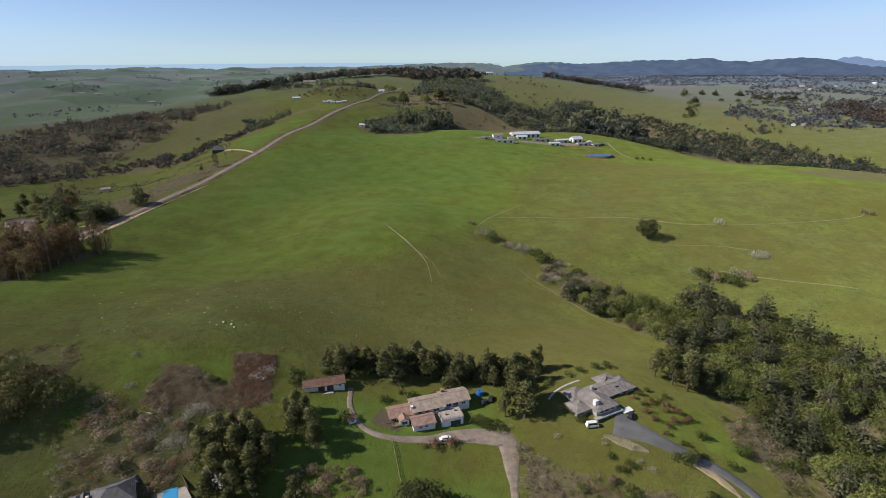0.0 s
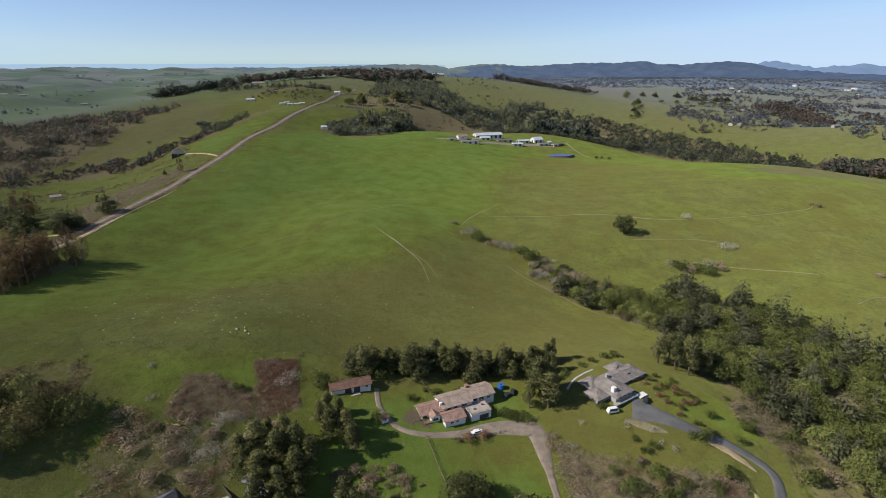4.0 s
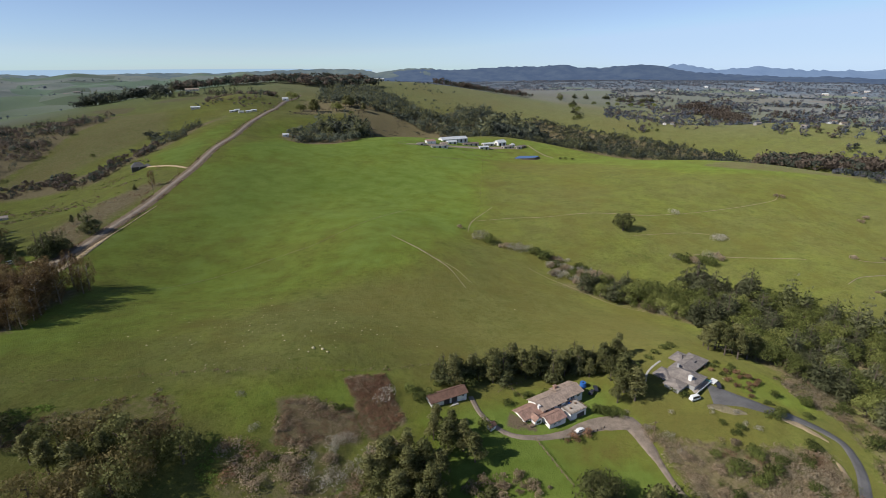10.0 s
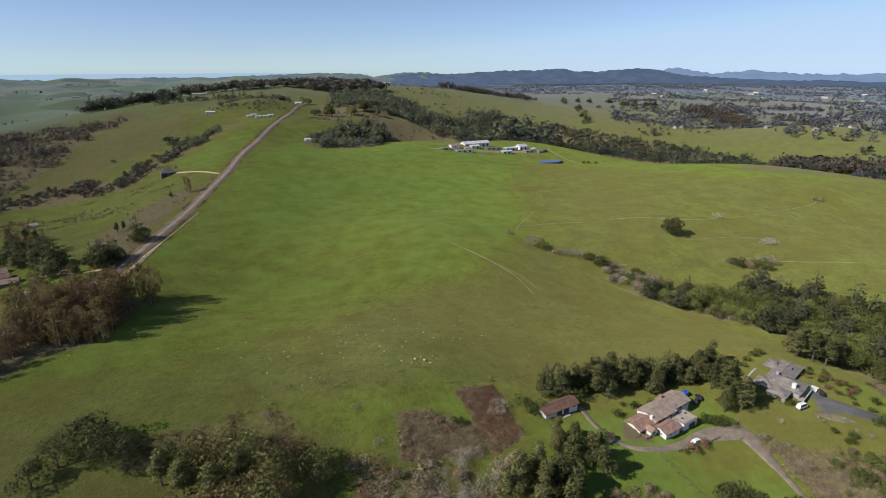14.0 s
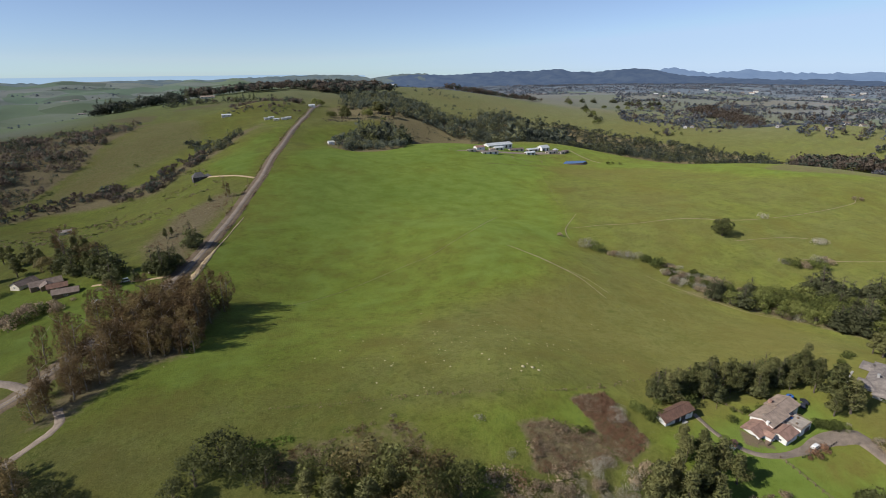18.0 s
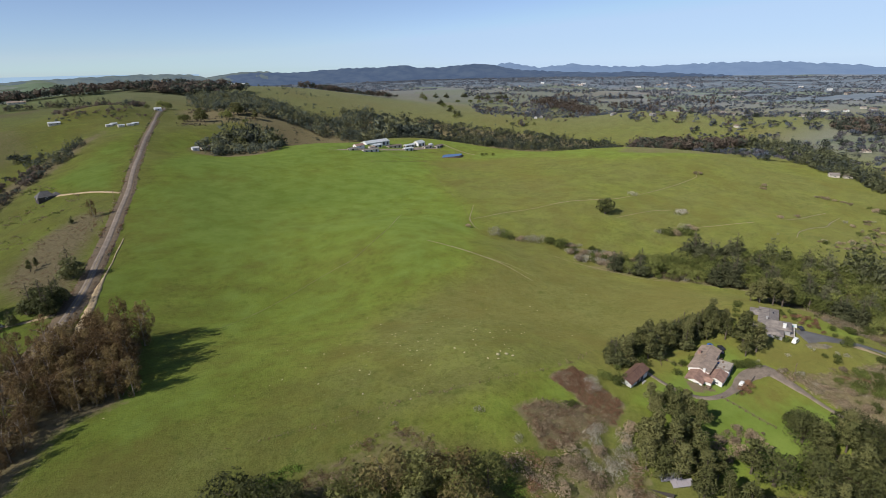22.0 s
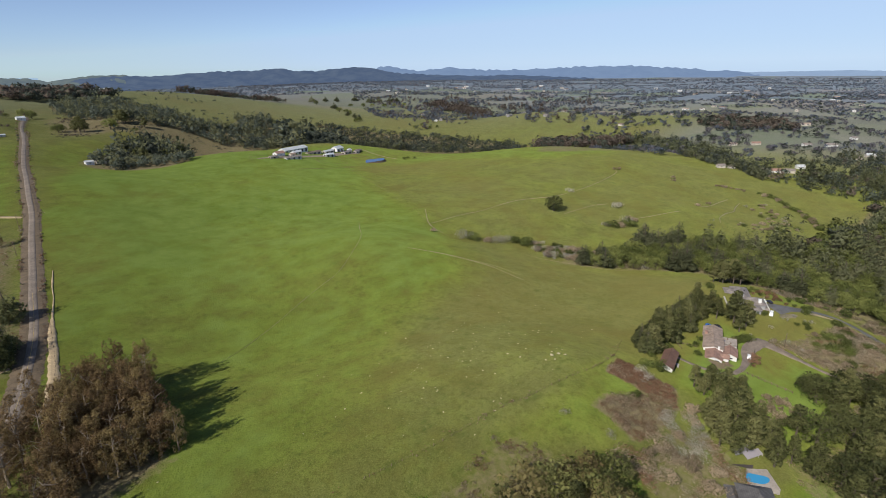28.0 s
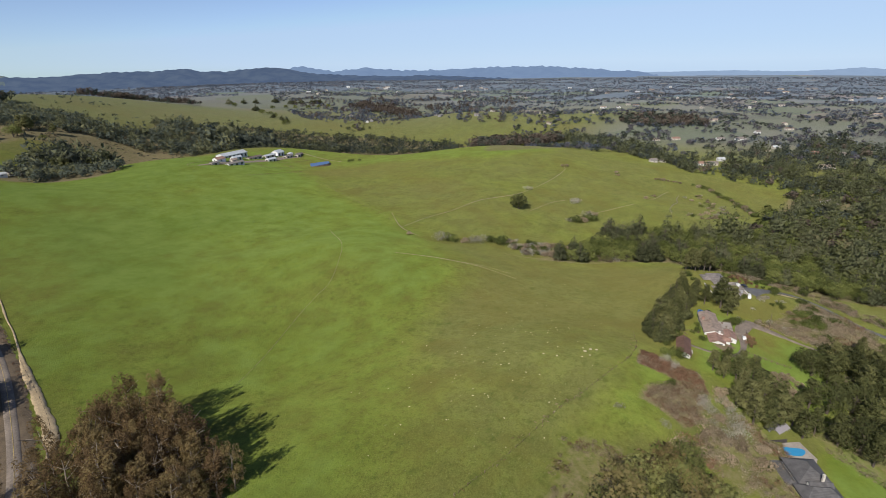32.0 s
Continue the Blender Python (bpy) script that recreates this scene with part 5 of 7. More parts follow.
for x, y in spread(rnd, [(-44, 152), (-22, 150), (-26, 140), (-48, 138)], 3, 0.8):
    plant_shrub(rnd, "brush_shrub", x, y, rnd.uniform(1.5, 3), "brown brush at the foot of the meadow", "brush", 1.0, "meadow brush")
HEDGE_LINE = smooth_line([(456, 298), (452, 287), (445, 267), (433, 253), (425, 242), (396, 224), (361, 209), (340, 202)], 4.0)
for x, y in [q for q in HEDGE_LINE if noise.noise((q[0] / 15, q[1] / 15, 4)) > -0.4]:
    plant_shrub(rnd, ("brush_shrub", "green_shrub", "green_shrub")[rnd.randint(3)], x + rnd.normal(0, 1.5), y + rnd.normal(0, 1.5), rnd.uniform(4, 8), "bush in the broken hedge across the slope", "hedge_bush", 0.9, "hedge bushes")
for x, y in spread(rnd, [(262, 262), (297, 247), (328, 248), (372, 268), (379, 286), (412, 284), (420, 266), (390, 248), (340, 222), (312, 212), (286, 220), (270, 240)], 8.0, 0.55):
    plant_shrub(rnd, ("brush_shrub", "pale_shrub", "brush_shrub", "green_shrub")[rnd.randint(4)], x, y, rnd.uniform(2, 5), "brown bush in the brush on the spur", "hedge_bush", 1.1, "spur brush")
for x, y in ((432, 330), (436, 325), (440, 318), (443, 311), (446, 305), (348, 312), (314, 312)):
    plant_shrub(rnd, "brush_shrub", x, y, rnd.uniform(3.5, 5.5), "grey-brown bush on the open slope", "hedge_bush", 1.2, "spur brush")

# ---- build: far woods ----
def far_wood(name, poly, gap, h, mats, label, firs=0.0, seed=1, keep=0.92, count=23, cut=-0.42):
    """A far wood: broad crowns, and among them a share of firs that stand out above."""
    r = np.random.RandomState(seed)
    places = spread(r, poly, gap * 0.9, keep)
    places = np.array([q for q in places if noise.noise((q[0] / 45, q[1] / 45, seed)) > cut])
    places = places + np.array([(24 * noise.noise((q[0] / 55, q[1] / 55, seed + 3)), 24 * noise.noise((q[0] / 55, q[1] / 55, seed + 4))) for q in places])
    drift = np.array([noise.noise((q[0] / 38, q[1] / 38, seed + 9)) for q in places]) * 0.55 + 0.5
    tall = r.uniform(0, 1, len(places)) * 0.6 + drift * 0.4 < firs
    if (~tall).any():
        thicket(name, places[~tall], h, mats, label, "far", int(count * 1.5), 0.125, seed=seed, category="wood")
    if tall.any():
        thicket(name, places[tall], (h[0] * 1.15, h[1] * 1.45), [DARK_FIR, FAR_LEAF, DARK_FIR], label.replace("wood", "firs"), "spire", int(count * 1.5), 0.085, seed=seed + 100, category="wood")


far_wood("hillside_wood", LEFT_WOOD, 8.2, (7, 14), [FAR_BROWN, FAR_LEAF, FAR_BROWN], "dark scrubby wood on the far slope", 0.3, seed=41, count=17, cut=-0.14)
far_wood("band_wood", BAND_WOOD, 9.6, (11, 20), [FAR_LEAF, DARK_FIR, FAR_LEAF], "band of dark wood down the hillside", 0.4, seed=42, cut=-0.9, count=16)
far_wood("ravine_far_wood", RAVINE_FAR, 10, (8, 17), [FAR_LEAF, DARK_FIR, FAR_LEAF], "dark wood in the ravine behind the farm", 0.3, seed=43, cut=-0.35, count=16)
far_wood("ravine_head_wood", [(255, 1000), (345, 1010), (400, 1110), (390, 1220), (330, 1240), (270, 1130)], 9.5, (26, 42), [FAR_LEAF], "tall dark wood at the head of the ravine", 0.45, seed=143, cut=-0.9)
far_wood("farm_grove", FARM_GROVE, 8.5, (8, 15), [FAR_LEAF, DARK_FIR, FAR_LEAF], "dark grove beside the farm lane", 0.2, seed=44, cut=-0.9)
far_wood("farm_grove", [(-75, 935), (-19, 1018), (14, 1025), (12, 940), (-10, 870), (-50, 850)], 8.5, (17, 27), [FAR_LEAF, PINE], "tall dark trees of the grove wood", 0.55, seed=144, cut=-0.9)
far_wood("tall_row_wood", TALL_ROW, 8.5, (17, 27), [FAR_BROWN, FAR_BROWN, FAR_LEAF], "tall brown eucalyptus belt behind the field", 0.0, seed=45, cut=-0.9)
far_wood("conifer_belt", [(866, 655), (800, 590), (722, 520), (640, 452), (590, 425), (556, 372), (520, 300), (540, 290), (600, 350), (632, 372), (700, 430), (800, 520), (880, 600)], 8.5, (11, 20), [FAR_LEAF, DARK_FIR], "dark conifer wood along the field edge", 0.75, seed=46, cut=-0.6)
far_wood("hilltop_wood", TOP_WOOD, 11, (19, 32), [FAR_LEAF, FAR_BROWN, FAR_BROWN], "dark wood along the hilltop", 0.12, seed=47, keep=0.8, cut=-0.2)
far_wood("ridge_trees", [(-640, 1500), (-588, 1500), (-480, 1600), (-440, 1540), (-420, 1570), (-480, 1680), (-600, 1560)], 10, (18, 30), [FAR_LEAF], "row of dark trees in the ridge wood", 0.3, seed=48)
far_wood("ridge_trees", [(-452, 1450), (-300, 1452), (-200, 1420), (-196, 1444), (-300, 1480), (-452, 1478)], 11, (9, 16), [FAR_LEAF, FAR_BROWN], "line of dark trees below the hilltop wood", 0.5, seed=148)
far_wood("brown_grove", [(1000, 1230), (1060, 1240), (1150, 1420), (1180, 1580), (1110, 1600), (1040, 1380)], 12, (15, 24), [FAR_BROWN], "brown eucalyptus grove on the far slope", seed=49)
far_wood("brown_grove", [(980, 480), (1060, 380), (1120, 420), (1130, 560), (1020, 600)], 11, (16, 24), [FAR_BROWN, FAR_LEAF], "brown eucalyptus grove on the far slope", seed=50)
far_wood("brown_grove", [(330, 1780), (420, 1800), (620, 1800), (720, 1880), (500, 1960), (340, 1860)], 14, (13, 24), [FAR_BROWN, FAR_LEAF], "brown eucalyptus grove on the far slope", seed=51)
far_wood("clump", [(-345, 915), (-335, 938), (-308, 928), (-312, 902)], 8, (8, 14), [FAR_LEAF], "clump of dark trees in the pasture wood", 0.6, seed=52)
far_wood("clump", [(-325, 893), (-298, 878), (-279, 887), (-262, 932), (-256, 968), (-243, 960), (-270, 865), (-282, 832), (-309, 838)], 8, (7, 12), [FAR_LEAF], "clump of dark trees in the pasture wood", 0.5, seed=53)
far_wood("valley_wood", [(520, 180), (545, 320), (620, 330), (720, 280), (900, 160), (820, -160), (560, -120)], 9.0, (8, 17), [FAR_LEAF, FAR_BROWN, FAR_LEAF, FAR_LEAF], "mixed wood and gardens on the valley side", 0.62, seed=54, keep=0.85, count=19, cut=-0.2)
far_wood("roadside_trees", [(-300, 1110), (-213, 1085), (-165, 1125), (-155, 1185), (-244, 1175), (-300, 1190)], 13, (5, 10), [FAR_BROWN, FAR_LEAF], "low trees round the road's end wood", 0.15, seed=55, keep=0.7)
far_wood("roadside_trees", [(-313, 1300), (-200, 1235), (-150, 1235), (-150, 1270), (-310, 1345)], 11, (8, 15), [FAR_BROWN, FAR_LEAF, FAR_BROWN], "brown trees along the lane wood", 0.1, seed=155, keep=0.8)
for x, y, h in ((782, 1795, 18), (683, 1513, 18), (690, 1490, 14), (640, 1400, 16), (561, 1267, 12), (576, 1272, 12), (905, 1687, 16), (930, 1670, 15), (960, 1638, 17), (1000, 1630, 16), (1038, 1624, 16), (860, 1700, 15), (-104, 1128, 16), (-98, 1133, 14), (-122, 1262, 20), (-112, 1270, 16), (-35, 1116, 22), (-28, 1122, 16), (-8, 1090, 10), (72, 1162, 7), (273, 748, 6), (282, 750, 5), (290, 742, 5), (-150, 1240, 9)):
    plant_tree(rnd, "wood_oak", x, y, h, "oak_tree", "dark round tree standing in far pasture", "pasture trees")


def scatter(name, az, rad, n, h, mats, label, kind, seed, scale, cut):
    """Trees strewn in drifts over far country between two azimuths and distances."""
    r = np.random.RandomState(seed)
    a = np.radians(r.uniform(*az, n))
    d = np.sqrt(r.uniform(rad[0] ** 2, rad[1] ** 2, n))
    x, y = -150 + d * np.sin(a), d * np.cos(a)
    keep = np.array([noise.noise((u / scale, v / scale, seed)) + 0.5 * noise.noise((u / scale * 3, v / scale * 3, seed)) > cut for u, v in zip(x, y)])
    for p in (FIELD_LUSH, RIGHT_WOOD):
        keep &= inside(x, y, p) < 0.5
    thicket(name, np.stack([x[keep], y[keep]], -1), h, mats, label, kind, 7 if kind == "speck" else 22, 0.36 if kind == "speck" else 0.16, seed=seed, category="wood", core=kind != "speck", wide=1.25 if kind == "speck" else 1.0)


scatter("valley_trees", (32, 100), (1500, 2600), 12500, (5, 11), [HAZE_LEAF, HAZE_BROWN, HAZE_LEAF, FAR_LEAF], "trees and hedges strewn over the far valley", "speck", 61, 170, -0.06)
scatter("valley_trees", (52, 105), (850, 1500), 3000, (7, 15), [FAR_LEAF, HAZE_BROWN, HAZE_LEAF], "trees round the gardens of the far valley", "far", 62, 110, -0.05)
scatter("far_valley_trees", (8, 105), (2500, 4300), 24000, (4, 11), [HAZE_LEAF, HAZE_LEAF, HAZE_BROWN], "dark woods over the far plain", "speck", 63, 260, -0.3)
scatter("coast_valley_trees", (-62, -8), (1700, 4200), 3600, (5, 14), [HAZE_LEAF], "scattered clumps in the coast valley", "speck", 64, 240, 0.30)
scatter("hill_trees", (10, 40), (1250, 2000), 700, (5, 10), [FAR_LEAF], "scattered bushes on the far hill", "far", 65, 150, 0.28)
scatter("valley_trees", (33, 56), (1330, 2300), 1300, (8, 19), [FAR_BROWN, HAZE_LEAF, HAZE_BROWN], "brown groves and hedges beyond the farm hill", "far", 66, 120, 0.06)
for x, y, h in ((-78, 1113, 26), (-74, 1106, 22), (-84, 1118, 20), (-14, 1150, 24), (-8, 1144, 26), (-2, 1150, 20), (20, 1128, 18)):
    plant_tree(rnd, "pine", x, y, h, "pine_tree", "dark spreading pine on the brown far slope", "slope pines", spreading=1.3)
for x, y, h in ((831, 1902, 26), (892, 1906, 22), (746, 1633, 22), (752, 1640, 18), (927, 1883, 24), (1004, 1871, 24), (1014, 1795, 24), (1030, 1790, 20), (1055, 1785, 24), (1084, 1758, 22), (1100, 1760, 22), (1124, 1764, 22), (619, 1382, 16), (598, 1319, 16), (589, 1290, 15)):
    plant_tree(rnd, "wood_fir", x, y, h, "fir_tree", "dark conifer standing on the far hill", "hill conifers", spreading=1.5)
for x, y, h in ((631, 1115, 10), (659, 1122, 9), (658, 1090, 8), (675, 1083, 9), (565, 1139, 7), (584, 1069, 7), (-395, 869, 6), (-346, 804, 8), (-391, 749, 6), (-425, 768, 5), (-366, 707, 6), (-337, 790, 7), (-317, 796, 8), (-361, 727, 5)):
    plant_tree(rnd, "wood_oak", x, y, h, "oak_tree", "dark scrubby tree on the far slope", "slope trees")
for x, y, h in ((-290, 215, 15), (-284, 209, 14), (-278, 204, 14), (-290, 203, 15), (-283, 198, 14), (-297, 209, 15)):
    plant_tree(rnd, "eucalyptus", x, y, h, "eucalyptus_tree", "brownish eucalyptus at the field corner", "corner trees", spreading=1.5)
for x, y, h in ((-272, 198, 8), (-265, 197, 8), (-258, 192, 7)):
    plant_tree(rnd, "dark_oak", x, y, h, "oak_tree", "low dark evergreen oak at the field corner", "corner trees")


# ---- buildings ----
def roofing(name, colour, course=0.35):
    """Roof covering in rows, with weathering."""
    m, n, l, b = material(name)
    a, f = noise_of(n, l, 0.45, 4), noise_of(n, l, 5.0, 3)
    wave = n.new("ShaderNodeTexWave")
    wave.bands_direction = "Z"
    wave.inputs["Scale"].default_value, wave.inputs["Distortion"].default_value = 1.2 / course, 0.6
    lo, hi = tuple(c * 0.62 for c in colour), tuple(min(1, c * 1.3) for c in colour)
    c = mixer(n, l, ramp(n, l, mixer(n, l, 0.5, a, f), [(0.38, 0.0), (0.62, 1.0)]), lo, hi)
    c = mixer(n, l, 0.18, c, wave.outputs["Color"], "MULTIPLY")
    l.new(c, b.inputs["Base Color"])
    b.inputs["Roughness"].default_value = 0.85
    bumped(n, l, b, wave.outputs["Fac"], 0.5, 0.05)
    return m


TILE_PINK = roofing("faded_tile", (0.35, 0.265, 0.205))
TILE_RED = roofing("reddish_tile", (0.33, 0.20, 0.15))
SHINGLE_GREY = roofing("grey_shingle", (0.255, 0.218, 0.190))
SHINGLE_DARK = roofing("dark_shingle", (0.118, 0.110, 0.106))
SHED_ROOF = roofing("rust_brown_roof", (0.175, 0.095, 0.065))
SHAKE = roofing("weathered_shake", (0.20, 0.15, 0.12))
SHEET_METAL = plain("pale_sheet_metal", (0.62, 0.63, 0.62), 0.45, 0.25, scale=0.2, amount=0.18, fine=2.0)
WHITE_WALL = plain("white_paint", (0.74, 0.72, 0.68), 0.7, scale=0.5, amount=0.12, fine=4.0)
CREAM_WALL = plain("cream_paint", (0.58, 0.52, 0.43), 0.75, scale=0.5, amount=0.15, fine=4.0)
GREY_WALL = plain("grey_siding", (0.33, 0.32, 0.31), 0.8, scale=0.6, amount=0.18, fine=5.0)
WOOD = plain("weathered_wood", (0.18, 0.125, 0.085), 0.85, scale=0.8, amount=0.35, fine=6.0)
DARK_WOOD = plain("dark_timber", (0.055, 0.045, 0.04), 0.8, scale=0.8, fine=6.0)
DECK = plain("pale_decking", (0.36, 0.31, 0.26), 0.85, scale=0.7, amount=0.25, fine=5.0)
BRICK = plain("brick_red", (0.30, 0.13, 0.08), 0.9, scale=1.0, fine=8.0)
TEAL = plain("teal_paint", (0.16, 0.36, 0.34), 0.6)
BLUE = plain("blue_plastic", (0.03, 0.13, 0.42), 0.5)
CAR_WHITE = plain("white_car_paint", (0.78, 0.77, 0.74), 0.25, amount=0.05)
CAR_DARK = plain("dark_car_paint", (0.035, 0.035, 0.045), 0.25, amount=0.1)
RUBBER = plain("rubber", (0.02, 0.02, 0.02), 0.8)
ROCK = plain("pale_rock", (0.43, 0.375, 0.22), 0.9, scale=1.2, amount=0.35, fine=6.0, relief=0.1)
GLASS, gn, gl, gb = material("window_glass")
gb.inputs["Base Color"].default_value = (0.025, 0.03, 0.035, 1)
gb.inputs["Roughness"].default_value, gb.inputs["Specular IOR Level"].default_value = 0.06, 0.8
POND, pn, pl, pb = material("pond_water")
pb.inputs["Base Color"].default_value = (0.02, 0.05, 0.11, 1)
pb.inputs["Roughness"].default_value = 0.07
bumped(pn, pl, pb, noise_of(pn, pl, 0.8, 3), 0.15, 0.1)
POOL, qn, ql, qb = material("pool_water")
qb.inputs["Base Color"].default_value = (0.050, 0.290, 0.520, 1)
qb.inputs["Roughness"].default_value = 0.08
bumped(qn, ql, qb, noise_of(qn, ql, 1.5, 3), 0.2, 0.05)


def part(name, bm, mat, parent, label=""):
    """One mesh under a thing or a part."""
    bmesh.ops.recalc_face_normals(bm, faces=bm.faces[:])
    me = bpy.data.meshes.new(name)
    bm.to_mesh(me)
    bm.free()
    me.materials.append(mat)
    ob = new(name, me)
    ob.parent = parent
    if label:
        tagged(ob, label)
    return ob


def box(bm, x0, x1, y0, y1, z0, z1):
    return bmesh.ops.create_cube(bm, size=1, matrix=Matrix.Translation(((x0 + x1) / 2, (y0 + y1) / 2, (z0 + z1) / 2)) @ Matrix.Diagonal((x1 - x0, y1 - y0, z1 - z0, 1)))["verts"]


def boxed(*dims):
    bm = bmesh.new()
    box(bm, *dims)
    return bm


def hull(points):
    """A convex solid through the given corners."""
    bm = bmesh.new()
    for p in points:
        bm.verts.new(p)
    out = bmesh.ops.convex_hull(bm, input=bm.verts[:])
    return bm


def slab(corners, thick=0.22):
    """A roof plane of even thickness under the given corners."""
    return hull([*corners, *[(x, y, z - thick) for x, y, z in corners]])


class Frame:
    """A thing's own axes: an Empty at its base."""

    def __init__(self, name, x, y, rot, label, category, group="", lift=0.0):
        self.e = tagged(new(name), label, category, group)
        self.e.matrix_basis = pose(x, y, gz(x, y) + lift, 0, 0, rot)


def window(wall, side, c, z, w, h, dims):
    """A framed window set into one side of a box-shaped wall: side is s, n, e or w."""
    x0, x1, y0, y1 = dims
    fr, pa = bmesh.new(), bmesh.new()
    t = 0.09
    if side in "sn":
        y = y0 if side == "s" else y1
        o = -1 if side == "s" else 1
        for a in ((c - w / 2 - t, c + w / 2 + t, z - t, z), (c - w / 2 - t, c + w / 2 + t, z + h, z + h + t), (c - w / 2 - t, c - w / 2, z, z + h), (c + w / 2, c + w / 2 + t, z, z + h), (c - 0.03, c + 0.03, z, z + h)):
            box(fr, a[0], a[1], min(y, y + 0.08 * o), max(y, y + 0.08 * o), a[2], a[3])
        box(pa, c - w / 2, c + w / 2, min(y, y + 0.03 * o), max(y, y + 0.03 * o), z, z + h)
    else:
        x = x0 if side == "w" else x1
        o = -1 if side == "w" else 1
        for a in ((c - w / 2 - t, c + w / 2 + t, z - t, z), (c - w / 2 - t, c + w / 2 + t, z + h, z + h + t), (c - w / 2 - t, c - w / 2, z, z + h), (c + w / 2, c + w / 2 + t, z, z + h), (c - 0.03, c + 0.03, z, z + h)):
            box(fr, min(x, x + 0.08 * o), max(x, x + 0.08 * o), a[0], a[1], a[2], a[3])
        box(pa, min(x, x + 0.03 * o), max(x, x + 0.03 * o), c - w / 2, c + w / 2, z, z + h)
    f = part("window", fr, WHITE_WALL, wall)
    part("pane", pa, GLASS, f, "dark window glass")


def wing(e, x0, x1, y0, y1, z0, eave, rise, axis, wall, roof, over=0.6, kind="gable", windows=(), hip=0.5, label=""):
    """A block of a house: walls up to the eaves or gables, roof planes and windows."""
    cx, cy = (x0 + x1) / 2, (y0 + y1) / 2
    top = eave + rise
    pts = [(x, y, z) for x in (x0, x1) for y in (y0, y1) for z in (z0, eave)]
    half = (y1 - y0) / 2 if axis == "x" else (x1 - x0) / 2
    inset = half * hip * 2 if kind == "hip" else 0
    if kind == "gable":
        pts += [(x0, cy, top - 0.2), (x1, cy, top - 0.2)] if axis == "x" else [(cx, y0, top - 0.2), (cx, y1, top - 0.2)]
    w = part("wall", hull(pts), wall, e)
    drop = over * rise / half if rise else 0
    a0, a1, b0, b1, ez = x0 - over, x1 + over, y0 - over, y1 + over, eave - drop + 0.1
    top += 0.1
    if kind == "flat":
        part("roof", boxed(a0, a1, b0, b1, eave, eave + 0.3), roof, e, label)
    elif kind == "shed":
        part("roof", slab([(a0, b0, ez), (a1, b0, ez), (a1, b1, top), (a0, b1, top)]), roof, e, label)
    else:
        if axis == "x":
            r0, r1 = (a0 + inset, cy, top), (a1 - inset, cy, top)
            planes = [[(a0, b0, ez), (a1, b0, ez), r1, r0], [(a0, b1, ez), (a1, b1, ez), r1, r0]]
            ends = [[(a0, b0, ez), (a0, b1, ez), r0], [(a1, b0, ez), (a1, b1, ez), r1]]
        else:
            r0, r1 = (cx, b0 + inset, top), (cx, b1 - inset, top)
            planes = [[(a0, b0, ez), (a0, b1, ez), r1, r0], [(a1, b0, ez), (a1, b1, ez), r1, r0]]
            ends = [[(a0, b0, ez), (a1, b0, ez), r0], [(a0, b1, ez), (a1, b1, ez), r1]]
        for p in planes + (ends if kind == "hip" else []):
            part("roof", slab(p), roof, e, label)
        bm = bmesh.new()
        limb(bm, r0, r1, 0.14, 0.14, 6)
        part("ridge_cap", bm, roof, e)
    for side, c, z, ww, hh in windows:
        window(w, side, c, z, ww, hh, (x0, x1, y0, y1))
    return w


def rail(e, pts, h=1.0, mat=WOOD, gap=1.6, name="railing"):
    """A railing with posts and two bars along a line of points."""
    bm = bmesh.new()
    for a, b in zip(pts, pts[1:]):
        a, b = Vector(a), Vector(b)
        n = max(1, int((b - a).length / gap))
        for i in range(n + 1):
            p = a.lerp(b, i / n)
            box(bm, p.x - 0.06, p.x + 0.06, p.y - 0.06, p.y + 0.06, p.z, p.z + h)
        for z in (0.5, 1.0):
            limb(bm, a + Vector((0, 0, h * z)), b + Vector((0, 0, h * z)), 0.06, 0.06, 4)
    return part(name, bm, mat, e)


def chimney(e, x, y, z0, z1, w, mat):
    bm = boxed(x - w / 2, x + w / 2, y - w / 2, y + w / 2, z0, z1)
    box(bm, x - w / 2 - 0.1, x + w / 2 + 0.1, y - w / 2 - 0.1, y + w / 2 + 0.1, z1, z1 + 0.15)
    part("chimney", bm, mat, e)


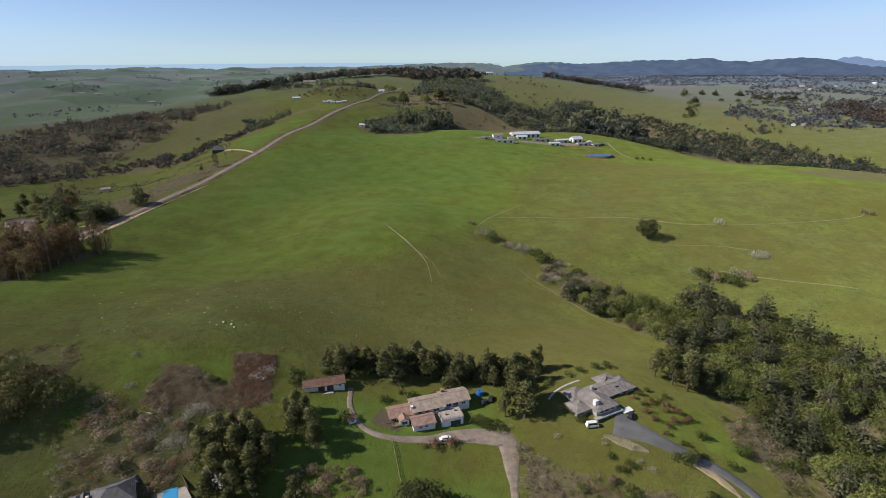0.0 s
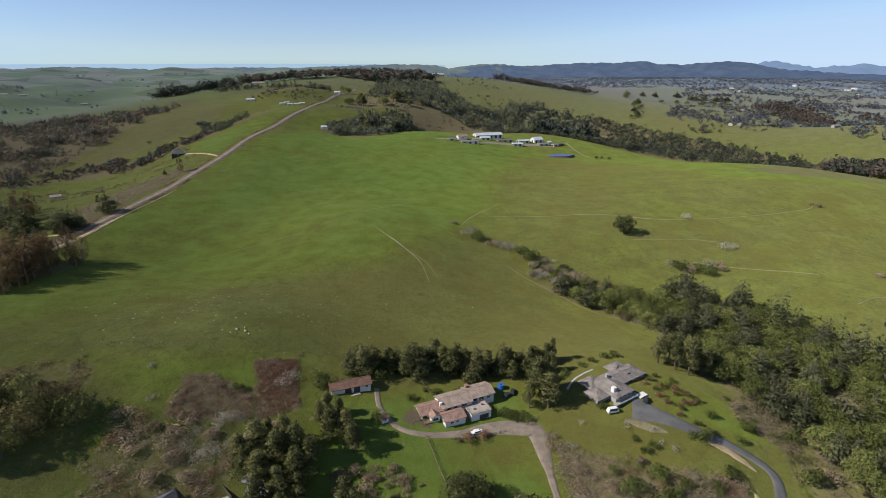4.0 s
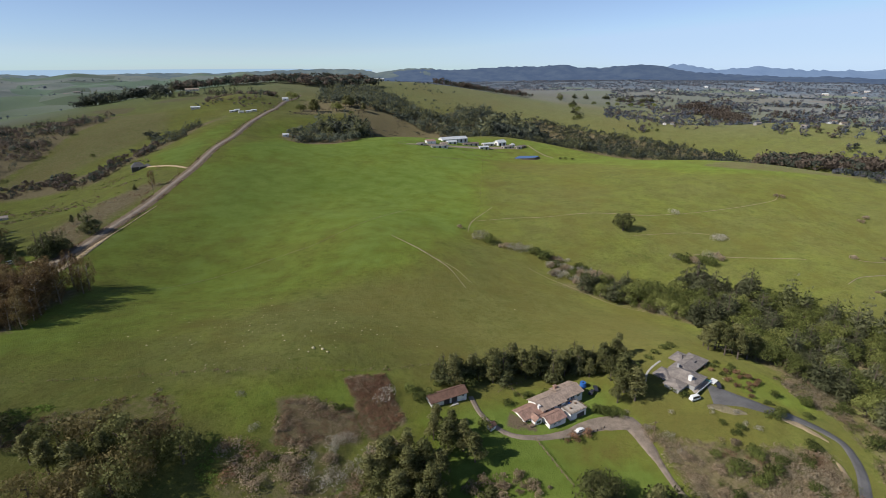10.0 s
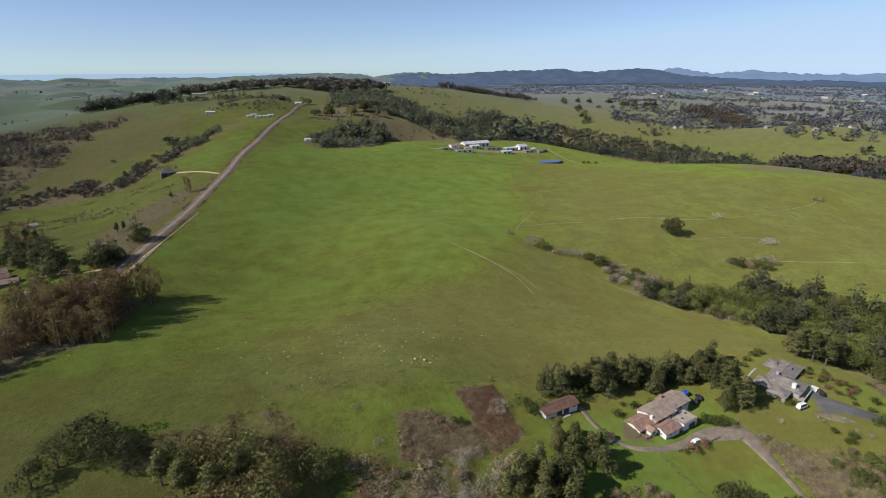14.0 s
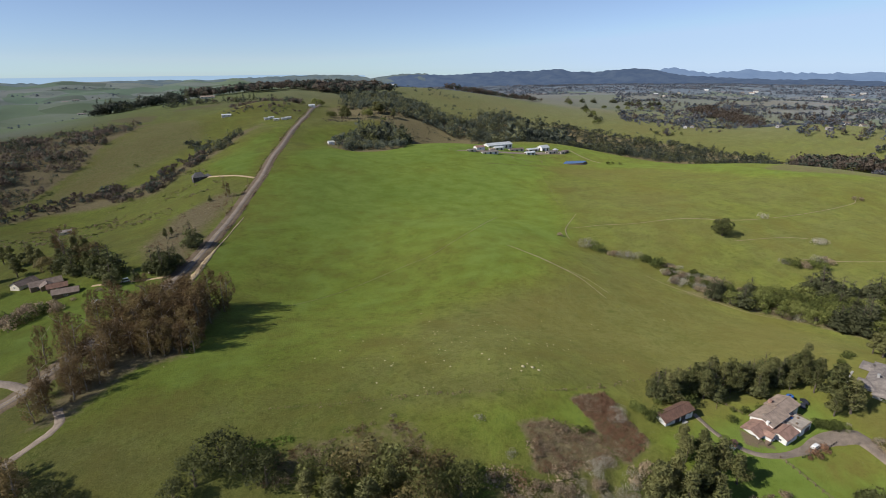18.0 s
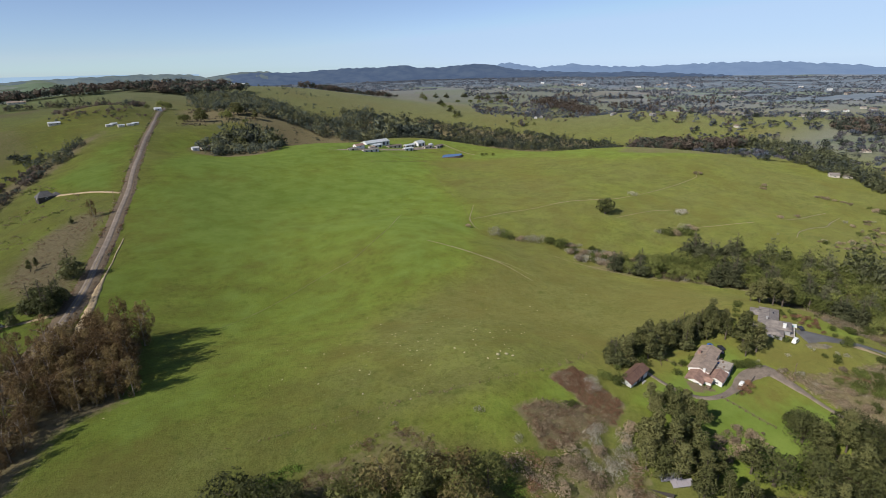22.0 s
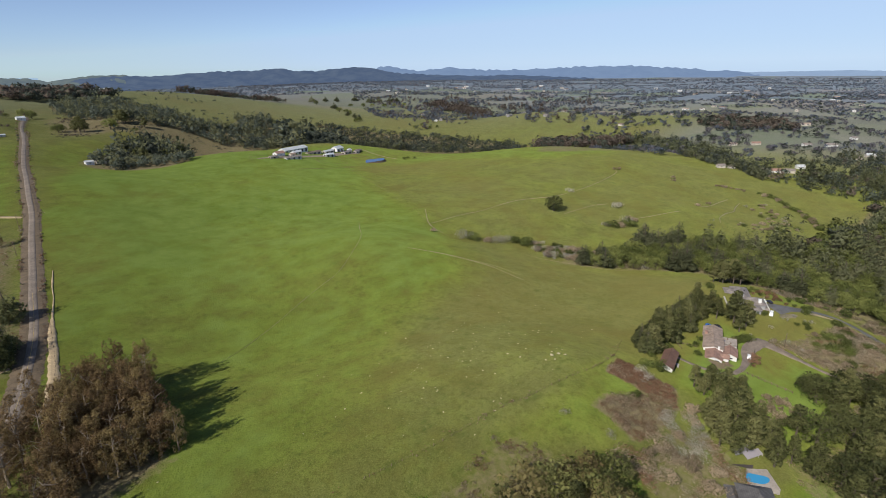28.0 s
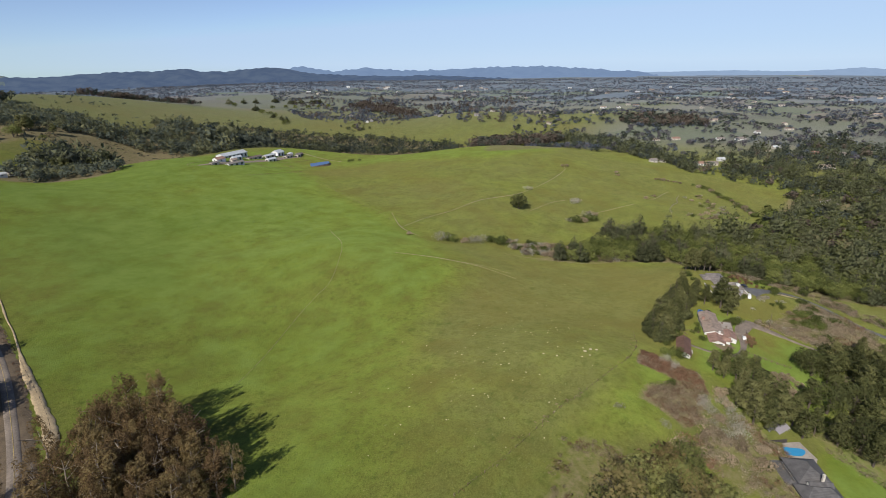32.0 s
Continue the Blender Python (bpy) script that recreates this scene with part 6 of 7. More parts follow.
def ranch_house():
    e = Frame("ranch_house", -4, 185, 18, "white ranch house with faded pink tile roofs and a roof deck", "house").e
    e.scale = (1.0, 1.0, 0.76)
    wing(e, -9.5, 3.5, -3.5, 5.5, -2, 4.6, 1.9, "x", WHITE_WALL, TILE_PINK, windows=[("s", -7, 2.6, 1.4, 1.1), ("s", -4, 2.6, 1.4, 1.1), ("s", 0, 2.4, 2.2, 1.3), ("n", -6, 2, 1.4, 1.1), ("n", 0, 2, 1.4, 1.1)])
    wing(e, 3.5, 14.5, -2.5, 6, -2, 5.0, 1.9, "x", WHITE_WALL, TILE_PINK, windows=[("s", 5.5, 2.6, 2.0, 1.8), ("s", 8.5, 2.6, 2.0, 1.8), ("s", 12, 2.4, 1.6, 1.4), ("e", 1.5, 2.4, 1.6, 1.2)])
    wing(e, -19, -9.5, -3.2, 4.0, -2, 3.4, 1.7, "x", WHITE_WALL, TILE_RED, windows=[("s", -17.5, 1.0, 1.6, 1.6), ("w", -1.2, 1.0, 1.6, 1.6), ("w", 1.6, 1.0, 1.2, 1.2), ("s", -11, 1.0, 1.2, 1.2)])
    wing(e, -15.8, -12.2, -6.2, -2.6, -2, 3.3, 1.3, "y", WHITE_WALL, TILE_RED, 0.4, windows=[("s", -14, 0.9, 2.2, 1.6)])
    wing(e, -11.4, -2.6, -10, -3.5, -3, 2.6, 1.6, "x", WHITE_WALL, TILE_RED, 0.5, windows=[("s", -8.5, 0.4, 1.2, 1.0), ("s", -6.2, 0.4, 1.2, 1.0), ("w", -7.5, 0.4, 1.2, 1.0)])
    g = part("garage", boxed(0.2, 9.2, -10, -2.5, -3, 2.1), WHITE_WALL, e, "white garage block under a deck")
    # garage block is solid; this dark slab imitates its shaded inside
    part("garage_door", boxed(3.9, 8.0, -10.1, -10.0, -2.2, 0.6), DARK_WOOD, g, "dark slab standing in for the shaded open garage")
    part("garage_door", boxed(0.9, 3.3, -10.08, -10.0, -2.2, 0.4), WHITE_WALL, g, "closed white garage door")
    part("deck", boxed(0.0, 9.4, -10.2, -2.5, 2.1, 2.28), DECK, e, "pale flat roof deck")
    rail(e, [(0.1, -2.7, 2.28), (0.1, -10.1, 2.28), (9.3, -10.1, 2.28), (9.3, -2.7, 2.28)], 1.0)
    stair = bmesh.new()
    for i in range(9):
        box(stair, -1.9, -0.3, -9.2 + i * 0.5, -8.7 + i * 0.5, -3 + i * 0.5, -2.4 + i * 0.55)
    part("stair", stair, WOOD, e, "brown wooden steps up to the deck")
    rail(e, [(-1.9, -9.2, -2.4), (-1.9, -4.9, 2.1)], 0.9, gap=1.0)
    part("porch", boxed(-22.5, -18.8, -4.2, 1.5, -1.5, 1.0), DECK, e, "low wooden porch")
    rail(e, [(-22.4, 1.4, 1.0), (-22.4, -4.1, 1.0), (-18.9, -4.1, 1.0)], 0.9)
    part("porch", boxed(-18.8, -15.9, -6.6, -3.2, -1.5, 0.9), WOOD, e, "brown wooden porch")
    rail(e, [(-18.7, -3.3, 0.9), (-18.7, -6.5, 0.9), (-16, -6.5, 0.9)], 0.9)
    chimney(e, -9.8, -1.5, 3, 6.3, 0.9, WHITE_WALL)
    chimney(e, 5, 4.8, 4, 7.2, 1.4, TILE_RED)
    for i in range(4):
        bm = bmesh.new()
        limb(bm, (-7 + i * 5.3, 1.8, 5.6), (-7 + i * 5.3, 1.8, 7.0), 0.09, 0.09)
        part("vent_pipe", bm, CONCRETE, e)
    part("lounger", boxed(-21.5, -19.8, -2.6, -1.6, 1.0, 1.4), WHITE_WALL, e, "white deck furniture")
    for x, y, m in ((4.5, -4.5, BLUE), (5.6, -4.2, BRICK), (6.8, -6, WOOD), (2.5, -7.5, WOOD)):
        part("deck_furniture", boxed(x, x + 0.9, y, y + 0.7, 2.28, 2.95), m, e)


def grey_house():
    e = Frame("grey_house", 64.5, 190.5, 27, "large grey house with hipped shingle roofs and balconies", "house", lift=-1.0).e
    e.scale = (0.88, 0.88, 0.7)
    wing(e, -2, 21, -3, 7, -5, 3.0, 2.4, "x", GREY_WALL, SHINGLE_GREY, 0.8, "hip", windows=[("s", 10, 0.6, 3.0, 1.6), ("s", 15, 0.6, 3.0, 1.6), ("e", 2, 0.6, 2, 1.4)])
    wing(e, -9, 3, -10, 6, -6, 3.4, 2.7, "y", GREY_WALL, SHINGLE_GREY, 0.8, "hip", windows=[("s", -6, 0.8, 2.4, 1.7), ("s", -3, 0.8, 2.4, 1.7), ("s", 0.5, 0.8, 2.0, 1.7), ("e", -7, 0.8, 2.0, 1.6), ("w", -4, 0.8, 2.0, 1.6), ("s", -5, -3.2, 2.0, 1.4)])
    wing(e, -17, -9, -6, 2, -5, 2.4, 1.7, "x", GREY_WALL, SHINGLE_GREY, 0.7, "hip", windows=[("w", -2, 0.6, 1.8, 1.2), ("s", -13, 0.6, 1.8, 1.2)])
    wing(e, -13, -4, 2, 10, -5, 2.6, 1.8, "y", GREY_WALL, SHINGLE_GREY, 0.7, "hip", windows=[("w", 6, 0.6, 1.8, 1.2)])
    wing(e, 8, 18, 5, 12, -5, 2.8, 1.8, "y", GREY_WALL, SHINGLE_GREY, 0.7, "hip", windows=[("e", 8, 0.6, 1.8, 1.2)])
    part("balcony", boxed(-11, 4.5, -12.4, -10, -0.5, -0.2), DECK, e, "pale balcony along the front")
    part("parapet", boxed(-11, 4.5, -12.5, -12.35, -0.2, 0.8), WHITE_WALL, e, "white balcony parapet")
    part("parapet", boxed(4.4, 4.55, -12.4, -3, -0.2, 0.8), TEAL, e, "teal balcony parapet")
    part("carport_roof", boxed(4.5, 10, -14, -9, -1.0, -0.7), WHITE_WALL, e, "flat white carport roof")
    for x, y, z in ((4.8, -13.7, -1.0), (9.7, -13.7, -1.0), (9.7, -9.3, -1.0), (-10.7, -12.2, -0.5), (-5, -12.2, -0.5), (0.5, -12.2, -0.5)):
        part("post", boxed(x - 0.12, x + 0.12, y - 0.12, y + 0.12, -6, z), WHITE_WALL, e)
    part("terrace", boxed(4.5, 16, -8, -3, -5, -1.2), CONCRETE, e, "concrete terrace wall")
    chimney(e, -7, -6.5, 3, 7.0, 1.8, WHITE_WALL)
    chimney(e, -1, 3, 4, 7.2, 1.2, GREY_WALL)
    part("skylight", boxed(11, 13, -0.8, 0.6, 4.1, 4.5), GLASS, e)
    part("garden_wall", boxed(15, 15.4, -15, -5, -6, -2.0), CONCRETE, e, "low pale retaining wall")


def barn_shed():
    e = Frame("stable_shed", -50, 191, 14, "long white stable with a rust-brown roof", "shed").e
    w = wing(e, -8.2, 8.2, -2.8, 2.8, -1.5, 2.5, 1.5, "x", WHITE_WALL, SHED_ROOF, 0.6, windows=[("s", 6.5, 0.9, 1.0, 0.8)])
    for x in (-1.2, 2.4):
        # dark slab on the closed wall imitates the shade inside an opening
        part("doorway", boxed(x - 1.3, x + 1.3, -2.88, -2.8, -0.9, 1.9), DARK_WOOD, w, "dark slab standing in for a shaded doorway")
    part("ramp", boxed(-3, 3.5, -4.6, -2.9, -1.6, -0.75), CONCRETE, e, "pale concrete apron")
    part("ramp", boxed(-7.5, -5.8, -4.2, -2.9, -1.6, -0.8), CONCRETE, e, "pale concrete apron")
    e = Frame("garden_hut", -36, 174, 30, "tiny white hut with a brown gable roof", "hut").e
    wing(e, -1.5, 1.5, -1.1, 1.1, -0.6, 1.8, 0.8, "x", WHITE_WALL, SHED_ROOF, 0.3, windows=[("s", 0, 0.5, 0.8, 0.7)])


def pool_house():
    e = Frame("pool_villa", -107, 137, -60, "big villa with dark shingle hip roofs and white trim", "house").e
    e.scale = (0.74, 0.74, 0.8)
    wing(e, -6, 8, -9, 7, -3, 5.6, 3.6, "y", GREY_WALL, SHINGLE_DARK, 0.8, "hip", windows=[("n", -3, 2.5, 1.6, 1.6), ("n", 3, 2.5, 1.6, 1.6), ("e", 2, 2.5, 1.8, 1.6), ("e", -4, 2.5, 1.8, 1.6), ("w", 0, 3.4, 1.8, 1.4)])
    wing(e, -10.5, -6, -8, 8, -3, 3.0, 1.4, "y", GREY_WALL, SHINGLE_DARK, 0.7, "hip", windows=[("w", 4, 0.8, 1.8, 1.4), ("w", -2, 0.8, 1.8, 1.4), ("n", -8, 0.8, 1.4, 1.4)])
    wing(e, -8, 9, -20, -9, -3, 4.4, 3.0, "x", GREY_WALL, SHINGLE_DARK, 0.8, "hip", windows=[("s", -3, 1.6, 1.8, 1.4), ("s", 4, 1.6, 1.8, 1.4)])
    d = wing(e, -3.5, 6.5, -13.2, -10, 4, 6.6, 1.2, "x", WHITE_WALL, SHINGLE_DARK, 0.4, windows=[("n", 0, 5.0, 1.6, 1.0), ("n", 4, 5.0, 1.6, 1.0)])
    chimney(e, 3.5, -9.6, 5, 10.2, 1.0, CREAM_WALL)
    for i in range(4):
        part("porch_post", boxed(-10.4 + i * 3.2, -10.1 + i * 3.2, -22, -21.7, -3, 2.6), WHITE_WALL, e)
    p = Frame("swimming_pool", -92, 141, -50, "kidney-shaped blue swimming pool in a pale paved deck", "pool").e
    bm = bmesh.new()
    vs = [bm.verts.new((math.cos(a) * (4.6 + 0.9 * math.cos(2 * a)), math.sin(a) * (2.8 + 0.7 * math.cos(a * 2 + 1)), 0)) for a in np.linspace(0, 6.2832, 28, endpoint=False)]
    f = bm.faces.new(vs)
    up = bmesh.ops.extrude_face_region(bm, geom=[f])["geom"]
    bmesh.ops.translate(bm, vec=(0, 0, 0.62), verts=[g for g in up if isinstance(g, bmesh.types.BMVert)])
    part("water", bm, POOL, p, "clear blue pool water")
    part("paving", boxed(-7, 7, -5, 5, -2.5, 0.5), DECK, p, "pale paved pool deck")
    fen = bmesh.new()
    box(fen, -7.4, -7.2, -6, 5.4, -2, 1.9)
    box(fen, -7.4, 2, 5.2, 5.4, -2, 1.9)
    part("screen_fence", fen, DARK_WOOD, p, "dark screening fence")
    for k, (x, y) in enumerate(((-81, 148.6), (-79, 145))):
        s = Frame("solar_array", x, y, -24, "tilted row of pale framed solar panels on grass", "solar panel", "solar arrays").e
        for i in range(4):
            bm = slab([(-4 + 2 * i, -1.2, 0.7), (-2.08 + 2 * i, -1.2, 0.7), (-2.08 + 2 * i, 1.2, 1.7), (-4 + 2 * i, 1.2, 1.7)], 0.07)
            part("panel", bm, PANEL, s)
        legs = bmesh.new()
        for i in range(5):
            box(legs, -4 + 1.98 * i - 0.05, -4 + 1.98 * i + 0.05, -1.1, -1.0, -0.8, 0.7)
            box(legs, -4 + 1.98 * i - 0.05, -4 + 1.98 * i + 0.05, 1.0, 1.1, -0.8, 1.6)
        part("frame", legs, CONCRETE, s)


PANEL = plain("solar_panel_face", (0.34, 0.31, 0.33), 0.3, scale=0.8, amount=0.1)


def cottage(x, y, rot, l, w, h, rise, wall, roof, label, name="house", kind="gable", category="house", group="", extra=None):
    e = Frame(name, x, y, rot, label, category, group).e
    n = max(1, int(l / 8))
    win = [(s, -l / 2 + (i + 0.5) * l / n, h * 0.35, min(1.8, l / n * 0.4), h * 0.35) for i in range(n) for s in "sn"]
    win += [("e", 0, h * 0.35, 1.4, h * 0.35), ("w", 0, h * 0.35, 1.4, h * 0.35)]
    wing(e, -l / 2, l / 2, -w / 2, w / 2, -2.5, h, rise, "x", wall, roof, 0.5, kind, windows=win)
    if extra:
        wing(e, *extra, wall=wall, roof=roof, kind=kind)
    return e


def far_barn(x, y, rot, l, w, h, rise, wall, roof, label, group="farm buildings"):
    """A long farm building with wide doors and a roof of sheets."""
    e = Frame("barn", x, y, rot, label, "barn", group).e
    wl = wing(e, -l / 2, l / 2, -w / 2, w / 2, -2.5, h, rise, "x", wall, roof, 0.6)
    n = max(1, int(l / 7))
    for i in range(n):
        c = -l / 2 + (i + 0.5) * l / n
        # no opening is cut: a dark slab paints the shade within
        part("doorway", boxed(c - 1.6, c + 1.6, -w / 2 - 0.1, -w / 2, -1, h * 0.72), DARK_WOOD, wl, "dark slab standing in for a shaded doorway")
    part("gable_door", boxed(-l / 2 - 0.1, -l / 2, -1.8, 1.8, -1, h * 0.8), DARK_WOOD, wl)
    return e


def vehicle(name, x, y, rot, l, w, h, paint, label, tall=False, category="car"):
    e = Frame(name, x, y, rot, label, category, lift=0.14).e
    hood = 0.55 * h if not tall else 0.5 * h
    body = hull([(sx * l / 2 * k, sy * w / 2, z) for sx in (-1, 1) for sy in (-1, 1) for k, z in ((0.97, 0.35), (1.0, hood * 0.8), (0.96, hood))])
    part("body", body, paint, e)
    a, b = (-0.46, 0.36) if tall else (-0.34, 0.22)
    cab = hull([(l * k, sy * w * s, z) for sy in (-1, 1) for k, s, z in ((a, 0.48, hood), (b + 0.1, 0.48, hood), (a + 0.06, 0.41, h), (b - 0.02, 0.41, h))])
    c = part("cabin", cab, paint, e)
    for sy in (-1, 1):
        pane = hull([(l * k, sy * w * s + sy * d, z) for d in (0, 0.03) for k, s, z in ((a + 0.06, 0.468, hood + 0.1), (b + 0.03, 0.468, hood + 0.1), (a + 0.1, 0.425, h - 0.15), (b - 0.03, 0.425, h - 0.15))])
        part("side_window", pane, GLASS, c)
    part("windscreen", hull([(l * k + d, sy * w * s, z) for d in (0.0, 0.04) for sy in (-1, 1) for k, s, z in ((b + 0.085, 0.42, hood + 0.12), (b + 0.0, 0.37, h - 0.12))]), GLASS, c)
    for sx in (-0.31, 0.31):
        for sy in (-1, 1):
            bm = bmesh.new()
            bmesh.ops.create_cone(bm, cap_ends=True, segments=14, radius1=0.33, radius2=0.33, depth=0.22, matrix=Matrix.Translation((sx * l, sy * (w / 2 - 0.08), 0.33)) @ Matrix.Rotation(radians(90), 4, "X"))
            wheel = part("wheel", bm, RUBBER, e)
    for sy in (-0.35, 0.35):
        part("headlight", boxed(l / 2 - 0.03, l / 2 + 0.03, sy * w - 0.15, sy * w + 0.15, hood * 0.62, hood * 0.8), GLASS, e)
    return e


ranch_house()
grey_house()
barn_shed()
pool_house()
vehicle("car", 0.5, 169.5, 14, 4.6, 1.8, 1.45, CAR_WHITE, "white saloon car parked on the gravel drive")
vehicle("camper_van", 58.5, 174.8, 8, 5.0, 2.0, 2.4, CAR_WHITE, "white camper van parked by the grey house", True, "van")
vehicle("car", 75.5, 180.5, 60, 4.6, 1.8, 1.5, CAR_DARK, "dark car parked beside the carport")
for x, y, rot in ((17, 190, 40), (20, 192, 70)):
    vehicle("car", x, y, rot, 4.3, 1.8, 1.5, CAR_DARK, "dark car parked among the pines")
tank = Frame("water_tank", 15.5, 195.5, 0, "round blue plastic water tank behind the house", "tank").e
bm = bmesh.new()
bmesh.ops.create_cone(bm, cap_ends=True, segments=18, radius1=1.5, radius2=1.45, depth=2.4, matrix=Matrix.Translation((0, 0, 1.0)))
part("body", bm, BLUE, tank)
part("lid", boxed(-0.35, 0.35, -0.35, 0.35, 2.2, 2.35), CAR_DARK, tank)

# left of the road
cottage(-352, 432, 28, 18, 9, 2.6, 2.4, WOOD, SHAKE, "low brown wooden house with weathered shake roofs", extra=(-4, 4, -9, -3, -2.5, 2.6, 2.0, "y"))
cottage(-368, 441, 60, 14, 8, 2.6, 2.4, CREAM_WALL, SHAKE, "low house with a weathered shake roof")
cottage(-341, 420, 20, 11, 7, 2.6, 1.9, WOOD, SHED_ROOF, "low brown annex with a rusty roof", "outbuilding")
cottage(-331, 405, 14, 14, 8, 2.6, 2.0, WOOD, SHAKE, "low brown outbuilding with a shake roof", "outbuilding")
cottage(-288, 688, 20, 14, 9, 4.0, 4.5, DARK_WOOD, SHINGLE_DARK, "dark-roofed house standing above the road", kind="hip", extra=(6, 13, -4, 4, -2.5, 3.5, 2.5, "x"))
cottage(-412, 640, 20, 11, 7, 3, 1.5, CREAM_WALL, SHINGLE_GREY, "small pale house on the gully slope")
tank = Frame("stone_tank", -303, 368, 0, "round weathered water tank on the lawn", "tank").e
bm = bmesh.new()
bmesh.ops.create_cone(bm, cap_ends=True, segments=18, radius1=2.2, radius2=2.2, depth=3.2, matrix=Matrix.Translation((0, 0, 1.2)))
part("body", bm, GRAVEL, tank)
bm = bmesh.new()
bmesh.ops.create_cone(bm, cap_ends=True, segments=18, radius1=2.4, radius2=0.3, depth=0.6, matrix=Matrix.Translation((0, 0, 3.1)))
part("lid", bm, CONCRETE, tank)
cottage(-282, 410, 40, 4, 3, 2.2, 0.8, WOOD, SHAKE, "small brown hut by the drive", "garden_hut", "gable", "hut")
vehicle("camper_van", -296, 402, 20, 5, 2, 2.3, CAR_WHITE, "white van parked under the conifers", True, "van")

# the dairy farm behind the field
far_barn(126, 828, 12, 44, 15, 4.6, 2.8, WHITE_WALL, SHEET_METAL, "great white barn with a pale metal roof")
far_barn(118, 806, 12, 15, 7, 3.2, 1.6, WHITE_WALL, SHEET_METAL, "white milking shed with a metal roof")
far_barn(150, 812, 12, 26, 6, 2.8, 1.2, CREAM_WALL, SHAKE, "long low farm shed with a brown roof")
far_barn(88, 764, 12, 26, 6, 2.8, 1.3, WHITE_WALL, SHINGLE_GREY, "long grey-roofed farm shed")
far_barn(62, 768, 12, 12, 5, 2.4, 1.0, CREAM_WALL, SHINGLE_GREY, "small low calf shed")
cottage(80, 786, 12, 14, 9, 3.8, 2.2, WHITE_WALL, TILE_RED, "white farmhouse with a red tile roof")
cottage(99, 784, 12, 9, 6, 3.0, 1.4, CREAM_WALL, TILE_PINK, "small farm cottage with a faded roof", "cottage")
far_barn(166, 796, 6, 15, 7, 3.2, 1.3, WHITE_WALL, SHEET_METAL, "pale open farm shed")
far_barn(182, 822, 14, 20, 7, 3.0, 1.4, CREAM_WALL, SHEET_METAL, "pale low barn with a metal roof")
far_barn(206, 832, 18, 16, 12, 5.0, 3.2, WHITE_WALL, SHEET_METAL, "tall pale barn with a steep roof")
far_barn(212, 816, 18, 18, 7, 2.8, 1.2, CREAM_WALL, SHINGLE_GREY, "low weathered cattle shed")
far_barn(232, 818, 26, 11, 6, 2.8, 1.3, CREAM_WALL, SHINGLE_GREY, "small weathered shed at the yard's end")
far_barn(244, 826, 30, 9, 5, 2.6, 1.2, WOOD, SHAKE, "small brown shed at the yard's end")
cottage(226, 828, 10, 7, 5, 3.2, 1.6, WHITE_WALL, SHEET_METAL, "small white dairy store in the yard", "store", "hip", "shed")
cottage(-127, 862, 10, 9, 6, 3.4, 1.5, WHITE_WALL, SHEET_METAL, "white cottage at the edge of the grove")
cottage(-113, 872, 10, 11, 6, 3.6, 1.6, CREAM_WALL, SHINGLE_GREY, "pale cottage at the edge of the grove")
cottage(-101, 880, 10, 8, 5, 3.2, 1.2, CREAM_WALL, SHINGLE_GREY, "pale cottage at the edge of the grove")
far_barn(138, 1850, 4, 58, 16, 6, 2.5, WHITE_WALL, SHEET_METAL, "long white barn on the ridge", "ridge buildings")
cottage(-440, 1600, 10, 18, 10, 5, 3, WHITE_WALL, SHEET_METAL, "white house under the ridge trees", "house", "gable", "house", "ridge buildings")
cottage(-380, 1600, 10, 34, 12, 4.5, 2.5, CREAM_WALL, TILE_PINK, "long low house on the ridge", "house", "gable", "house", "ridge buildings")
cottage(-292, 1110, 10, 16, 8, 3.5, 1.5, CREAM_WALL, SHEET_METAL, "pale shed alone in the pasture", "shed", "gable", "shed")
cottage(-134, 1226, 10, 12, 8, 4, 2, WHITE_WALL, SHEET_METAL, "white house at the road's end")
for x, y in ((-213, 1048), (-204, 1026), (-192, 1028), (-184, 1040), (-220, 1040)):
    cottage(x, y, 12, 9, 5, 2.6, 0.8, CREAM_WALL, SHEET_METAL, "pale trailer in the roadside yard", "trailer", "gable", "trailer", "roadside trailers")
ribbon("farm_yard", [(40, 768), (80, 775), (120, 786), (165, 800), (200, 812), (236, 816)], [3, 8, 10, 10, 12, 6], GRAVEL, "pale trampled yard between the farm sheds", 0.2, 0.1, category="yard", seed=21)
ribbon("farm_track", [(240, 834), (258, 842), (259, 812), (262, 780), (268, 760)], 2.6, TRODDEN, "brown dirt track behind the pond", 0.15, 0.15, category="track", seed=22)

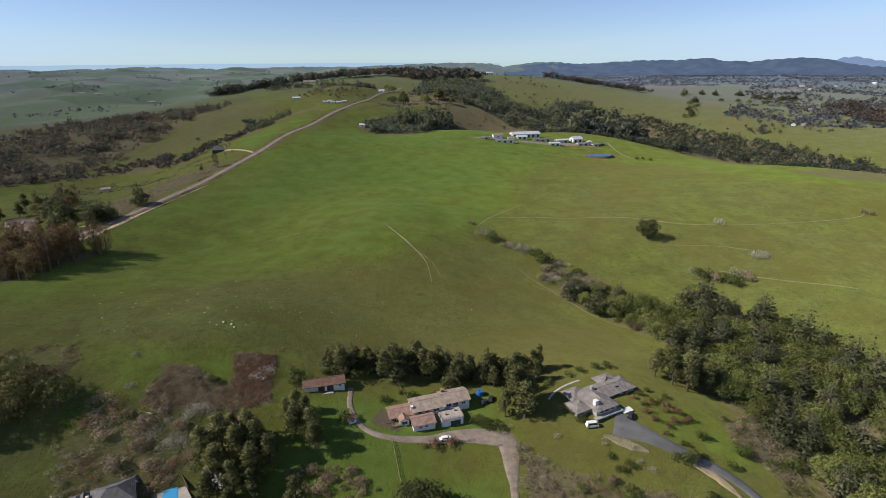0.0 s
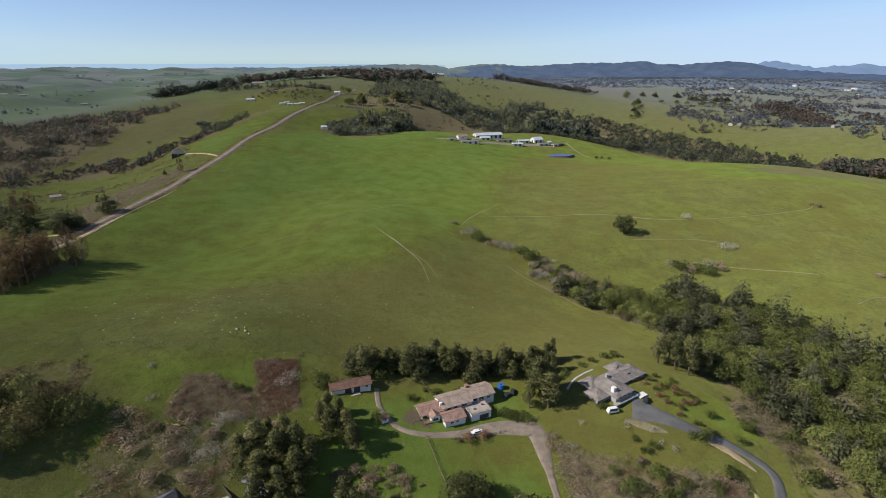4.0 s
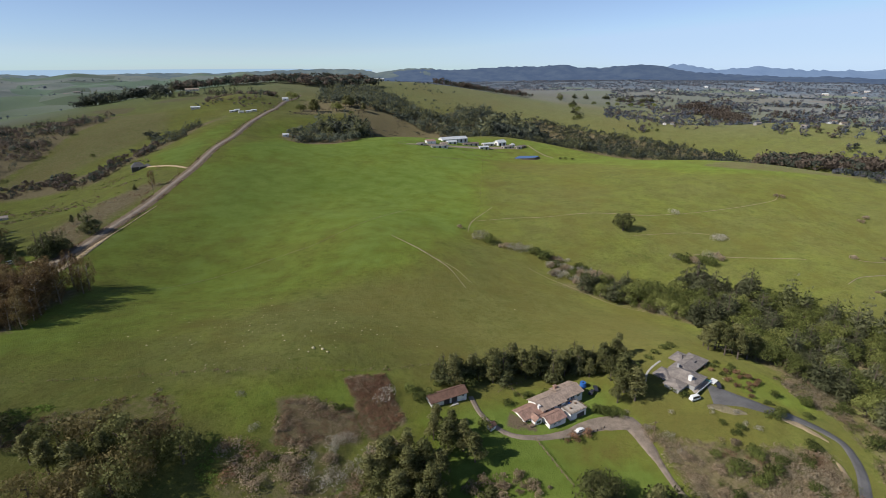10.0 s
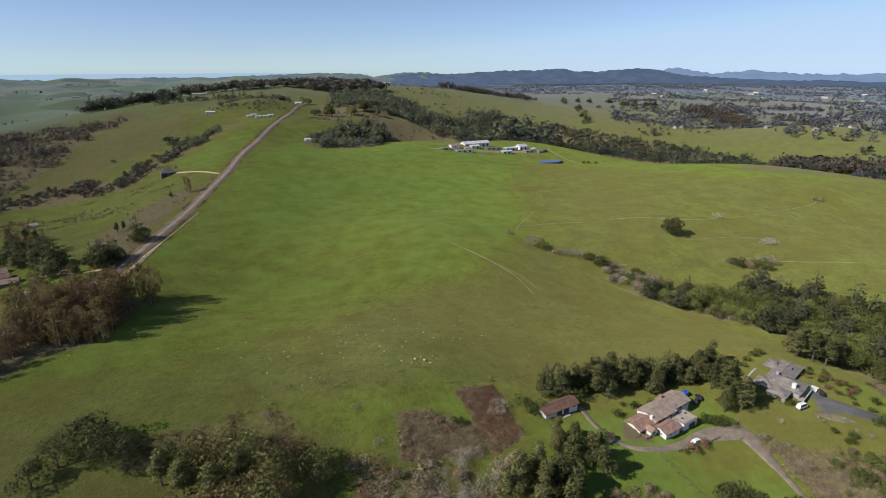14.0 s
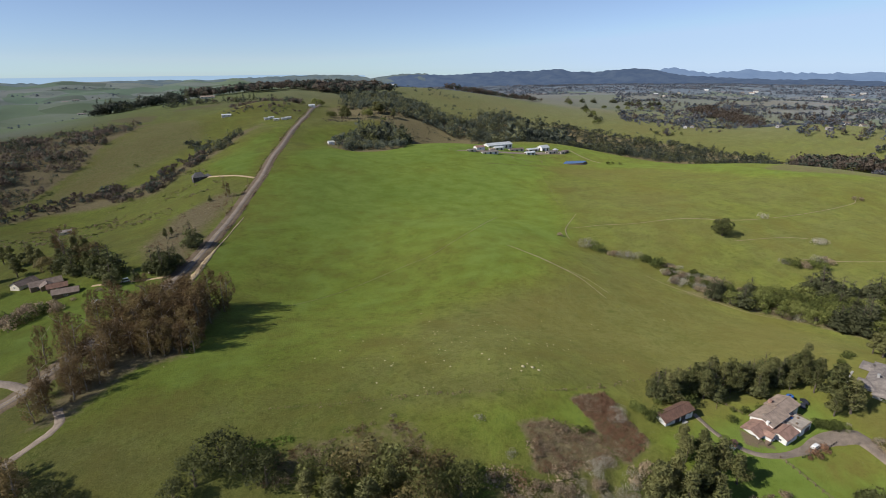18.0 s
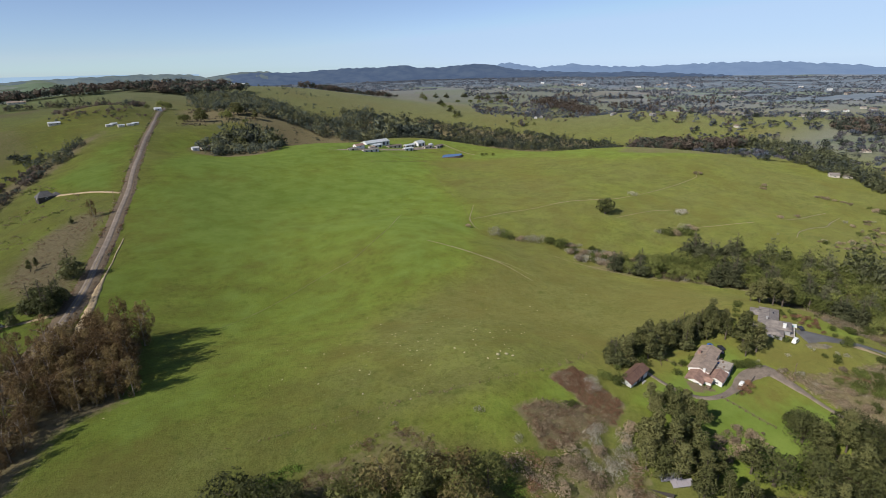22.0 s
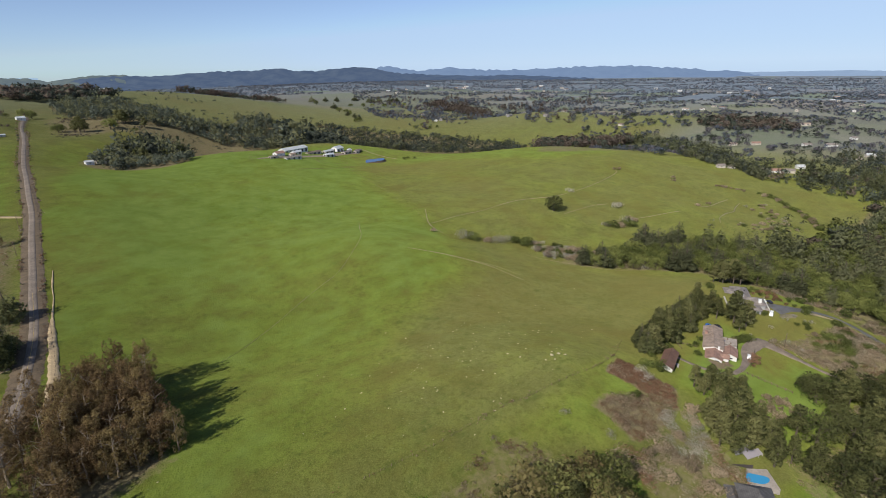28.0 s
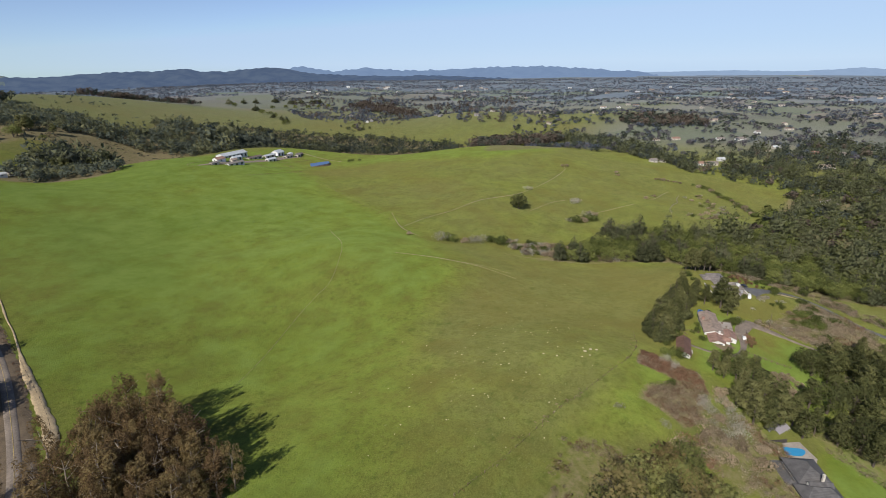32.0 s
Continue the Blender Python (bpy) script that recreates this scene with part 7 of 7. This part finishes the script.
# houses on the valley side
for x, y, rot, l, w, wall, roof, label in (
    (601, 310, -60, 16, 9, WHITE_WALL, TILE_RED, "white house with a red roof by the field"),
    (614, 296, -60, 18, 9, CREAM_WALL, SHINGLE_GREY, "pale house with a grey roof by the field"),
    (590, 322, -50, 11, 8, CREAM_WALL, TILE_PINK, "small house with a faded roof by the field"),
    (653, 291, -50, 14, 9, WHITE_WALL, SHEET_METAL, "white shed with a metal roof"),
    (491, 137, -55, 17, 10, CREAM_WALL, SHINGLE_GREY, "pale house among the ravine trees"),
    (674, 150, -60, 26, 12, CREAM_WALL, TILE_PINK, "large house with a faded tile roof"),
    (772, 138, -60, 22, 11, WHITE_WALL, SHINGLE_GREY, "white house with a grey roof"),
    (768, 170, -60, 12, 8, BRICK, TILE_RED, "red barn beside the gardens"),
    (762, 244, -50, 26, 10, CREAM_WALL, SHINGLE_GREY, "long pale house in the valley"),
    (800, 228, -50, 18, 8, CREAM_WALL, SHEET_METAL, "pale shed in the valley"),
    (884, 296, -50, 24, 10, WHITE_WALL, SHINGLE_GREY, "white house among conifers"),
    (870, 330, -50, 18, 10, WHITE_WALL, SHINGLE_GREY, "white house among conifers"),
    (829, 441, -50, 20, 10, CREAM_WALL, TILE_PINK, "pale house behind the conifer belt"),
    (847, 407, -50, 20, 10, CREAM_WALL, TILE_RED, "house with a red roof behind the conifer belt"),
    (936, 144, -55, 16, 9, WHITE_WALL, SHEET_METAL, "white house with a metal roof"),
    (997, 281, -50, 12, 12, WHITE_WALL, SHINGLE_GREY, "tall white house on the knoll"),
    (700, 470, -45, 16, 9, BRICK, TILE_RED, "orange-roofed house in the conifers"),
    (560, 372, -45, 14, 8, CREAM_WALL, SHINGLE_GREY, "pale house at the edge of the field"),
    (574, 362, -45, 12, 8, CREAM_WALL, SHINGLE_GREY, "pale house at the edge of the field"),
    (501, 142, -30, 17, 9, WHITE_WALL, SHINGLE_GREY, "white house in a clearing of the wood"),
    (300, 90, -30, 14, 8, WHITE_WALL, SHEET_METAL, "white-roofed shed deep in the wood"),
):
    cottage(x, y, rot, l * 0.8, w * 0.85, 3.4, 2.3, wall, roof, label, group="valley houses")
r2 = np.random.RandomState(77)
for i in range(80):
    a, d = radians(r2.uniform(34, 98)), r2.uniform(1250, 3100)
    x, y = -150 + d * math.sin(a), d * math.cos(a)
    s = 0.62 + d / 5200
    cottage(x, y, r2.uniform(0, 180), r2.uniform(12, 22) * s, r2.uniform(8, 11) * s, 4.5 * s, 2.2 * s, (CREAM_WALL, CREAM_WALL, GREY_WALL, WHITE_WALL)[r2.randint(4)], (SHINGLE_GREY, SHAKE, TILE_PINK, SHINGLE_GREY, SHEET_METAL)[r2.randint(5)], "far house among trees in the valley", "house", "gable", "house", "far valley houses")
for x, y in ((-1426, 2195), (-1000, 2600), (-1050, 2640), (-600, 2300), (-900, 2320), (-1250, 2450), (-1720, 2620), (-800, 2900), (-1160, 2210), (-1380, 2230)):
    far_barn(x, y, 20, 26, 12, 4, 2.5, CREAM_WALL, SHINGLE_GREY, "far pale barn in the coast valley", "coast valley farms")

# ---- pond, rocks, fences and poles ----
pond = tagged(new("pond"), "small blue farm pond with muddy banks", "pond")
bm = bmesh.new()
bm.faces.new([bm.verts.new((213 + math.cos(a) * 29 * (1 + 0.12 * math.sin(3 * a)), 759 + math.sin(a) * 13 * (1 + 0.15 * math.cos(2 * a + 1)), gz(213, 759) + 0.8)) for a in np.linspace(0, 6.2832, 40, endpoint=False)])
part("water", bm, POND, pond)
bm = bmesh.new()
rim = [[], []]
for a in np.linspace(0, 6.2832, 40, endpoint=False):
    for k, (s, dz) in enumerate(((0.97, 0.85), (1.12, None))):
        x, y = 213 + math.cos(a) * 29 * s * (1 + 0.12 * math.sin(3 * a)), 759 + math.sin(a) * 13 * s * (1 + 0.15 * math.cos(2 * a + 1))
        rim[k].append(bm.verts.new((x, y, gz(213, 759) + dz if dz else gz(x, y) - 0.2)))
for i in range(40):
    bm.faces.new((rim[0][i], rim[0][(i + 1) % 40], rim[1][(i + 1) % 40], rim[1][i]))
part("bank", bm, VERGE, pond, "brown muddy bank")

rr = np.random.RandomState(5)
rock_meshes = []
for i in range(5):
    iv, jf = ico()
    rock_meshes.append(mesh_of("rock", iv * rr.uniform(0.6, 1.1, (len(iv), 1)) * np.array([1, 0.8, 0.5]), jf, ROCK))


def rock(x, y, s):
    s *= 1.12
    ob = tagged(new("rock", rock_meshes[rr.randint(5)]), "pale lichened boulder lying in the grass", "rock", "field rocks")
    ob.matrix_basis = Matrix.LocRotScale((x, y, gz(x, y) + 0.12 * s), Euler((0, 0, rr.uniform(0, 6.28))), (s, s, s))


for x, y, s in ((-102, 222, 1.0), (-98, 221, 0.9), (-96, 219, 0.7), (-115, 236, 0.6), (-114, 230, 0.6), (-123, 255, 0.4), (-108, 221, 0.5), (-91, 254, 0.4), (-104, 219, 0.6), (-99, 224, 0.5)):
    rock(x, y, s)
for i in range(110):
    x, y = rr.normal(-120, 45), rr.normal(250, 26)
    if y > 212:
        rock(x, y, rr.uniform(0.15, 0.5))


def fence(pts, h, gap, mat, label, bars=2, r=0.07, thin=0.05):
    """A post-and-rail fence along a line on the land."""
    e = tagged(new("fence"), label, "fence")
    line = smooth_line(pts, gap)
    for k in range(bars):
        z = h * (k + 1) / (bars + 0.15)
        if thin < 0.02:                        # one strand of wire from end to end
            bm, last = bmesh.new(), None
            for a in line:
                ring = [bm.verts.new((a[0] + u * thin, a[1] + v * thin, gz(*a) + z + w * thin)) for u, v, w in ((0.9, 0.9, -0.6), (-0.9, -0.9, -0.6), (0, 0, 1.2))]
                for i in range(3 if last else 0):
                    bm.faces.new((last[i], last[i - 1], ring[i - 1], ring[i]))
                last = ring
            part("wire", bm, mat, e)
            continue
        for a, b in zip(line, line[1:]):
            bm = bmesh.new()
            limb(bm, (a[0], a[1], gz(*a) + z), (b[0], b[1], gz(*b) + z), thin, thin, 4)
            part("rail", bm, mat, e)
    post = bmesh.new()
    box(post, -r, r, -r, r, -0.3, h)
    pm = bpy.data.meshes.new("post")
    post.to_mesh(pm)
    post.free()
    pm.materials.append(mat)
    for a in line:
        o = new("post", pm)
        o.parent, o.location = e, (a[0], a[1], gz(*a))


fence([(-202, 222), (-178, 218), (-150, 215), (-133, 211), (-105, 207), (-90, 206), (-71, 208), (-60, 212), (-48, 216)], 1.2, 4.0, WOOD, "weathered wire fence along the foot of the field", 3, 0.055, 0.008)
fence([(-20, 167), (-18, 160), (-16, 152), (-14, 146)], 1.3, 2.2, WOOD, "wooden paddock fence running down the meadow", 3, 0.11)
fence([(-10, 166), (-2, 167), (6, 168.5), (12, 170)], 1.0, 1.6, DARK_WOOD, "dark low rail fence beside the drive", 2, 0.1)
fence([(-26, 194), (-20, 199), (-12, 201)], 1.2, 2.5, WOOD, "wooden garden fence behind the ranch house")
fence([(-16, 190), (-20, 199)], 1.2, 2.5, WOOD, "wooden garden fence behind the ranch house")
fence([(-274, 330), (-258, 372), (-248, 432), (-238, 500), (-226, 575), (-214, 650), (-206, 720)], 1.3, 5.0, DARK_WOOD, "dark wire fence between road and field", 3, 0.07, 0.012)

fence([(45, 457), (65, 497), (75, 530), (92, 580), (120, 660), (138, 715)], 1.2, 6.0, WOOD, "weathered wire fence dividing the pasture", 2, 0.06, 0.008)
for pts in ([(30, 765), (60, 762), (100, 764), (140, 768)], [(30, 765), (34, 778), (70, 784)], [(150, 782), (190, 780), (240, 790)], [(60, 700), (110, 702), (150, 712)], [(120, 760), (122, 742), (160, 740), (162, 762)]):
    fence(pts, 1.4, 5.0, WOOD, "weathered wooden cattle pen beside the dairy farm", 2, 0.1, 0.05)


def pole(x, y, h, arm=True):
    e = Frame("utility_pole", x, y, rr.uniform(-20, 20), "tall weathered wooden utility pole", "pole", "utility poles").e
    bm = bmesh.new()
    limb(bm, (0, 0, -0.8), (0, 0, h), 0.17, 0.11, 8)
    part("shaft", bm, WOOD, e)
    if arm:
        part("crossarm", boxed(-1.1, 1.1, -0.06, 0.06, h - 0.8, h - 0.66), WOOD, e)
        for k in (-0.95, 0.95):
            bm = bmesh.new()
            limb(bm, (k, 0, h - 0.66), (k, 0, h - 0.46), 0.05, 0.04, 6)
            part("insulator", bm, CONCRETE, e)


for x, y in ((28, 160), (-275, 404), (-262, 470), (-243, 560), (-232, 620), (38, 122), (-20, 116)):
    pole(x, y, 10)
for x, y, h in ((-347, 362, 6), (-344, 372, 6.5), (-340, 380, 6.5), (-334, 376, 6), (-330, 384, 5.5), (-338, 366, 6), (-350, 370, 6), (-326, 378, 5), (-344, 386, 6), (-354, 378, 6), (-360, 372, 6), (-366, 380, 6), (-358, 364, 5), (-372, 372, 6), (-336, 374, 5), (-310, 396, 2.5), (-316, 392, 2.2), (-322, 390, 2), (-300, 372, 1.6), (-298, 366, 1.4)):
    plant_shrub(rnd, "green_shrub" if rnd.uniform() < 0.25 else "brush_shrub", x, y, h * 1.55, "large dull bush on the roadside lawn", "lawn_bush", 0.95)
ribbon("garden_drive", [(-270, 398), (-283, 398), (-300, 404), (-318, 410)], 2.6, SAND, "pale drive to the brown wooden house", 0.12, 0.06, category="drive", seed=14)
